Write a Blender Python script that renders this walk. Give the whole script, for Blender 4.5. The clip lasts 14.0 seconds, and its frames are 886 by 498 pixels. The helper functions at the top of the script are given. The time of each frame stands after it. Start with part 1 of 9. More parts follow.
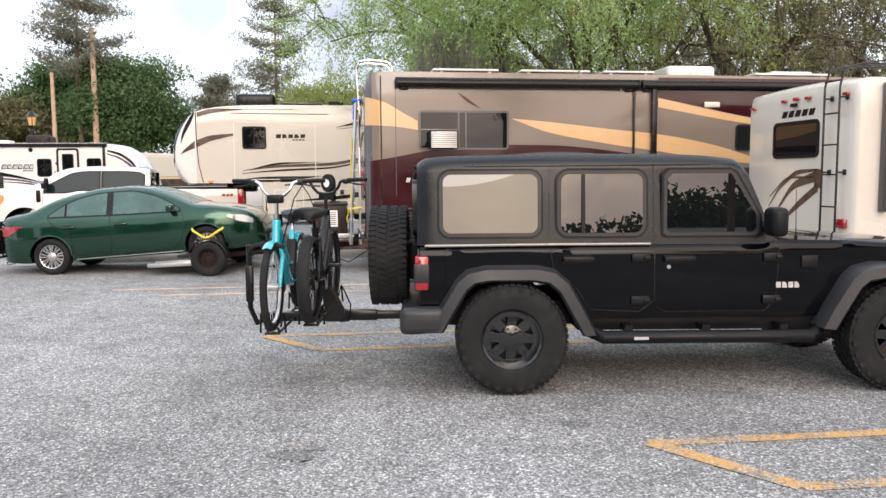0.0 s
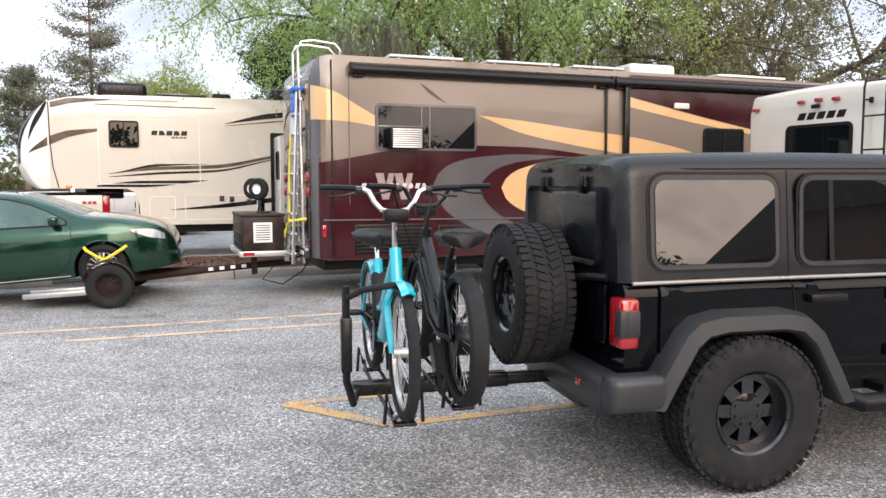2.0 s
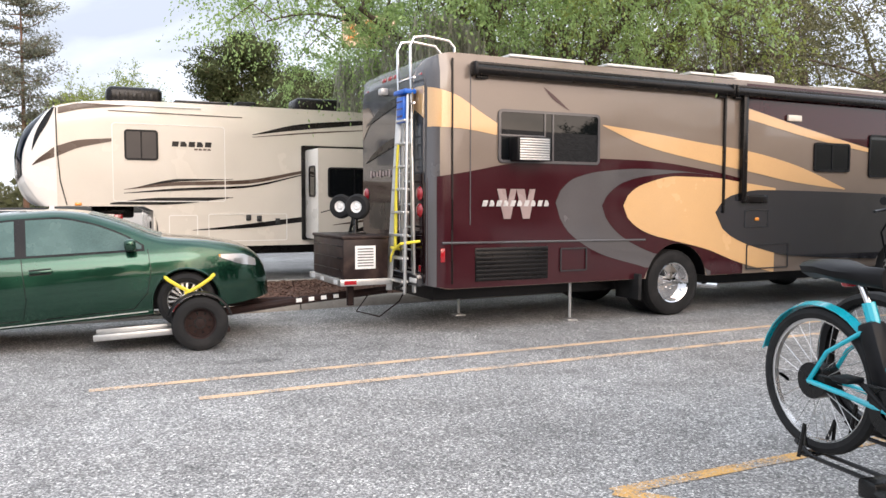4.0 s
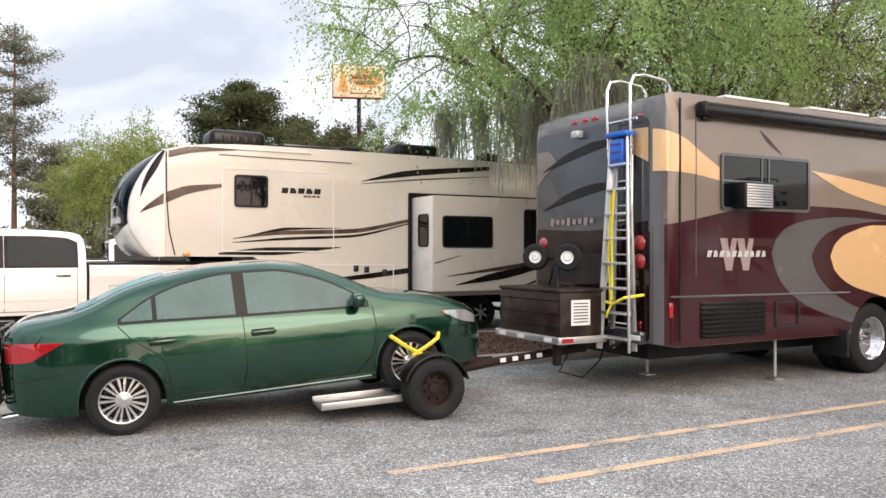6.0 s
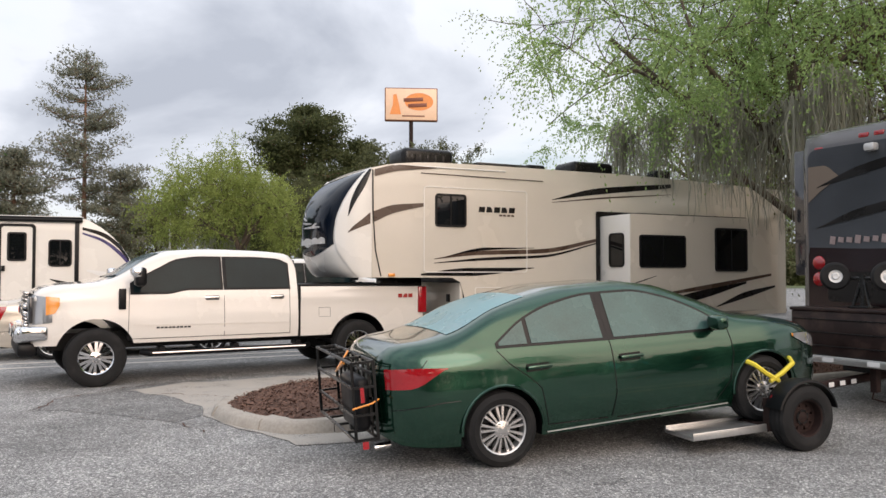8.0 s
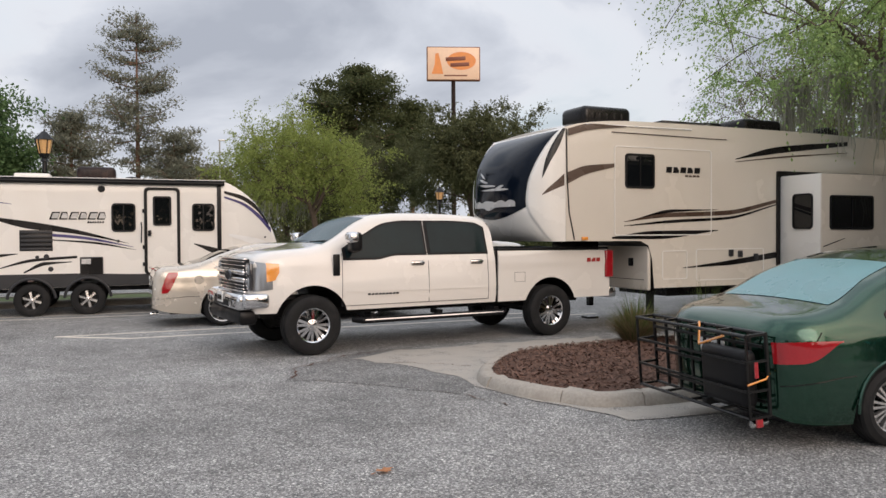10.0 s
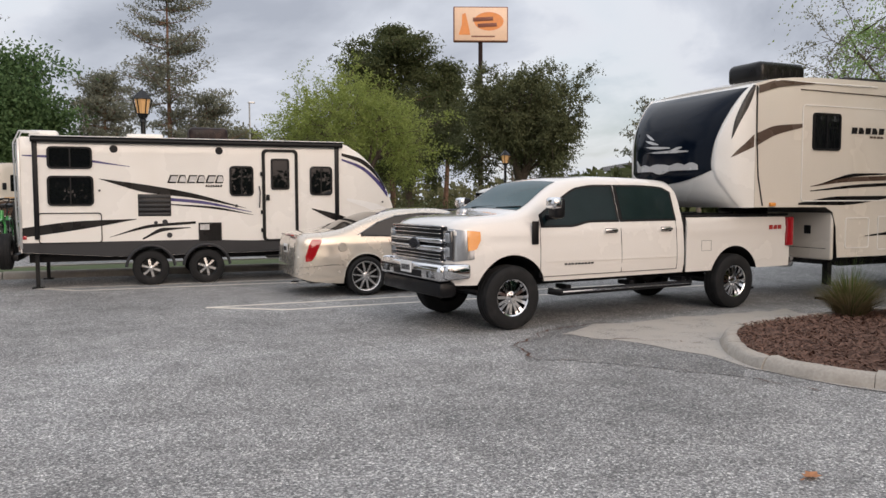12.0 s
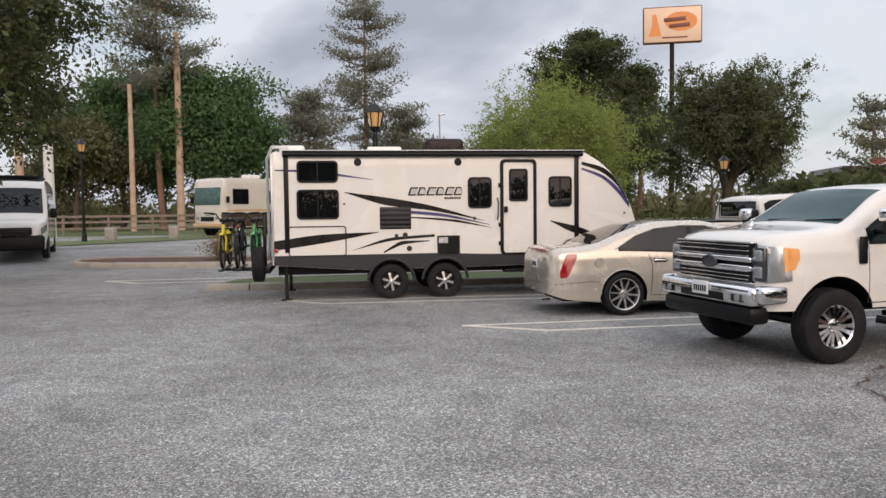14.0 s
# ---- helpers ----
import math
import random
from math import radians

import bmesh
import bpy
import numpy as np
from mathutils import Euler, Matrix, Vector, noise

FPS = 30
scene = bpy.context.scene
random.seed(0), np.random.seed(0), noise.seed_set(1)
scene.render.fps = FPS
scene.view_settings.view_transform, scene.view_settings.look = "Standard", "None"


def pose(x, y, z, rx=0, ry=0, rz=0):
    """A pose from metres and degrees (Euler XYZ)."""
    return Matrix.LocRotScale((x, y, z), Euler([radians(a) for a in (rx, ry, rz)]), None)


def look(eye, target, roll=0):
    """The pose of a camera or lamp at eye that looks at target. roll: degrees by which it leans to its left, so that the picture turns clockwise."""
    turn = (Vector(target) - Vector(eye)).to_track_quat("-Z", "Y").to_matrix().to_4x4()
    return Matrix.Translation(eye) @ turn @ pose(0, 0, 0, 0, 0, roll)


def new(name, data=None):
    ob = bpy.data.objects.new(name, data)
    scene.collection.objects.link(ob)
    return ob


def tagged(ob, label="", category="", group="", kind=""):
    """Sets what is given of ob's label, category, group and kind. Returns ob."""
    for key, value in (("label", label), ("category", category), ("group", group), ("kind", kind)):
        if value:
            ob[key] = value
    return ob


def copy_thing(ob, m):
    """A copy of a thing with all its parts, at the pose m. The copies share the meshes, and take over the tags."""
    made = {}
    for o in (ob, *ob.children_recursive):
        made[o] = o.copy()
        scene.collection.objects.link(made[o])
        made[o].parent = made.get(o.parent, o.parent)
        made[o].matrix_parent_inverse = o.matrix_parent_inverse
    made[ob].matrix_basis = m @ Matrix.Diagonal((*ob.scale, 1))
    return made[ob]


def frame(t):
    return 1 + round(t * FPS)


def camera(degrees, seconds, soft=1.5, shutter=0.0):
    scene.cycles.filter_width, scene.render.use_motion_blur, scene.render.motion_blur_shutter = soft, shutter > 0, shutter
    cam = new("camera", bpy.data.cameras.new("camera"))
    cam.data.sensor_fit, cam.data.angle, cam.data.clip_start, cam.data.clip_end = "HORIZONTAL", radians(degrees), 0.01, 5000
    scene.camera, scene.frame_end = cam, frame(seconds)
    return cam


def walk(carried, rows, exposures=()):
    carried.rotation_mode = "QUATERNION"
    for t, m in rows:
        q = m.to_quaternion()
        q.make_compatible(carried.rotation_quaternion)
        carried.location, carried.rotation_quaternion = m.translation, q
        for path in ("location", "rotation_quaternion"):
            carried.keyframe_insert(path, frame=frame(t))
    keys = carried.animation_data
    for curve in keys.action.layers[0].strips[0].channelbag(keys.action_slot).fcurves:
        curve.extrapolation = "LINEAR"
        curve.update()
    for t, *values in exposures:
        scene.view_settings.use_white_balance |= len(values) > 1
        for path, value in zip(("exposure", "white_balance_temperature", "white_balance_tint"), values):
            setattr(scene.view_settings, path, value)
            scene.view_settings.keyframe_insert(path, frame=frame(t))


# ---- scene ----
cam = camera(59.2, 14.0)
METRES, EYE, TILT, LEAN, TURN = 19.3, 1.67, 0.0, 0.0, 0.0
ROWS = [
    (0.0, 0.0, 0.0, 0.0, -0.03, -5.29, 0.32),
    (0.5, -0.0255, 0.0301, 0.0001, -5.78, -5.64, 0.21),
    (1.0, -0.0529, 0.0586, 0.0003, -8.9, -5.62, 0.14),
    (1.5, -0.0793, 0.088, 0.0009, -11.24, -5.32, 0.07),
    (2.0, -0.1055, 0.116, 0.0004, -13.16, -4.94, 0.04),
    (2.5, -0.1322, 0.1445, -0.0002, -14.78, -4.69, 0.03),
    (5.0, -0.277, 0.2726, -0.0013, -20.09, -1.91, -0.14),
    (5.5, -0.3094, 0.2951, -0.0012, -20.6, -0.8, -0.15),
    (6.0, -0.3444, 0.3161, -0.0014, -20.77, 0.14, -0.13),
    (6.5, -0.379, 0.3359, -0.0018, -20.18, 0.73, -0.12),
    (7.0, -0.4149, 0.3534, -0.0011, -19.36, 1.17, -0.0),
    (7.5, -0.4494, 0.3725, -0.0019, -19.01, 1.59, 0.0),
    (8.0, -0.4859, 0.3912, -0.0031, -18.55, 1.77, 0.03),
    (8.5, -0.5198, 0.4106, -0.0028, -17.83, 1.49, 0.1),
    (9.0, -0.5533, 0.4259, -0.0019, -17.22, 0.86, 0.18),
    (11.5, -0.7055, 0.5136, 0.0002, -16.77, -3.51, 0.19),
    (12.0, -0.7334, 0.5353, 0.0008, -16.36, -3.7, 0.19),
    (12.5, -0.7577, 0.5573, 0.0022, -15.08, -3.7, 0.21),
    (13.0, -0.7753, 0.5742, 0.0023, -12.31, -3.54, 0.34),
    (13.5, -0.7857, 0.5838, 0.0022, -8.51, -3.25, 0.54),
    (14.0, -0.7925, 0.5929, 0.004, -3.59, -2.96, 0.67),
]
walk(cam, [(t, pose(0, 0, EYE, TILT, LEAN, TURN) @ pose(METRES * x, METRES * y, METRES * z, 90 + pitch, roll, yaw)) for t, x, y, z, yaw, pitch, roll in ROWS],
     [(0.0, 0.69, 6300, 10), (2.5, 0.91, 6250, 10), (5.0, 0.75, 6400, 10), (6.5, 0.64, 6500, 10), (7.5, 0.38, 6500, 10), (9.0, 0.03, 6500, 10), (11.5, -0.05, 6450, 10), (14.0, -0.05, 6450, 10)])

# ---- light: an overcast evening, the sky brightest overhead and warm low in the west, behind the walker ----
world = bpy.data.worlds.new("evening_sky")
scene.world = world
world.use_nodes = True
wn, wl = world.node_tree.nodes, world.node_tree.links
wn.clear()


def wnode(kind, **props):
    n = wn.new(kind)
    for k, v in props.items():
        n.inputs[k].default_value = v
    return n


def wmix(fac, a, b, blend="MIX"):
    n = wn.new("ShaderNodeMix")
    n.data_type, n.blend_type = "RGBA", blend
    for sock, v in ((n.inputs[0], fac), (n.inputs[6], a), (n.inputs[7], b)):
        if hasattr(v, "links"):
            wl.new(v, sock)
        else:
            sock.default_value = v
    return n.outputs[2]


def wramp(source, stops):
    r = wn.new("ShaderNodeValToRGB")
    els = r.color_ramp.elements
    while len(els) < len(stops):
        els.new(0.5)
    for e, (p, c) in zip(els, stops):
        e.position, e.color = p, (*c, 1)
    wl.new(source, r.inputs[0])
    return r.outputs[0]


SUN_AZIMUTH, SUN_HEIGHT = 178.0, 24.0
sky = wn.new("ShaderNodeTexSky")
sky.sky_type, sky.sun_disc = "NISHITA", False
sky.sun_elevation, sky.sun_rotation = radians(SUN_HEIGHT), radians(SUN_AZIMUTH)
sky.air_density, sky.dust_density = 1.0, 2.5
co = wn.new("ShaderNodeTexCoord")
sep = wn.new("ShaderNodeSeparateXYZ")
wl.new(co.outputs["Generated"], sep.inputs[0])
# cloud deck: noise stretched towards the horizon
up = wn.new("ShaderNodeMath")
up.operation, up.inputs[1].default_value = "ADD", 0.45
wl.new(sep.outputs[2], up.inputs[0])
flat = wn.new("ShaderNodeVectorMath")
flat.operation = "DIVIDE"
wl.new(co.outputs["Generated"], flat.inputs[0])
comb = wn.new("ShaderNodeCombineXYZ")
for k in range(3):
    wl.new(up.outputs[0], comb.inputs[k])
wl.new(comb.outputs[0], flat.inputs[1])
clouds = wnode("ShaderNodeTexNoise", Scale=1.9, Detail=7.0, Roughness=0.52, Distortion=0.35)
wl.new(flat.outputs[0], clouds.inputs["Vector"])
deck = wramp(clouds.outputs[0], [(0.36, (0.42, 0.45, 0.52)), (0.50, (0.64, 0.67, 0.74)), (0.62, (0.92, 0.93, 0.96))])
thin = wramp(clouds.outputs[0], [(0.54, (0, 0, 0)), (0.70, (0.6, 0.6, 0.6))])
lift = wramp(sep.outputs[2], [(0.0, (1.0, 1.0, 1.0)), (0.3, (1.1, 1.1, 1.1)), (0.9, (1.9, 1.9, 1.9))])
deck = wmix(1.0, deck, lift, "MULTIPLY")
west = wn.new("ShaderNodeVectorMath")
west.operation = "DOT_PRODUCT"
wl.new(co.outputs["Generated"], west.inputs[0])
west.inputs[1].default_value = (0.30, -0.91, 0.29)
warm = wramp(west.outputs["Value"], [(0.55, (1, 1, 1)), (0.80, (1.2, 1.14, 1.06)), (0.97, (3.4, 2.55, 1.95))])
deck = wmix(1.0, deck, warm, "MULTIPLY")
bright = wn.new("ShaderNodeVectorMath")
bright.operation = "SCALE"
bright.inputs["Scale"].default_value = 0.10
wl.new(sky.outputs[0], bright.inputs[0])
both = wmix(thin, deck, bright.outputs[0])
bg = wn.new("ShaderNodeBackground")
bg.inputs["Strength"].default_value = 1.0
wl.new(both, bg.inputs[0])
wl.new(bg.outputs[0], wn.new("ShaderNodeOutputWorld").inputs[0])

sun = bpy.data.lights.new("sun", "SUN")
sun.energy, sun.angle, sun.color = 0.5, radians(30), (1.0, 0.95, 0.90)
new("sun", sun).matrix_world = look((1.6, -50, 23), (0, 0, 0))


# ---- materials ----
def material(name, color, rough=0.5, metal=0.0, vary=0.12, scale=3.0, fine=60.0, bump=0.0, coat=0.0, dirt=None, dirt_amount=0.3, rough_vary=0.1, emit=0.0, spec=0.5):
    """A procedural surface: base colour, varied at two scales, with grime and fine relief."""
    m = bpy.data.materials.new(name)
    m.use_nodes = True
    n, l = m.node_tree.nodes, m.node_tree.links
    b = n["Principled BSDF"]
    b.inputs["Metallic"].default_value = metal
    b.inputs["Coat Weight"].default_value = coat
    b.inputs["Coat Roughness"].default_value = 0.04
    b.inputs["Specular IOR Level"].default_value = spec
    tc = n.new("ShaderNodeTexCoord")
    big, small = n.new("ShaderNodeTexNoise"), n.new("ShaderNodeTexNoise")
    big.inputs["Scale"].default_value, big.inputs["Detail"].default_value = scale, 5
    small.inputs["Scale"].default_value, small.inputs["Detail"].default_value = fine, 3
    l.new(tc.outputs["Object"], big.inputs[0])
    l.new(tc.outputs["Object"], small.inputs[0])
    add = n.new("ShaderNodeMath")
    add.operation = "MULTIPLY_ADD"
    add.inputs[1].default_value = 0.5
    l.new(small.outputs[0], add.inputs[0])
    l.new(big.outputs[0], add.inputs[2])
    rng = n.new("ShaderNodeMapRange")
    rng.inputs[1].default_value, rng.inputs[2].default_value = 0.45, 1.05
    rng.inputs[3].default_value, rng.inputs[4].default_value = 1 - vary, 1 + vary
    l.new(add.outputs[0], rng.inputs[0])
    mul = n.new("ShaderNodeVectorMath")
    mul.operation = "SCALE"
    mul.inputs[0].default_value = color[:3]
    l.new(rng.outputs[0], mul.inputs["Scale"])
    out = mul.outputs[0]
    if dirt:
        g = n.new("ShaderNodeMapRange")
        g.inputs[1].default_value, g.inputs[2].default_value, g.inputs[4].default_value = 0.5, 0.8, dirt_amount
        l.new(big.outputs[0], g.inputs[0])
        mx = n.new("ShaderNodeMix")
        mx.data_type = "RGBA"
        l.new(g.outputs[0], mx.inputs[0])
        l.new(out, mx.inputs[6])
        mx.inputs[7].default_value = (*dirt, 1)
        out = mx.outputs[2]
    l.new(out, b.inputs["Base Color"])
    rr = n.new("ShaderNodeMapRange")
    rr.inputs[1].default_value, rr.inputs[2].default_value = 0.35, 0.7
    rr.inputs[3].default_value, rr.inputs[4].default_value = max(rough - rough_vary, 0.0), min(rough + rough_vary, 1)
    l.new(big.outputs[0], rr.inputs[0])
    l.new(rr.outputs[0], b.inputs["Roughness"])
    if bump:
        bp = n.new("ShaderNodeBump")
        bp.inputs["Strength"].default_value, bp.inputs["Distance"].default_value = 0.6, bump
        l.new(small.outputs[0], bp.inputs["Height"])
        l.new(bp.outputs[0], b.inputs["Normal"])
    if emit:
        b.inputs["Emission Color"].default_value = (*color, 1)
        b.inputs["Emission Strength"].default_value = emit
    return m


def asphalt_material(name, base, worn=None, wear=0.5):
    """Chip-seal: pale and dark stones in a grey binder, with broad stains; with worn, paint rubbed off over it."""
    m = bpy.data.materials.new(name)
    m.use_nodes = True
    n, l = m.node_tree.nodes, m.node_tree.links
    b = n["Principled BSDF"]
    b.inputs["Roughness"].default_value = 0.85
    tc = n.new("ShaderNodeTexCoord")

    def tex(kind, scale, detail=4):
        t = n.new(kind)
        t.inputs["Scale"].default_value = scale
        if kind == "ShaderNodeTexNoise":
            t.inputs["Detail"].default_value = detail
        l.new(tc.outputs["Object"], t.inputs[0])
        return t

    def ramp(src, stops):
        r = n.new("ShaderNodeValToRGB")
        els = r.color_ramp.elements
        while len(els) < len(stops):
            els.new(0.5)
        for e, (p, v) in zip(els, stops):
            e.position, e.color = p, (v, v, v, 1) if not isinstance(v, tuple) else (*v, 1)
        l.new(src, r.inputs[0])
        return r.outputs[0]

    def times(a, bb):
        x = n.new("ShaderNodeMix")
        x.data_type, x.blend_type = "RGBA", "MULTIPLY"
        x.inputs[0].default_value = 1
        l.new(a, x.inputs[6])
        l.new(bb, x.inputs[7])
        return x.outputs[2]

    stones = tex("ShaderNodeTexVoronoi", 92.0)
    coarse = tex("ShaderNodeTexVoronoi", 60.0)
    sep = n.new("ShaderNodeSeparateColor")
    l.new(stones.outputs["Color"], sep.inputs[0])
    sep2 = n.new("ShaderNodeSeparateColor")
    l.new(coarse.outputs["Color"], sep2.inputs[0])
    k = base
    col = ramp(sep.outputs[0], [(0.0, (k * .44, k * .44, k * .435)), (0.45, (k * .80, k * .795, k * .78)), (0.78, (k * 1.24, k * 1.22, k * 1.18)), (0.93, (k * 1.85, k * 1.82, k * 1.75)), (1.0, (k * 2.4, k * 2.36, k * 2.26))])
    col = times(col, ramp(sep2.outputs[1], [(0.0, 0.58), (0.35, 0.88), (0.7, 1.06), (0.9, 1.32), (1.0, 1.6)]))
    col = times(col, ramp(tex("ShaderNodeTexNoise", 0.35, 6).outputs[0], [(0.32, (0.74, 0.735, 0.73)), (0.5, (1.0, 0.99, 0.98)), (0.68, (1.2, 1.2, 1.2))]))
    col = times(col, ramp(tex("ShaderNodeTexNoise", 2.3, 5).outputs[0], [(0.3, 0.8), (0.55, 1.05), (0.75, 1.1)]))
    if worn:
        mx = n.new("ShaderNodeMix")
        mx.data_type = "RGBA"
        scr = n.new("ShaderNodeMath")
        scr.operation = "MULTIPLY_ADD"
        scr.inputs[1].default_value = 0.35
        l.new(sep.outputs[1], scr.inputs[0])
        l.new(tex("ShaderNodeTexNoise", 3.0, 8).outputs[0], scr.inputs[2])
        l.new(ramp(scr.outputs[0], [(wear - 0.12, 0.0), (wear + 0.16, 1.0)]), mx.inputs[0])
        mx.inputs[6].default_value = (*worn, 1)
        l.new(col, mx.inputs[7])
        col = mx.outputs[2]
    l.new(col, b.inputs["Base Color"])
    bp = n.new("ShaderNodeBump")
    bp.inputs["Strength"].default_value, bp.inputs["Distance"].default_value = 0.75, 0.009
    l.new(coarse.outputs["Distance"], bp.inputs["Height"])
    l.new(bp.outputs[0], b.inputs["Normal"])
    return m


def leaf_material(name, color, light=0.35):
    """Leaves: each one its own shade, with some light let through."""
    m = bpy.data.materials.new(name)
    m.use_nodes = True
    n, l = m.node_tree.nodes, m.node_tree.links
    b = n["Principled BSDF"]
    b.inputs["Roughness"].default_value = 0.7
    b.inputs["Specular IOR Level"].default_value = 0.2
    geo = n.new("ShaderNodeNewGeometry")
    r = n.new("ShaderNodeValToRGB")
    els = r.color_ramp.elements
    els.new(0.5)
    for e, (p, k) in zip(els, ((0.0, 0.76), (0.5, 1.0), (1.0, 1.26))):
        e.position, e.color = p, (color[0] * k, color[1] * k, color[2] * k, 1)
    l.new(geo.outputs["Random Per Island"], r.inputs[0])
    l.new(r.outputs[0], b.inputs["Base Color"])
    tr = n.new("ShaderNodeBsdfTranslucent")
    l.new(r.outputs[0], tr.inputs[0])
    mx = n.new("ShaderNodeMixShader")
    mx.inputs[0].default_value = light
    l.new(b.outputs[0], mx.inputs[1])
    l.new(tr.outputs[0], mx.inputs[2])
    l.new(mx.outputs[0], n["Material Output"].inputs[0])
    return m


asphalt = asphalt_material("asphalt", 0.27)
asphalt_dark = asphalt_material("asphalt_patch", 0.2)
yellow_paint = asphalt_material("worn_yellow_paint", 0.27, (0.60, 0.34, 0.10), 0.70)
faded_paint = asphalt_material("sunbleached_yellow_paint", 0.27, (0.66, 0.46, 0.29), 0.74)
pale_paint = asphalt_material("faded_pale_paint", 0.27, (0.72, 0.66, 0.57), 0.95)
rusty_smear = asphalt_material("rusty_smear", 0.27, (0.40, 0.25, 0.17), 0.35)
broken_concrete = asphalt_material("broken_concrete", 0.24, (0.42, 0.385, 0.34), 0.86)
concrete = material("concrete", (0.40, 0.36, 0.31), 0.9, vary=0.3, scale=2.6, fine=34, bump=0.006, dirt=(0.17, 0.145, 0.12), dirt_amount=0.75)
mulch_soil = material("mulch_soil", (0.10, 0.05, 0.033), 0.95, vary=0.5, scale=4, fine=45, bump=0.02)
mulch_chip = leaf_material("mulch_chips", (0.155, 0.088, 0.064), 0.0)
grass_soil = material("grass_ground", (0.10, 0.13, 0.045), 0.95, vary=0.4, scale=0.3, fine=12, bump=0.03, dirt=(0.2, 0.17, 0.09), dirt_amount=0.5)
black_paint = material("black_car_paint", (0.0016, 0.002, 0.0034), 0.04, vary=0.2, rough_vary=0.02, spec=0.22)
hardtop_black = material("black_grained_hardtop", (0.007, 0.008, 0.010), 0.30, spec=0.36, vary=0.15, fine=250, bump=0.0006)
green_paint = material("dark_green_metallic", (0.009, 0.054, 0.031), 0.22, metal=0.8, vary=0.10, fine=300, coat=1.0, rough_vary=0.06, dirt=(0.03, 0.07, 0.035), dirt_amount=0.15)
white_paint = material("white_car_paint", (0.78, 0.74, 0.69), 0.25, vary=0.04, coat=1.0, scale=1, dirt=(0.6, 0.55, 0.47), dirt_amount=0.3)
champagne_paint = material("champagne_metallic", (0.60, 0.54, 0.46), 0.26, metal=0.45, vary=0.06, coat=1.0, fine=300)
rv_cream = material("cream_fibreglass", (0.67, 0.615, 0.535), 0.24, vary=0.05, scale=0.8, coat=0.4, dirt=(0.55, 0.47, 0.37), dirt_amount=0.35)
rv_white = material("white_fibreglass", (0.80, 0.77, 0.72), 0.3, vary=0.05, scale=0.8, coat=0.3, dirt=(0.6, 0.54, 0.45), dirt_amount=0.3)
rv_tan = material("taupe_coach_paint", (0.195, 0.155, 0.125), 0.16, vary=0.08, scale=1, coat=0.5, rough_vary=0.05)
rv_grey = material("grey_coach_paint", (0.085, 0.08, 0.082), 0.18, vary=0.1, scale=1, coat=0.5)
rv_gold = material("gold_coach_paint", (0.64, 0.40, 0.19), 0.22, vary=0.08, scale=1, coat=1.0)
rv_maroon = material("maroon_coach_paint", (0.038, 0.008, 0.011), 0.12, vary=0.2, scale=1, coat=0.3, spec=0.35)
rv_slate = material("slate_grey_coach_paint", (0.050, 0.054, 0.062), 0.2, vary=0.15, scale=1, coat=0.4)
# darkened copy of the maroon, with the rear wall's shade in its colour
shaded_maroon = material("shaded_maroon_rear_paint", (0.014, 0.005, 0.006), 0.16, vary=0.2, scale=1, spec=0.3)
rv_dark = material("charcoal_coach_paint", (0.03, 0.03, 0.034), 0.12, vary=0.2, scale=1, coat=1.0)
decal_black = material("black_vinyl", (0.008, 0.007, 0.007), 0.3, spec=0.3, vary=0.2)
decal_brown = material("brown_vinyl", (0.085, 0.055, 0.04), 0.3, vary=0.2)
decal_blue = material("blue_violet_vinyl", (0.06, 0.05, 0.16), 0.3, vary=0.2)
decal_silver = material("silver_vinyl", (0.55, 0.54, 0.53), 0.3, metal=0.2, vary=0.1)
decal_rose = material("dull_rose_vinyl", (0.30, 0.23, 0.22), 0.3, vary=0.1)
decal_white = material("white_vinyl", (0.8, 0.79, 0.77), 0.35, vary=0.05)
decal_red = material("red_vinyl", (0.35, 0.03, 0.025), 0.3, vary=0.1)
dark_glass = material("dark_tinted_glass", (0.005, 0.006, 0.007), 0.012, vary=0.1, rough_vary=0.008, spec=0.5)
car_glass = material("mirrored_car_glass", (0.004, 0.005, 0.006), 0.008, vary=0.1, rough_vary=0.006, spec=1.0)
nose_glass = material("smoked_nose_glass", (0.004, 0.007, 0.014), 0.08, vary=0.2, rough_vary=0.03, spec=0.13)
dusty_glass = material("dusty_dark_glass", (0.010, 0.011, 0.012), 0.3, vary=0.2, spec=0.4)
screen_glass = material("blue_tinted_windscreen", (0.022, 0.062, 0.070), 0.10, vary=0.25, scale=2, spec=0.16)
dew_glass = material("dewy_car_glass", (0.06, 0.115, 0.105), 0.25, vary=0.3, scale=2.5, rough_vary=0.12, spec=0.5)
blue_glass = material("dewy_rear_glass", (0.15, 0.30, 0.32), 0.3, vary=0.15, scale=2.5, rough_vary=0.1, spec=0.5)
rubber = material("tyre_rubber", (0.013, 0.013, 0.0135), 0.75, spec=0.25, vary=0.3, scale=6, bump=0.001, dirt=(0.045, 0.042, 0.04), dirt_amount=0.5)
black_plastic = material("black_plastic", (0.005, 0.005, 0.006), 0.45, spec=0.25, vary=0.2, fine=200, bump=0.0004)
grey_plastic = material("weathered_black_plastic", (0.027, 0.0275, 0.030), 0.45, spec=0.4, vary=0.15, fine=220, bump=0.0005)
chrome = material("chrome", (0.75, 0.75, 0.76), 0.09, metal=1.0, vary=0.05, rough_vary=0.04)
alloy = material("silver_alloy", (0.62, 0.61, 0.60), 0.3, metal=0.85, vary=0.06)
aluminium = material("worn_aluminium", (0.58, 0.58, 0.57), 0.4, metal=0.8, vary=0.15, fine=40, dirt=(0.3, 0.29, 0.27), dirt_amount=0.5)
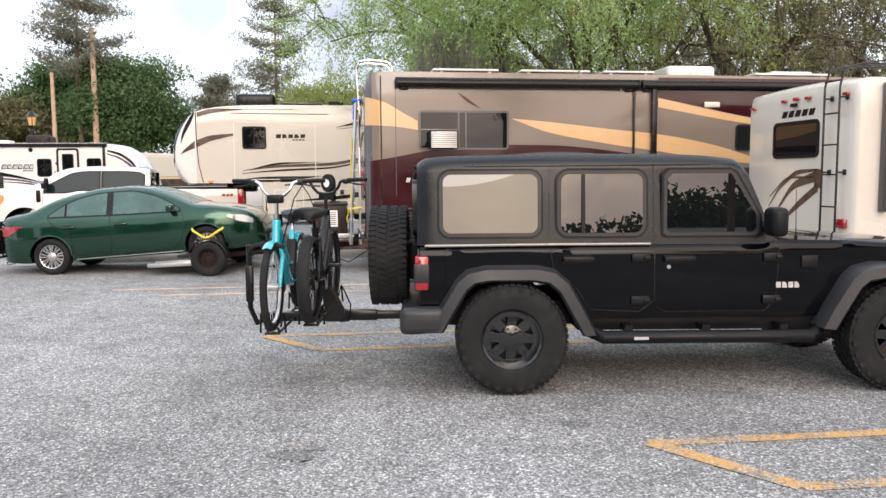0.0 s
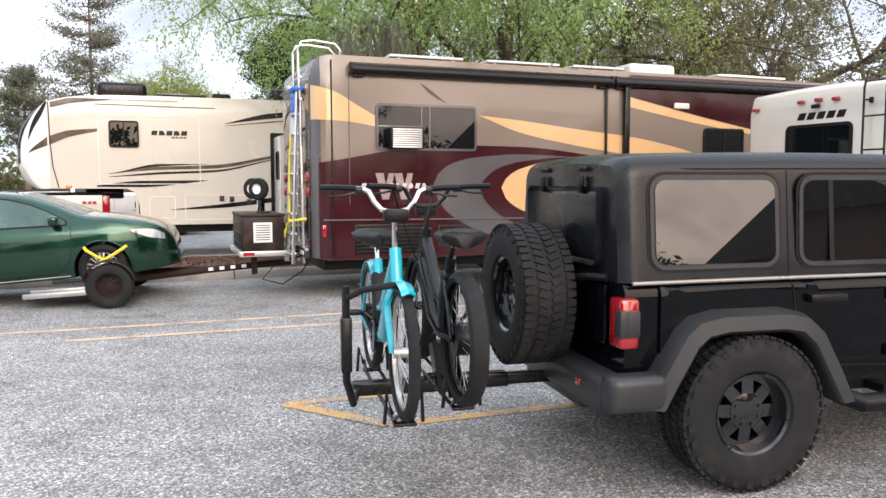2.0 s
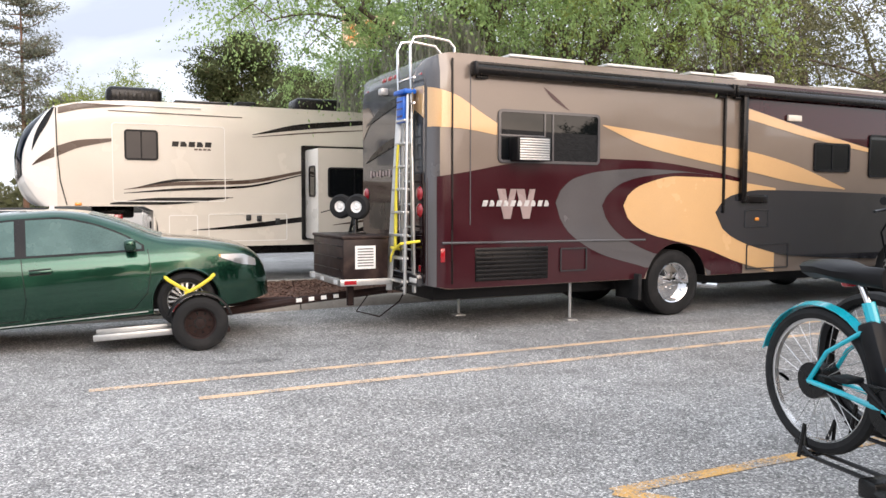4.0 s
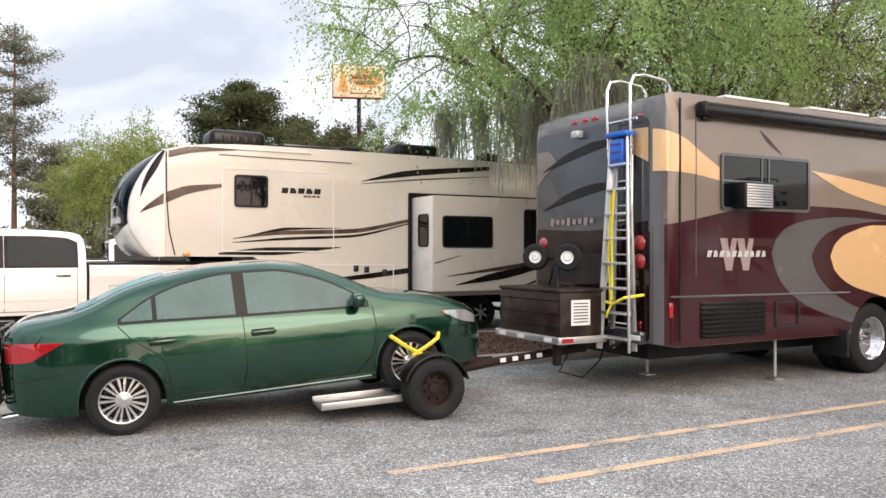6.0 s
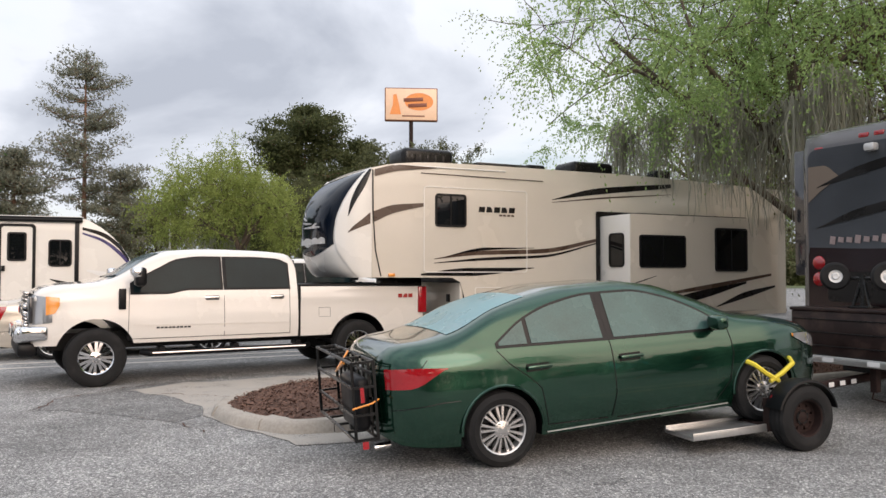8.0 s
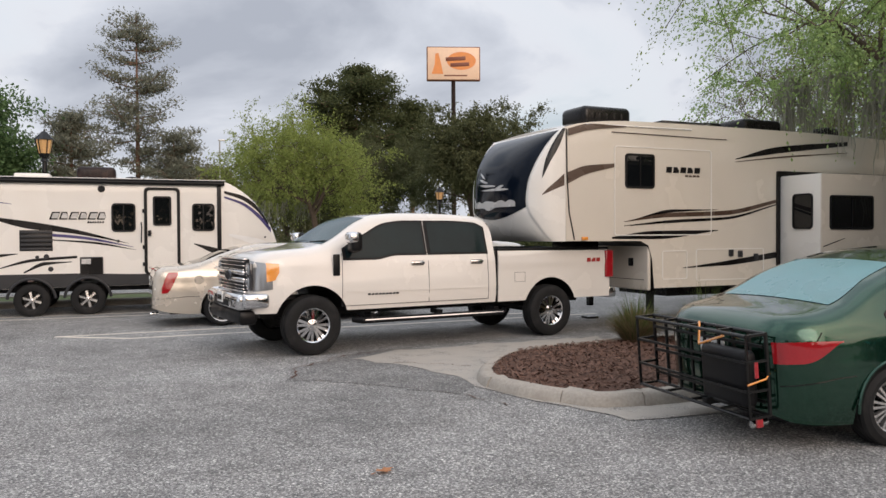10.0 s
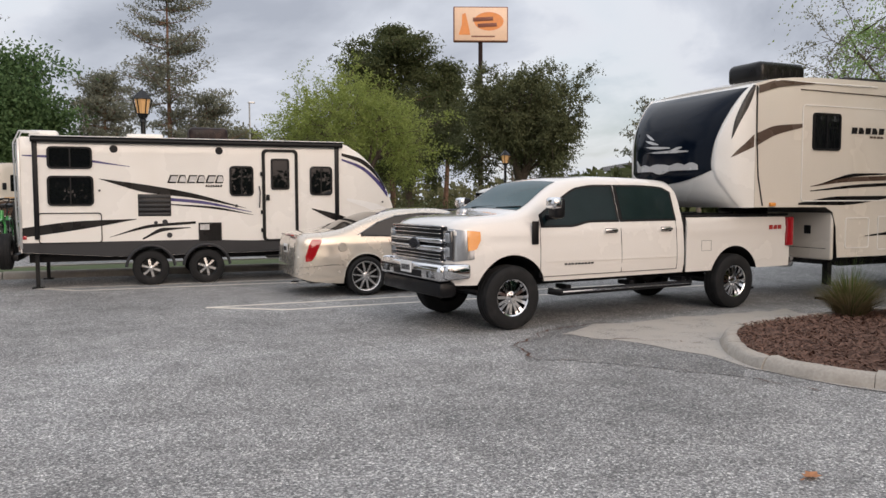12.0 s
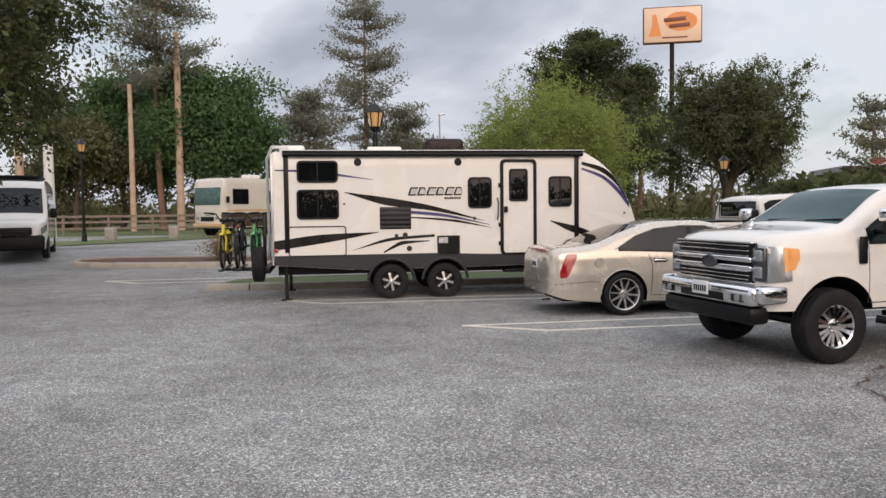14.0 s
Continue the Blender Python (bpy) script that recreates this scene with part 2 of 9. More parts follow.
steel_black = material("black_steel", (0.012, 0.012, 0.012), 0.3, metal=0.4, vary=0.2)
rim_black = material("glossy_black_rim", (0.016, 0.017, 0.019), 0.14, metal=0.5, vary=0.2, coat=1.0)
# pale tone for the sky's glint along the off-roader's body shoulder
shoulder_glint = material("painted_shoulder_glint", (0.30, 0.28, 0.26), 0.35, metal=0.4, vary=0.15)
# barrel greyer than the rim: light caught behind the holes, set as colour
lit_barrel = material("lit_grey_barrel", (0.035, 0.035, 0.037), 0.3, metal=0.8, vary=0.2)
truck_glass = material("tinted_side_glass", (0.010, 0.019, 0.021), 0.04, vary=0.3, scale=2, spec=0.18)
rust = material("rusty_steel", (0.024, 0.011, 0.009), 0.8, metal=0.3, vary=0.4, scale=8, bump=0.002)
red_lens = material("red_lens", (0.33, 0.008, 0.014), 0.1, vary=0.15, coat=1.0)
amber_lens = material("amber_lens", (0.75, 0.28, 0.04), 0.12, vary=0.1, coat=1.0)
clear_lens = material("clear_lens", (0.36, 0.37, 0.385), 0.1, metal=0.5, vary=0.2, coat=1.0)
teal_paint = material("turquoise_bike_paint", (0.015, 0.42, 0.52), 0.25, vary=0.08, coat=0.8)
bike_green = material("lime_green_paint", (0.06, 0.36, 0.08), 0.3, vary=0.1, coat=0.6)
bike_yellow = material("yellow_strap", (0.75, 0.62, 0.05), 0.7, vary=0.15, fine=200, bump=0.0006)
blue_plastic = material("blue_plastic", (0.01, 0.12, 0.55), 0.4, vary=0.1)
box_wood = material("dark_stained_box", (0.018, 0.009, 0.008), 0.5, spec=0.3, vary=0.5, scale=5, fine=30, bump=0.001, dirt=(0.12, 0.08, 0.06), dirt_amount=0.5)
bark = material("bark", (0.10, 0.075, 0.055), 0.95, vary=0.4, scale=3, fine=14, bump=0.03)
pine_bark = material("pine_bark", (0.20, 0.115, 0.08), 0.95, vary=0.4, scale=2, fine=10, bump=0.03)
pole_wood = material("utility_pole_wood", (0.50, 0.35, 0.25), 0.9, vary=0.25, scale=1.5, fine=18, bump=0.01)
willow_leaf = leaf_material("spring_green_leaves", (0.34, 0.46, 0.18), 0.6)
fresh_leaf = leaf_material("fresh_green_leaves", (0.27, 0.32, 0.09), 0.5)
oak_leaf = leaf_material("dark_oak_leaves", (0.09, 0.105, 0.045), 0.35)
deep_leaf = leaf_material("deep_olive_leaves", (0.115, 0.125, 0.06), 0.35)
dull_leaf = leaf_material("dull_olive_leaves", (0.17, 0.165, 0.085), 0.35)
# needles paled and greyed: the haze of distance is put into their colour
hazed_pine_leaf = leaf_material("haze_paled_needles", (0.22, 0.225, 0.17), 0.45)
cypress_leaf = leaf_material("dark_green_conifer", (0.11, 0.18, 0.075), 0.4)
moss_strand = leaf_material("grey_spanish_moss", (0.36, 0.35, 0.29), 0.5)
bush_leaf = leaf_material("tawny_shrub_leaves", (0.22, 0.175, 0.09), 0.35)
grass_leaf = leaf_material("grass_blades", (0.09, 0.13, 0.035), 0.3)
dry_leaf = leaf_material("dry_orange_leaf", (0.42, 0.20, 0.10), 0.2)
twig = material("grey_twigs", (0.17, 0.14, 0.12), 0.95, vary=0.2)
sign_cream = material("lit_sign_face", (0.78, 0.54, 0.38), 0.4, vary=0.06, emit=0.12)
sign_orange = material("sign_orange", (0.72, 0.25, 0.06), 0.4, vary=0.1, emit=0.12)
sign_brown = material("sign_brown", (0.20, 0.06, 0.03), 0.5, vary=0.1)
lamp_glow = material("lantern_glass", (0.62, 0.36, 0.15), 0.3, vary=0.05, emit=0.12)
brick_far = material("brown_brick", (0.20, 0.11, 0.08), 0.9, vary=0.2, scale=1, fine=12)
fence_wood = material("weathered_fence_wood", (0.24, 0.19, 0.15), 0.9, vary=0.25)
white_post = material("white_painted_column", (0.7, 0.68, 0.64), 0.6, vary=0.08)


# ---- tools for building ----
def curve(points):
    """A smooth monotone curve through (x, y) points."""
    xs, ys = np.array([p[0] for p in points], float), np.array([p[1] for p in points], float)
    d = np.diff(ys) / np.diff(xs)
    m = np.zeros(len(xs))
    m[0], m[-1] = d[0], d[-1]
    for i in range(1, len(xs) - 1):
        m[i] = 0 if d[i - 1] * d[i] <= 0 else 2 * d[i - 1] * d[i] / (d[i - 1] + d[i])

    def f(x):
        x = min(max(x, xs[0]), xs[-1])
        i = min(int(np.searchsorted(xs, x, side="right")) - 1, len(xs) - 2)
        h = xs[i + 1] - xs[i]
        t = (x - xs[i]) / h
        return float((2 * t**3 - 3 * t**2 + 1) * ys[i] + (t**3 - 2 * t**2 + t) * h * m[i] + (-2 * t**3 + 3 * t**2) * ys[i + 1] + (t**3 - t**2) * h * m[i + 1])

    return f


def line(points):
    """A broken straight line through (x, y) points."""
    xs, ys = [p[0] for p in points], [p[1] for p in points]
    return lambda x: float(np.interp(x, xs, ys))


def part(name, bm, mat, parent=None, label="", sharp=35, smooth=True):
    """Links a bmesh as one mesh object, under parent where given."""
    bmesh.ops.recalc_face_normals(bm, faces=bm.faces)
    me = bpy.data.meshes.new(name)
    bm.to_mesh(me)
    bm.free()
    me.materials.append(mat)
    if smooth:
        me.polygons.foreach_set("use_smooth", [True] * len(me.polygons))
        me.set_sharp_from_angle(angle=radians(sharp))
    ob = new(name, me)
    if parent:
        ob.parent = parent
    if label:
        ob["label"] = label
    return ob


def soup(name, verts, faces, mat, parent=None, label="", smooth=False):
    """Links plain lists of points and faces as one mesh object."""
    me = bpy.data.meshes.new(name)
    me.from_pydata(verts, [], faces)
    me.materials.append(mat)
    if smooth:
        me.polygons.foreach_set("use_smooth", [True] * len(me.polygons))
    ob = new(name, me)
    if parent:
        ob.parent = parent
    if label:
        ob["label"] = label
    return ob


def thing(name, m, label, category, group="", kind=""):
    ob = tagged(new(name), label, category, group, kind)
    ob.matrix_world = m
    ob.empty_display_size = 0.3
    return ob


def B():
    return bmesh.new()


def box(bm, c, s, bevel=0.0, turn=None, segs=2):
    """A box round c with sides s, its edges rounded by bevel."""
    m = Matrix.Translation(c) @ (turn or Matrix.Identity(4)) @ Matrix.Diagonal((*s, 1))
    made = bmesh.ops.create_cube(bm, size=1, matrix=m)
    if bevel:
        edges = list({e for v in made["verts"] for e in v.link_edges})
        bmesh.ops.bevel(bm, geom=edges, offset=bevel, segments=segs, profile=0.5, affect="EDGES")
    return bm


def rod(bm, a, b, r0, r1=None, n=10, caps=True):
    """A straight, tapered rod from a to b."""
    a, b = Vector(a), Vector(b)
    r1 = r0 if r1 is None else r1
    m = Matrix.Translation((a + b) / 2) @ (b - a).to_track_quat("Z", "Y").to_matrix().to_4x4()
    bmesh.ops.create_cone(bm, cap_ends=caps, segments=n, radius1=r0, radius2=r1, depth=(b - a).length, matrix=m)
    return bm


def tube(bm, pts, r, n=8, closed=False):
    """A bent tube through pts; r: one radius, or one for each point."""
    pts = [Vector(p) for p in pts]
    rs = r if isinstance(r, (list, tuple)) else [r] * len(pts)
    rings = []
    side = None
    for i, p in enumerate(pts):
        a = pts[i - 1] if i or closed else p
        b = pts[(i + 1) % len(pts)] if i < len(pts) - 1 or closed else p
        d = (b - a).normalized()
        if side is None:
            side = d.orthogonal().normalized()
        side = (side - d * side.dot(d)).normalized()
        up_ = d.cross(side)
        rings.append([bm.verts.new(p + rs[i] * (math.cos(2 * math.pi * k / n) * side + math.sin(2 * math.pi * k / n) * up_)) for k in range(n)])
    pairs = list(zip(rings, rings[1:])) + ([(rings[-1], rings[0])] if closed else [])
    for p, q in pairs:
        for k in range(n):
            bm.faces.new((p[k], p[(k + 1) % n], q[(k + 1) % n], q[k]))
    if not closed:
        bm.faces.new(rings[0])
        bm.faces.new(rings[-1])
    return bm


def lathe(bm, profile, n=32, m=None, closed=False):
    """Turns (radius, along) points round the local y axis."""
    m = m or Matrix.Identity(4)
    rings = []
    for k in range(n):
        a = 2 * math.pi * k / n
        rings.append([bm.verts.new(m @ Vector((r * math.cos(a), y, r * math.sin(a)))) for r, y in profile])
    for k in range(n):
        p, q = rings[k], rings[(k + 1) % n]
        for i in range(len(profile) - (0 if closed else 1)):
            j = (i + 1) % len(profile)
            bm.faces.new((p[i], p[j], q[j], q[i]))
    return bm


def slab(bm, poly, y0, y1):
    """A plate with the outline poly, (x, z) points, between y0 and y1."""
    a = [bm.verts.new((x, y0, z)) for x, z in poly]
    b = [bm.verts.new((x, y1, z)) for x, z in poly]
    bm.faces.new(a)
    bm.faces.new(b[::-1])
    for i in range(len(poly)):
        j = (i + 1) % len(poly)
        bm.faces.new((a[i], b[i], b[j], a[j]))
    return bm


def rrect(x0, z0, x1, z1, r, n=4):
    """A rectangle's outline with rounded corners."""
    out = []
    for cx, cz, a0 in ((x1 - r, z1 - r, 0), (x0 + r, z1 - r, 90), (x0 + r, z0 + r, 180), (x1 - r, z0 + r, 270)):
        for k in range(n + 1):
            a = radians(a0 + 90 * k / n)
            out.append((cx + r * math.cos(a), cz + r * math.sin(a)))
    return out


def ring(bm, outer, inner, y0, y1):
    """A frame between two outlines of as many points each."""
    n = len(outer)
    v = [[bm.verts.new((x, y, z)) for x, z in o] for o, y in ((outer, y0), (outer, y1), (inner, y1), (inner, y0))]
    for s in range(4):
        p, q = v[s], v[(s + 1) % 4]
        for i in range(n):
            j = (i + 1) % n
            bm.faces.new((p[i], p[j], q[j], q[i]))
    return bm


def ribbon(bm, top, bottom, x0, x1, y0, y1, steps=24):
    """A plate between the curves top(x) and bottom(x), from x0 to x1."""
    xs = [x0 + (x1 - x0) * k / steps for k in range(steps + 1)]
    poly = [(x, top(x)) for x in xs] + [(x, bottom(x)) for x in reversed(xs) if top(x) - bottom(x) > 1e-4]
    return slab(bm, poly, y0, y1)


def turned(m, bm):
    bmesh.ops.transform(bm, matrix=m, verts=bm.verts)
    return bm


class Shell:
    """A vehicle's skin: along x, from zlo(x) up to zhi(x), half as wide as half(x, z)."""

    def __init__(self, zlo, zhi, half):
        self.zlo, self.zhi, self.half = zlo, zhi, half

    def skin(self, bm, xs, rows=10, across=6, crown=0.02, close=True):
        rings = []
        for x in xs:
            lo, hi = self.zlo(x), self.zhi(x)
            side = [(self.half(x, lo + (hi - lo) * (k / rows) ** 0.8), lo + (hi - lo) * (k / rows) ** 0.8) for k in range(rows + 1)]
            w = side[-1][0]
            top = [(w * (1 - 2 * k / across), hi + crown * (1 - (1 - 2 * k / across) ** 2)) for k in range(1, across)]
            loop = side + top + [(-y, z) for y, z in reversed(side)]
            rings.append([bm.verts.new((x, y, z)) for y, z in loop])
        for p, q in zip(rings, rings[1:]):
            for k in range(len(p) - 1):
                bm.faces.new((p[k], p[k + 1], q[k + 1], q[k]))
        if close:
            bm.faces.new(rings[0])
            bm.faces.new(rings[-1])
        return bm

    def floor(self, bm, xs, inset=0.01):
        rings = []
        for x in xs:
            lo = self.zlo(x)
            w = self.half(x, lo) - inset
            rings.append([bm.verts.new((x, y, lo + 0.002)) for y in (w, 0, -w)])
        for p, q in zip(rings, rings[1:]):
            for k in range(2):
                bm.faces.new((p[k], p[k + 1], q[k + 1], q[k]))
        return bm

    def patch(self, bm, x0, x1, bottom, top, side=1, off=0.004, nx=10, nz=4):
        """A panel that lies on the skin between the curves bottom(x) and top(x)."""
        grid = []
        for i in range(nx + 1):
            x = x0 + (x1 - x0) * i / nx
            a, b = bottom(x), top(x)
            grid.append([bm.verts.new((x, side * (self.half(x, a + (b - a) * k / nz) + off), a + (b - a) * k / nz)) for k in range(nz + 1)])
        for p, q in zip(grid, grid[1:]):
            for k in range(nz):
                bm.faces.new((p[k], p[k + 1], q[k + 1], q[k]))
        return bm

    def seam(self, bm, pts, side=1, r=0.004, steps=6):
        """A shut line on the skin."""
        way = []
        for (xa, za), (xb, zb) in zip(pts, pts[1:]):
            for k in range(steps):
                x, z = xa + (xb - xa) * k / steps, za + (zb - za) * k / steps
                way.append((x, side * self.half(x, z), z))
        way.append((pts[-1][0], side * self.half(*pts[-1]), pts[-1][1]))
        return tube(bm, way, r, 4)


def arched(base, arches):
    """The lower edge base(x), raised over wheel arches (x, centre z, radius)."""

    def f(x):
        z = base(x)
        for cx, cz, r in arches:
            if abs(x - cx) < r:
                z = max(z, cz + math.sqrt(r * r - (x - cx) ** 2))
        return z

    return f


def stations(x0, x1, arches, step=0.09, extra=()):
    """Cross-section places, closer over the arches."""
    xs = set(np.arange(x0, x1, step)) | {x0, x1} | set(extra)
    for cx, cz, r in arches:
        xs = {x for x in xs if abs(x - cx) > r}
        xs |= {cx + r * math.cos(radians(a)) for a in range(0, 181, 9)}
        xs |= {cx + r + 0.002, cx - r - 0.002}
    return sorted(float(x) for x in xs if x0 <= x <= x1)


# ---- the place ----
def rise(y):
    """The car park climbs a little towards its far side."""
    t = min(max((y - 30) / 14, 0.0), 1.0)
    return 0.38 * t * t * (3 - 2 * t)


def sheet(name, x0, x1, ys, drop, mat):
    verts, faces = [], []
    for y in ys:
        verts += [(x0, y, rise(y) - drop), (x1, y, rise(y) - drop)]
    for k in range(len(ys) - 1):
        faces.append((2 * k, 2 * k + 1, 2 * k + 3, 2 * k + 2))
    return soup(name, verts, faces, mat, smooth=True)


ground = sheet("ground", -900, 900, [-900, -100, 0] + list(range(28, 48)) + [60, 100, 1200], 0.04, grass_soil)
tagged(ground, "grassy ground round the car park", "ground", kind="structure")
lot = sheet("road", -95, 95, [-90, -30, 0] + list(range(28, 48)) + [52, 57.5], 0.0, asphalt)
tagged(lot, "worn grey chip-seal asphalt car park", "road", kind="structure")


def strip(a, b, w, z=0.004):
    """A painted strip from a to b as four corners."""
    a, b = Vector(a), Vector(b)
    n = Vector((-(b - a).y, (b - a).x)).normalized() * w / 2
    return [(*(a - n), z + rise(a.y)), (*(b - n), z + rise(b.y)), (*(b + n), z + rise(b.y)), (*(a + n), z + rise(a.y))]


def parking_bay(a, b, length, turn, mat, diagonal=True, w=0.11):
    """Two painted lines that run off from a and b, joined by a slanting end."""
    d = Vector((math.cos(radians(turn)), math.sin(radians(turn)))) * length
    bays = [strip(a, Vector(a) + d, w), strip(b, Vector(b) + d, w)]
    if diagonal:
        bays.append(strip(a, b, w * 1.15, 0.006))
    for k, q in enumerate(bays):
        me = []
        n = 30 if k < 2 else 4
        for i in range(n + 1):
            t = i / n
            me += [tuple(Vector(q[0]).lerp(Vector(q[1]), t)), tuple(Vector(q[3]).lerp(Vector(q[2]), t))]
        ob = soup("bay_line", me, [(2 * i, 2 * i + 2, 2 * i + 3, 2 * i + 1) for i in range(n)], mat)
        tagged(ob, "worn yellow parking line on the asphalt" if mat == yellow_paint else "faded pale parking line on the asphalt", "road marking", "parking lines", "structure")


parking_bay((1.29, 4.75), (1.92, 4.05), 9, 6.5, yellow_paint)
parking_bay((-1.88, 8.13), (-1.2, 7.45), 9, 7.0, yellow_paint)
parking_bay((-4.97, 11.62), (-4.07, 11.05), 11, 7.3, faded_paint, False)
parking_bay((-14.3, 22.95), (-13.15, 22.33), 9, 6.5, pale_paint)
parking_bay((-17.4, 26.60), (-16.6, 26.05), 9, 3.0, pale_paint, True, 0.1)
parking_bay((-22.6, 31.6), (-21.6, 30.9), 9, 5.0, pale_paint)
parking_bay((-31, 44), (-30, 43.2), 10, 5.0, pale_paint)


def patch_of_ground(name, pts, z, mat, label, category, wob=0.06, seed=1):
    """A flat patch with a ragged edge."""
    rnd = random.Random(seed)
    loop = []
    for i, p in enumerate(pts):
        q = pts[(i + 1) % len(pts)]
        n = max(2, int(math.dist(p, q) / 0.25))
        for k in range(n):
            loop.append((p[0] + (q[0] - p[0]) * k / n + rnd.uniform(-wob, wob), p[1] + (q[1] - p[1]) * k / n + rnd.uniform(-wob, wob)))
    bm = B()
    bm.faces.new([bm.verts.new((x, y, z + rise(y))) for x, y in loop])
    bmesh.ops.triangulate(bm, faces=bm.faces)
    return tagged(part(name, bm, mat, smooth=False), label, category, kind="structure")


patch_of_ground("grass_verge", [(-60, 37), (-40, 41), (-29, 44.2), (-22.5, 53.5), (-16, 57), (-18, 60), (-25, 57.5), (-31, 49.5), (-42, 46), (-60, 43)], 0.03, grass_soil, "mown grass verge at the car park edge", "grass", 0.1, 6)


def smooth_loop(pts, n=6):
    """A closed Catmull-Rom loop through pts."""
    out = []
    m = len(pts)
    for i in range(m):
        p0, p1, p2, p3 = (Vector(pts[(i + k - 1) % m]) for k in range(4))
        for k in range(n):
            t = k / n
            out.append(0.5 * ((2 * p1) + (p2 - p0) * t + (2 * p0 - 5 * p1 + 4 * p2 - p3) * t * t + (3 * p1 - p0 - 3 * p2 + p3) * t**3))
    return out


def island(pts, label, fill, fill_label, seed=3, worn=lambda p: 0.0):
    """A kerbed planting bed: kerb stones round it and a filled middle."""
    loop = smooth_loop(pts)
    c = sum(loop, Vector((0, 0))) / len(loop)
    bed = tagged(new("planting_bed"), label, "planting bed", kind="structure")
    n = len(loop)
    normals = []
    for i in range(n):
        d = (loop[(i + 1) % n] - loop[i - 1]).normalized()
        normals.append(Vector((-d.y, d.x)))
    area = sum(loop[i].x * loop[(i + 1) % n].y - loop[(i + 1) % n].x * loop[i].y for i in range(n))
    s = 1 if area > 0 else -1
    rnd = random.Random(seed)
    per = 6
    for k in range(0, n, per):
        idx = [(k + j) % n for j in range(per + 1)]
        a, b = loop[idx[0]], loop[idx[-1]]
        bm = B()
        rows = []
        lift, tip = rnd.uniform(-0.008, 0.008), rnd.uniform(-0.01, 0.01)
        age = worn((a + b) / 2)
        tip += age * rnd.uniform(-0.06, 0.03)
        for j, i in enumerate(idx):
            p, nn = loop[i], normals[i] * s
            if j == 0:
                p = p.lerp(loop[idx[1]], 0.02)
            if j == per:
                p = p.lerp(loop[idx[-2]], 0.02)
            z = rise(p.y)
            prof = [(0.0, -0.05), (0.0, 0.0), (0.03, 0.10), (0.06, 0.145), (0.10, 0.155), (0.19, 0.15), (0.2, -0.05)]
            rows.append([bm.verts.new((*(p + nn * (u + tip)), z + max((v + (lift if v > 0.05 else 0)) * (1 - age * rnd.uniform(0.25, 0.6)) if v > 0 else v, -0.05))) for u, v in prof])
        for p, q in zip(rows, rows[1:]):
            for j in range(len(p) - 1):
                bm.faces.new((p[j], p[j + 1], q[j + 1], q[j]))
        bm.faces.new(rows[0])
        bm.faces.new(rows[-1])
        part("kerb_stone", bm, concrete, bed, sharp=50)
    bm = B()
    inner = [loop[i] + normals[i] * s * 0.16 for i in range(n)]
    bm.faces.new([bm.verts.new((p.x, p.y, 0.125 - 0.05 * worn(p) + rise(p.y))) for p in inner])
    bmesh.ops.triangulate(bm, faces=bm.faces)
    part("bed_fill", bm, fill, bed, fill_label, smooth=False)
    return bed, inner


def inside(p, poly):
    hit = False
    for i in range(len(poly)):
        a, b = poly[i], poly[i - 1]
        if (a.y > p[1]) != (b.y > p[1]) and p[0] < (b.x - a.x) * (p[1] - a.y) / (b.y - a.y) + a.x:
            hit = not hit
    return hit


def scatter_quads(n, where, size, tilt, seed):
    """Small leaves or chips, lying about: points and faces."""
    rnd = np.random.RandomState(seed)
    verts, faces = [], []
    for k in range(n):
        p = where(rnd)
        if p is None:
            continue
        a, s = rnd.uniform(0, 2 * math.pi), size * rnd.uniform(0.5, 1.5)
        u = Vector((math.cos(a), math.sin(a), rnd.uniform(-tilt, tilt))) * s
        v = Vector((-math.sin(a), math.cos(a), rnd.uniform(-tilt, tilt))) * s * 0.35
        c = Vector(p)
        i = len(verts)
        verts += [c - u - v, c + u - v, c + u + v, c - u + v]
        faces.append((i, i + 1, i + 2, i + 3))
    return verts, faces


bed_1, bed_1_loop = island([(-9.02, 16.7), (-8.62, 15.75), (-7.9, 15.38), (-5.0, 15.75), (-2.5, 16.1), (3.0, 16.95), (12.0, 18.2), (13.5, 19.4), (12.0, 20.9), (3.0, 19.95), (-3.0, 19.3), (-6.6, 18.95), (-8.0, 18.55), (-8.75, 17.65)], "kerbed planting bed with reddish-brown mulch", mulch_soil, "reddish-brown bark mulch", worn=lambda p: 0.6 if p.x < -8.2 and p.y > 16.3 else (0.35 if p.x < -6 else 0.0))


def on_bed(rnd):
    p = (rnd.uniform(-8.9, 0.5), rnd.uniform(15.5, 19.4))
    return (*p, 0.135 - (0.03 if p[0] < -8.0 else 0.01) + rnd.uniform(0, 0.02)) if inside(p, bed_1_loop) else None


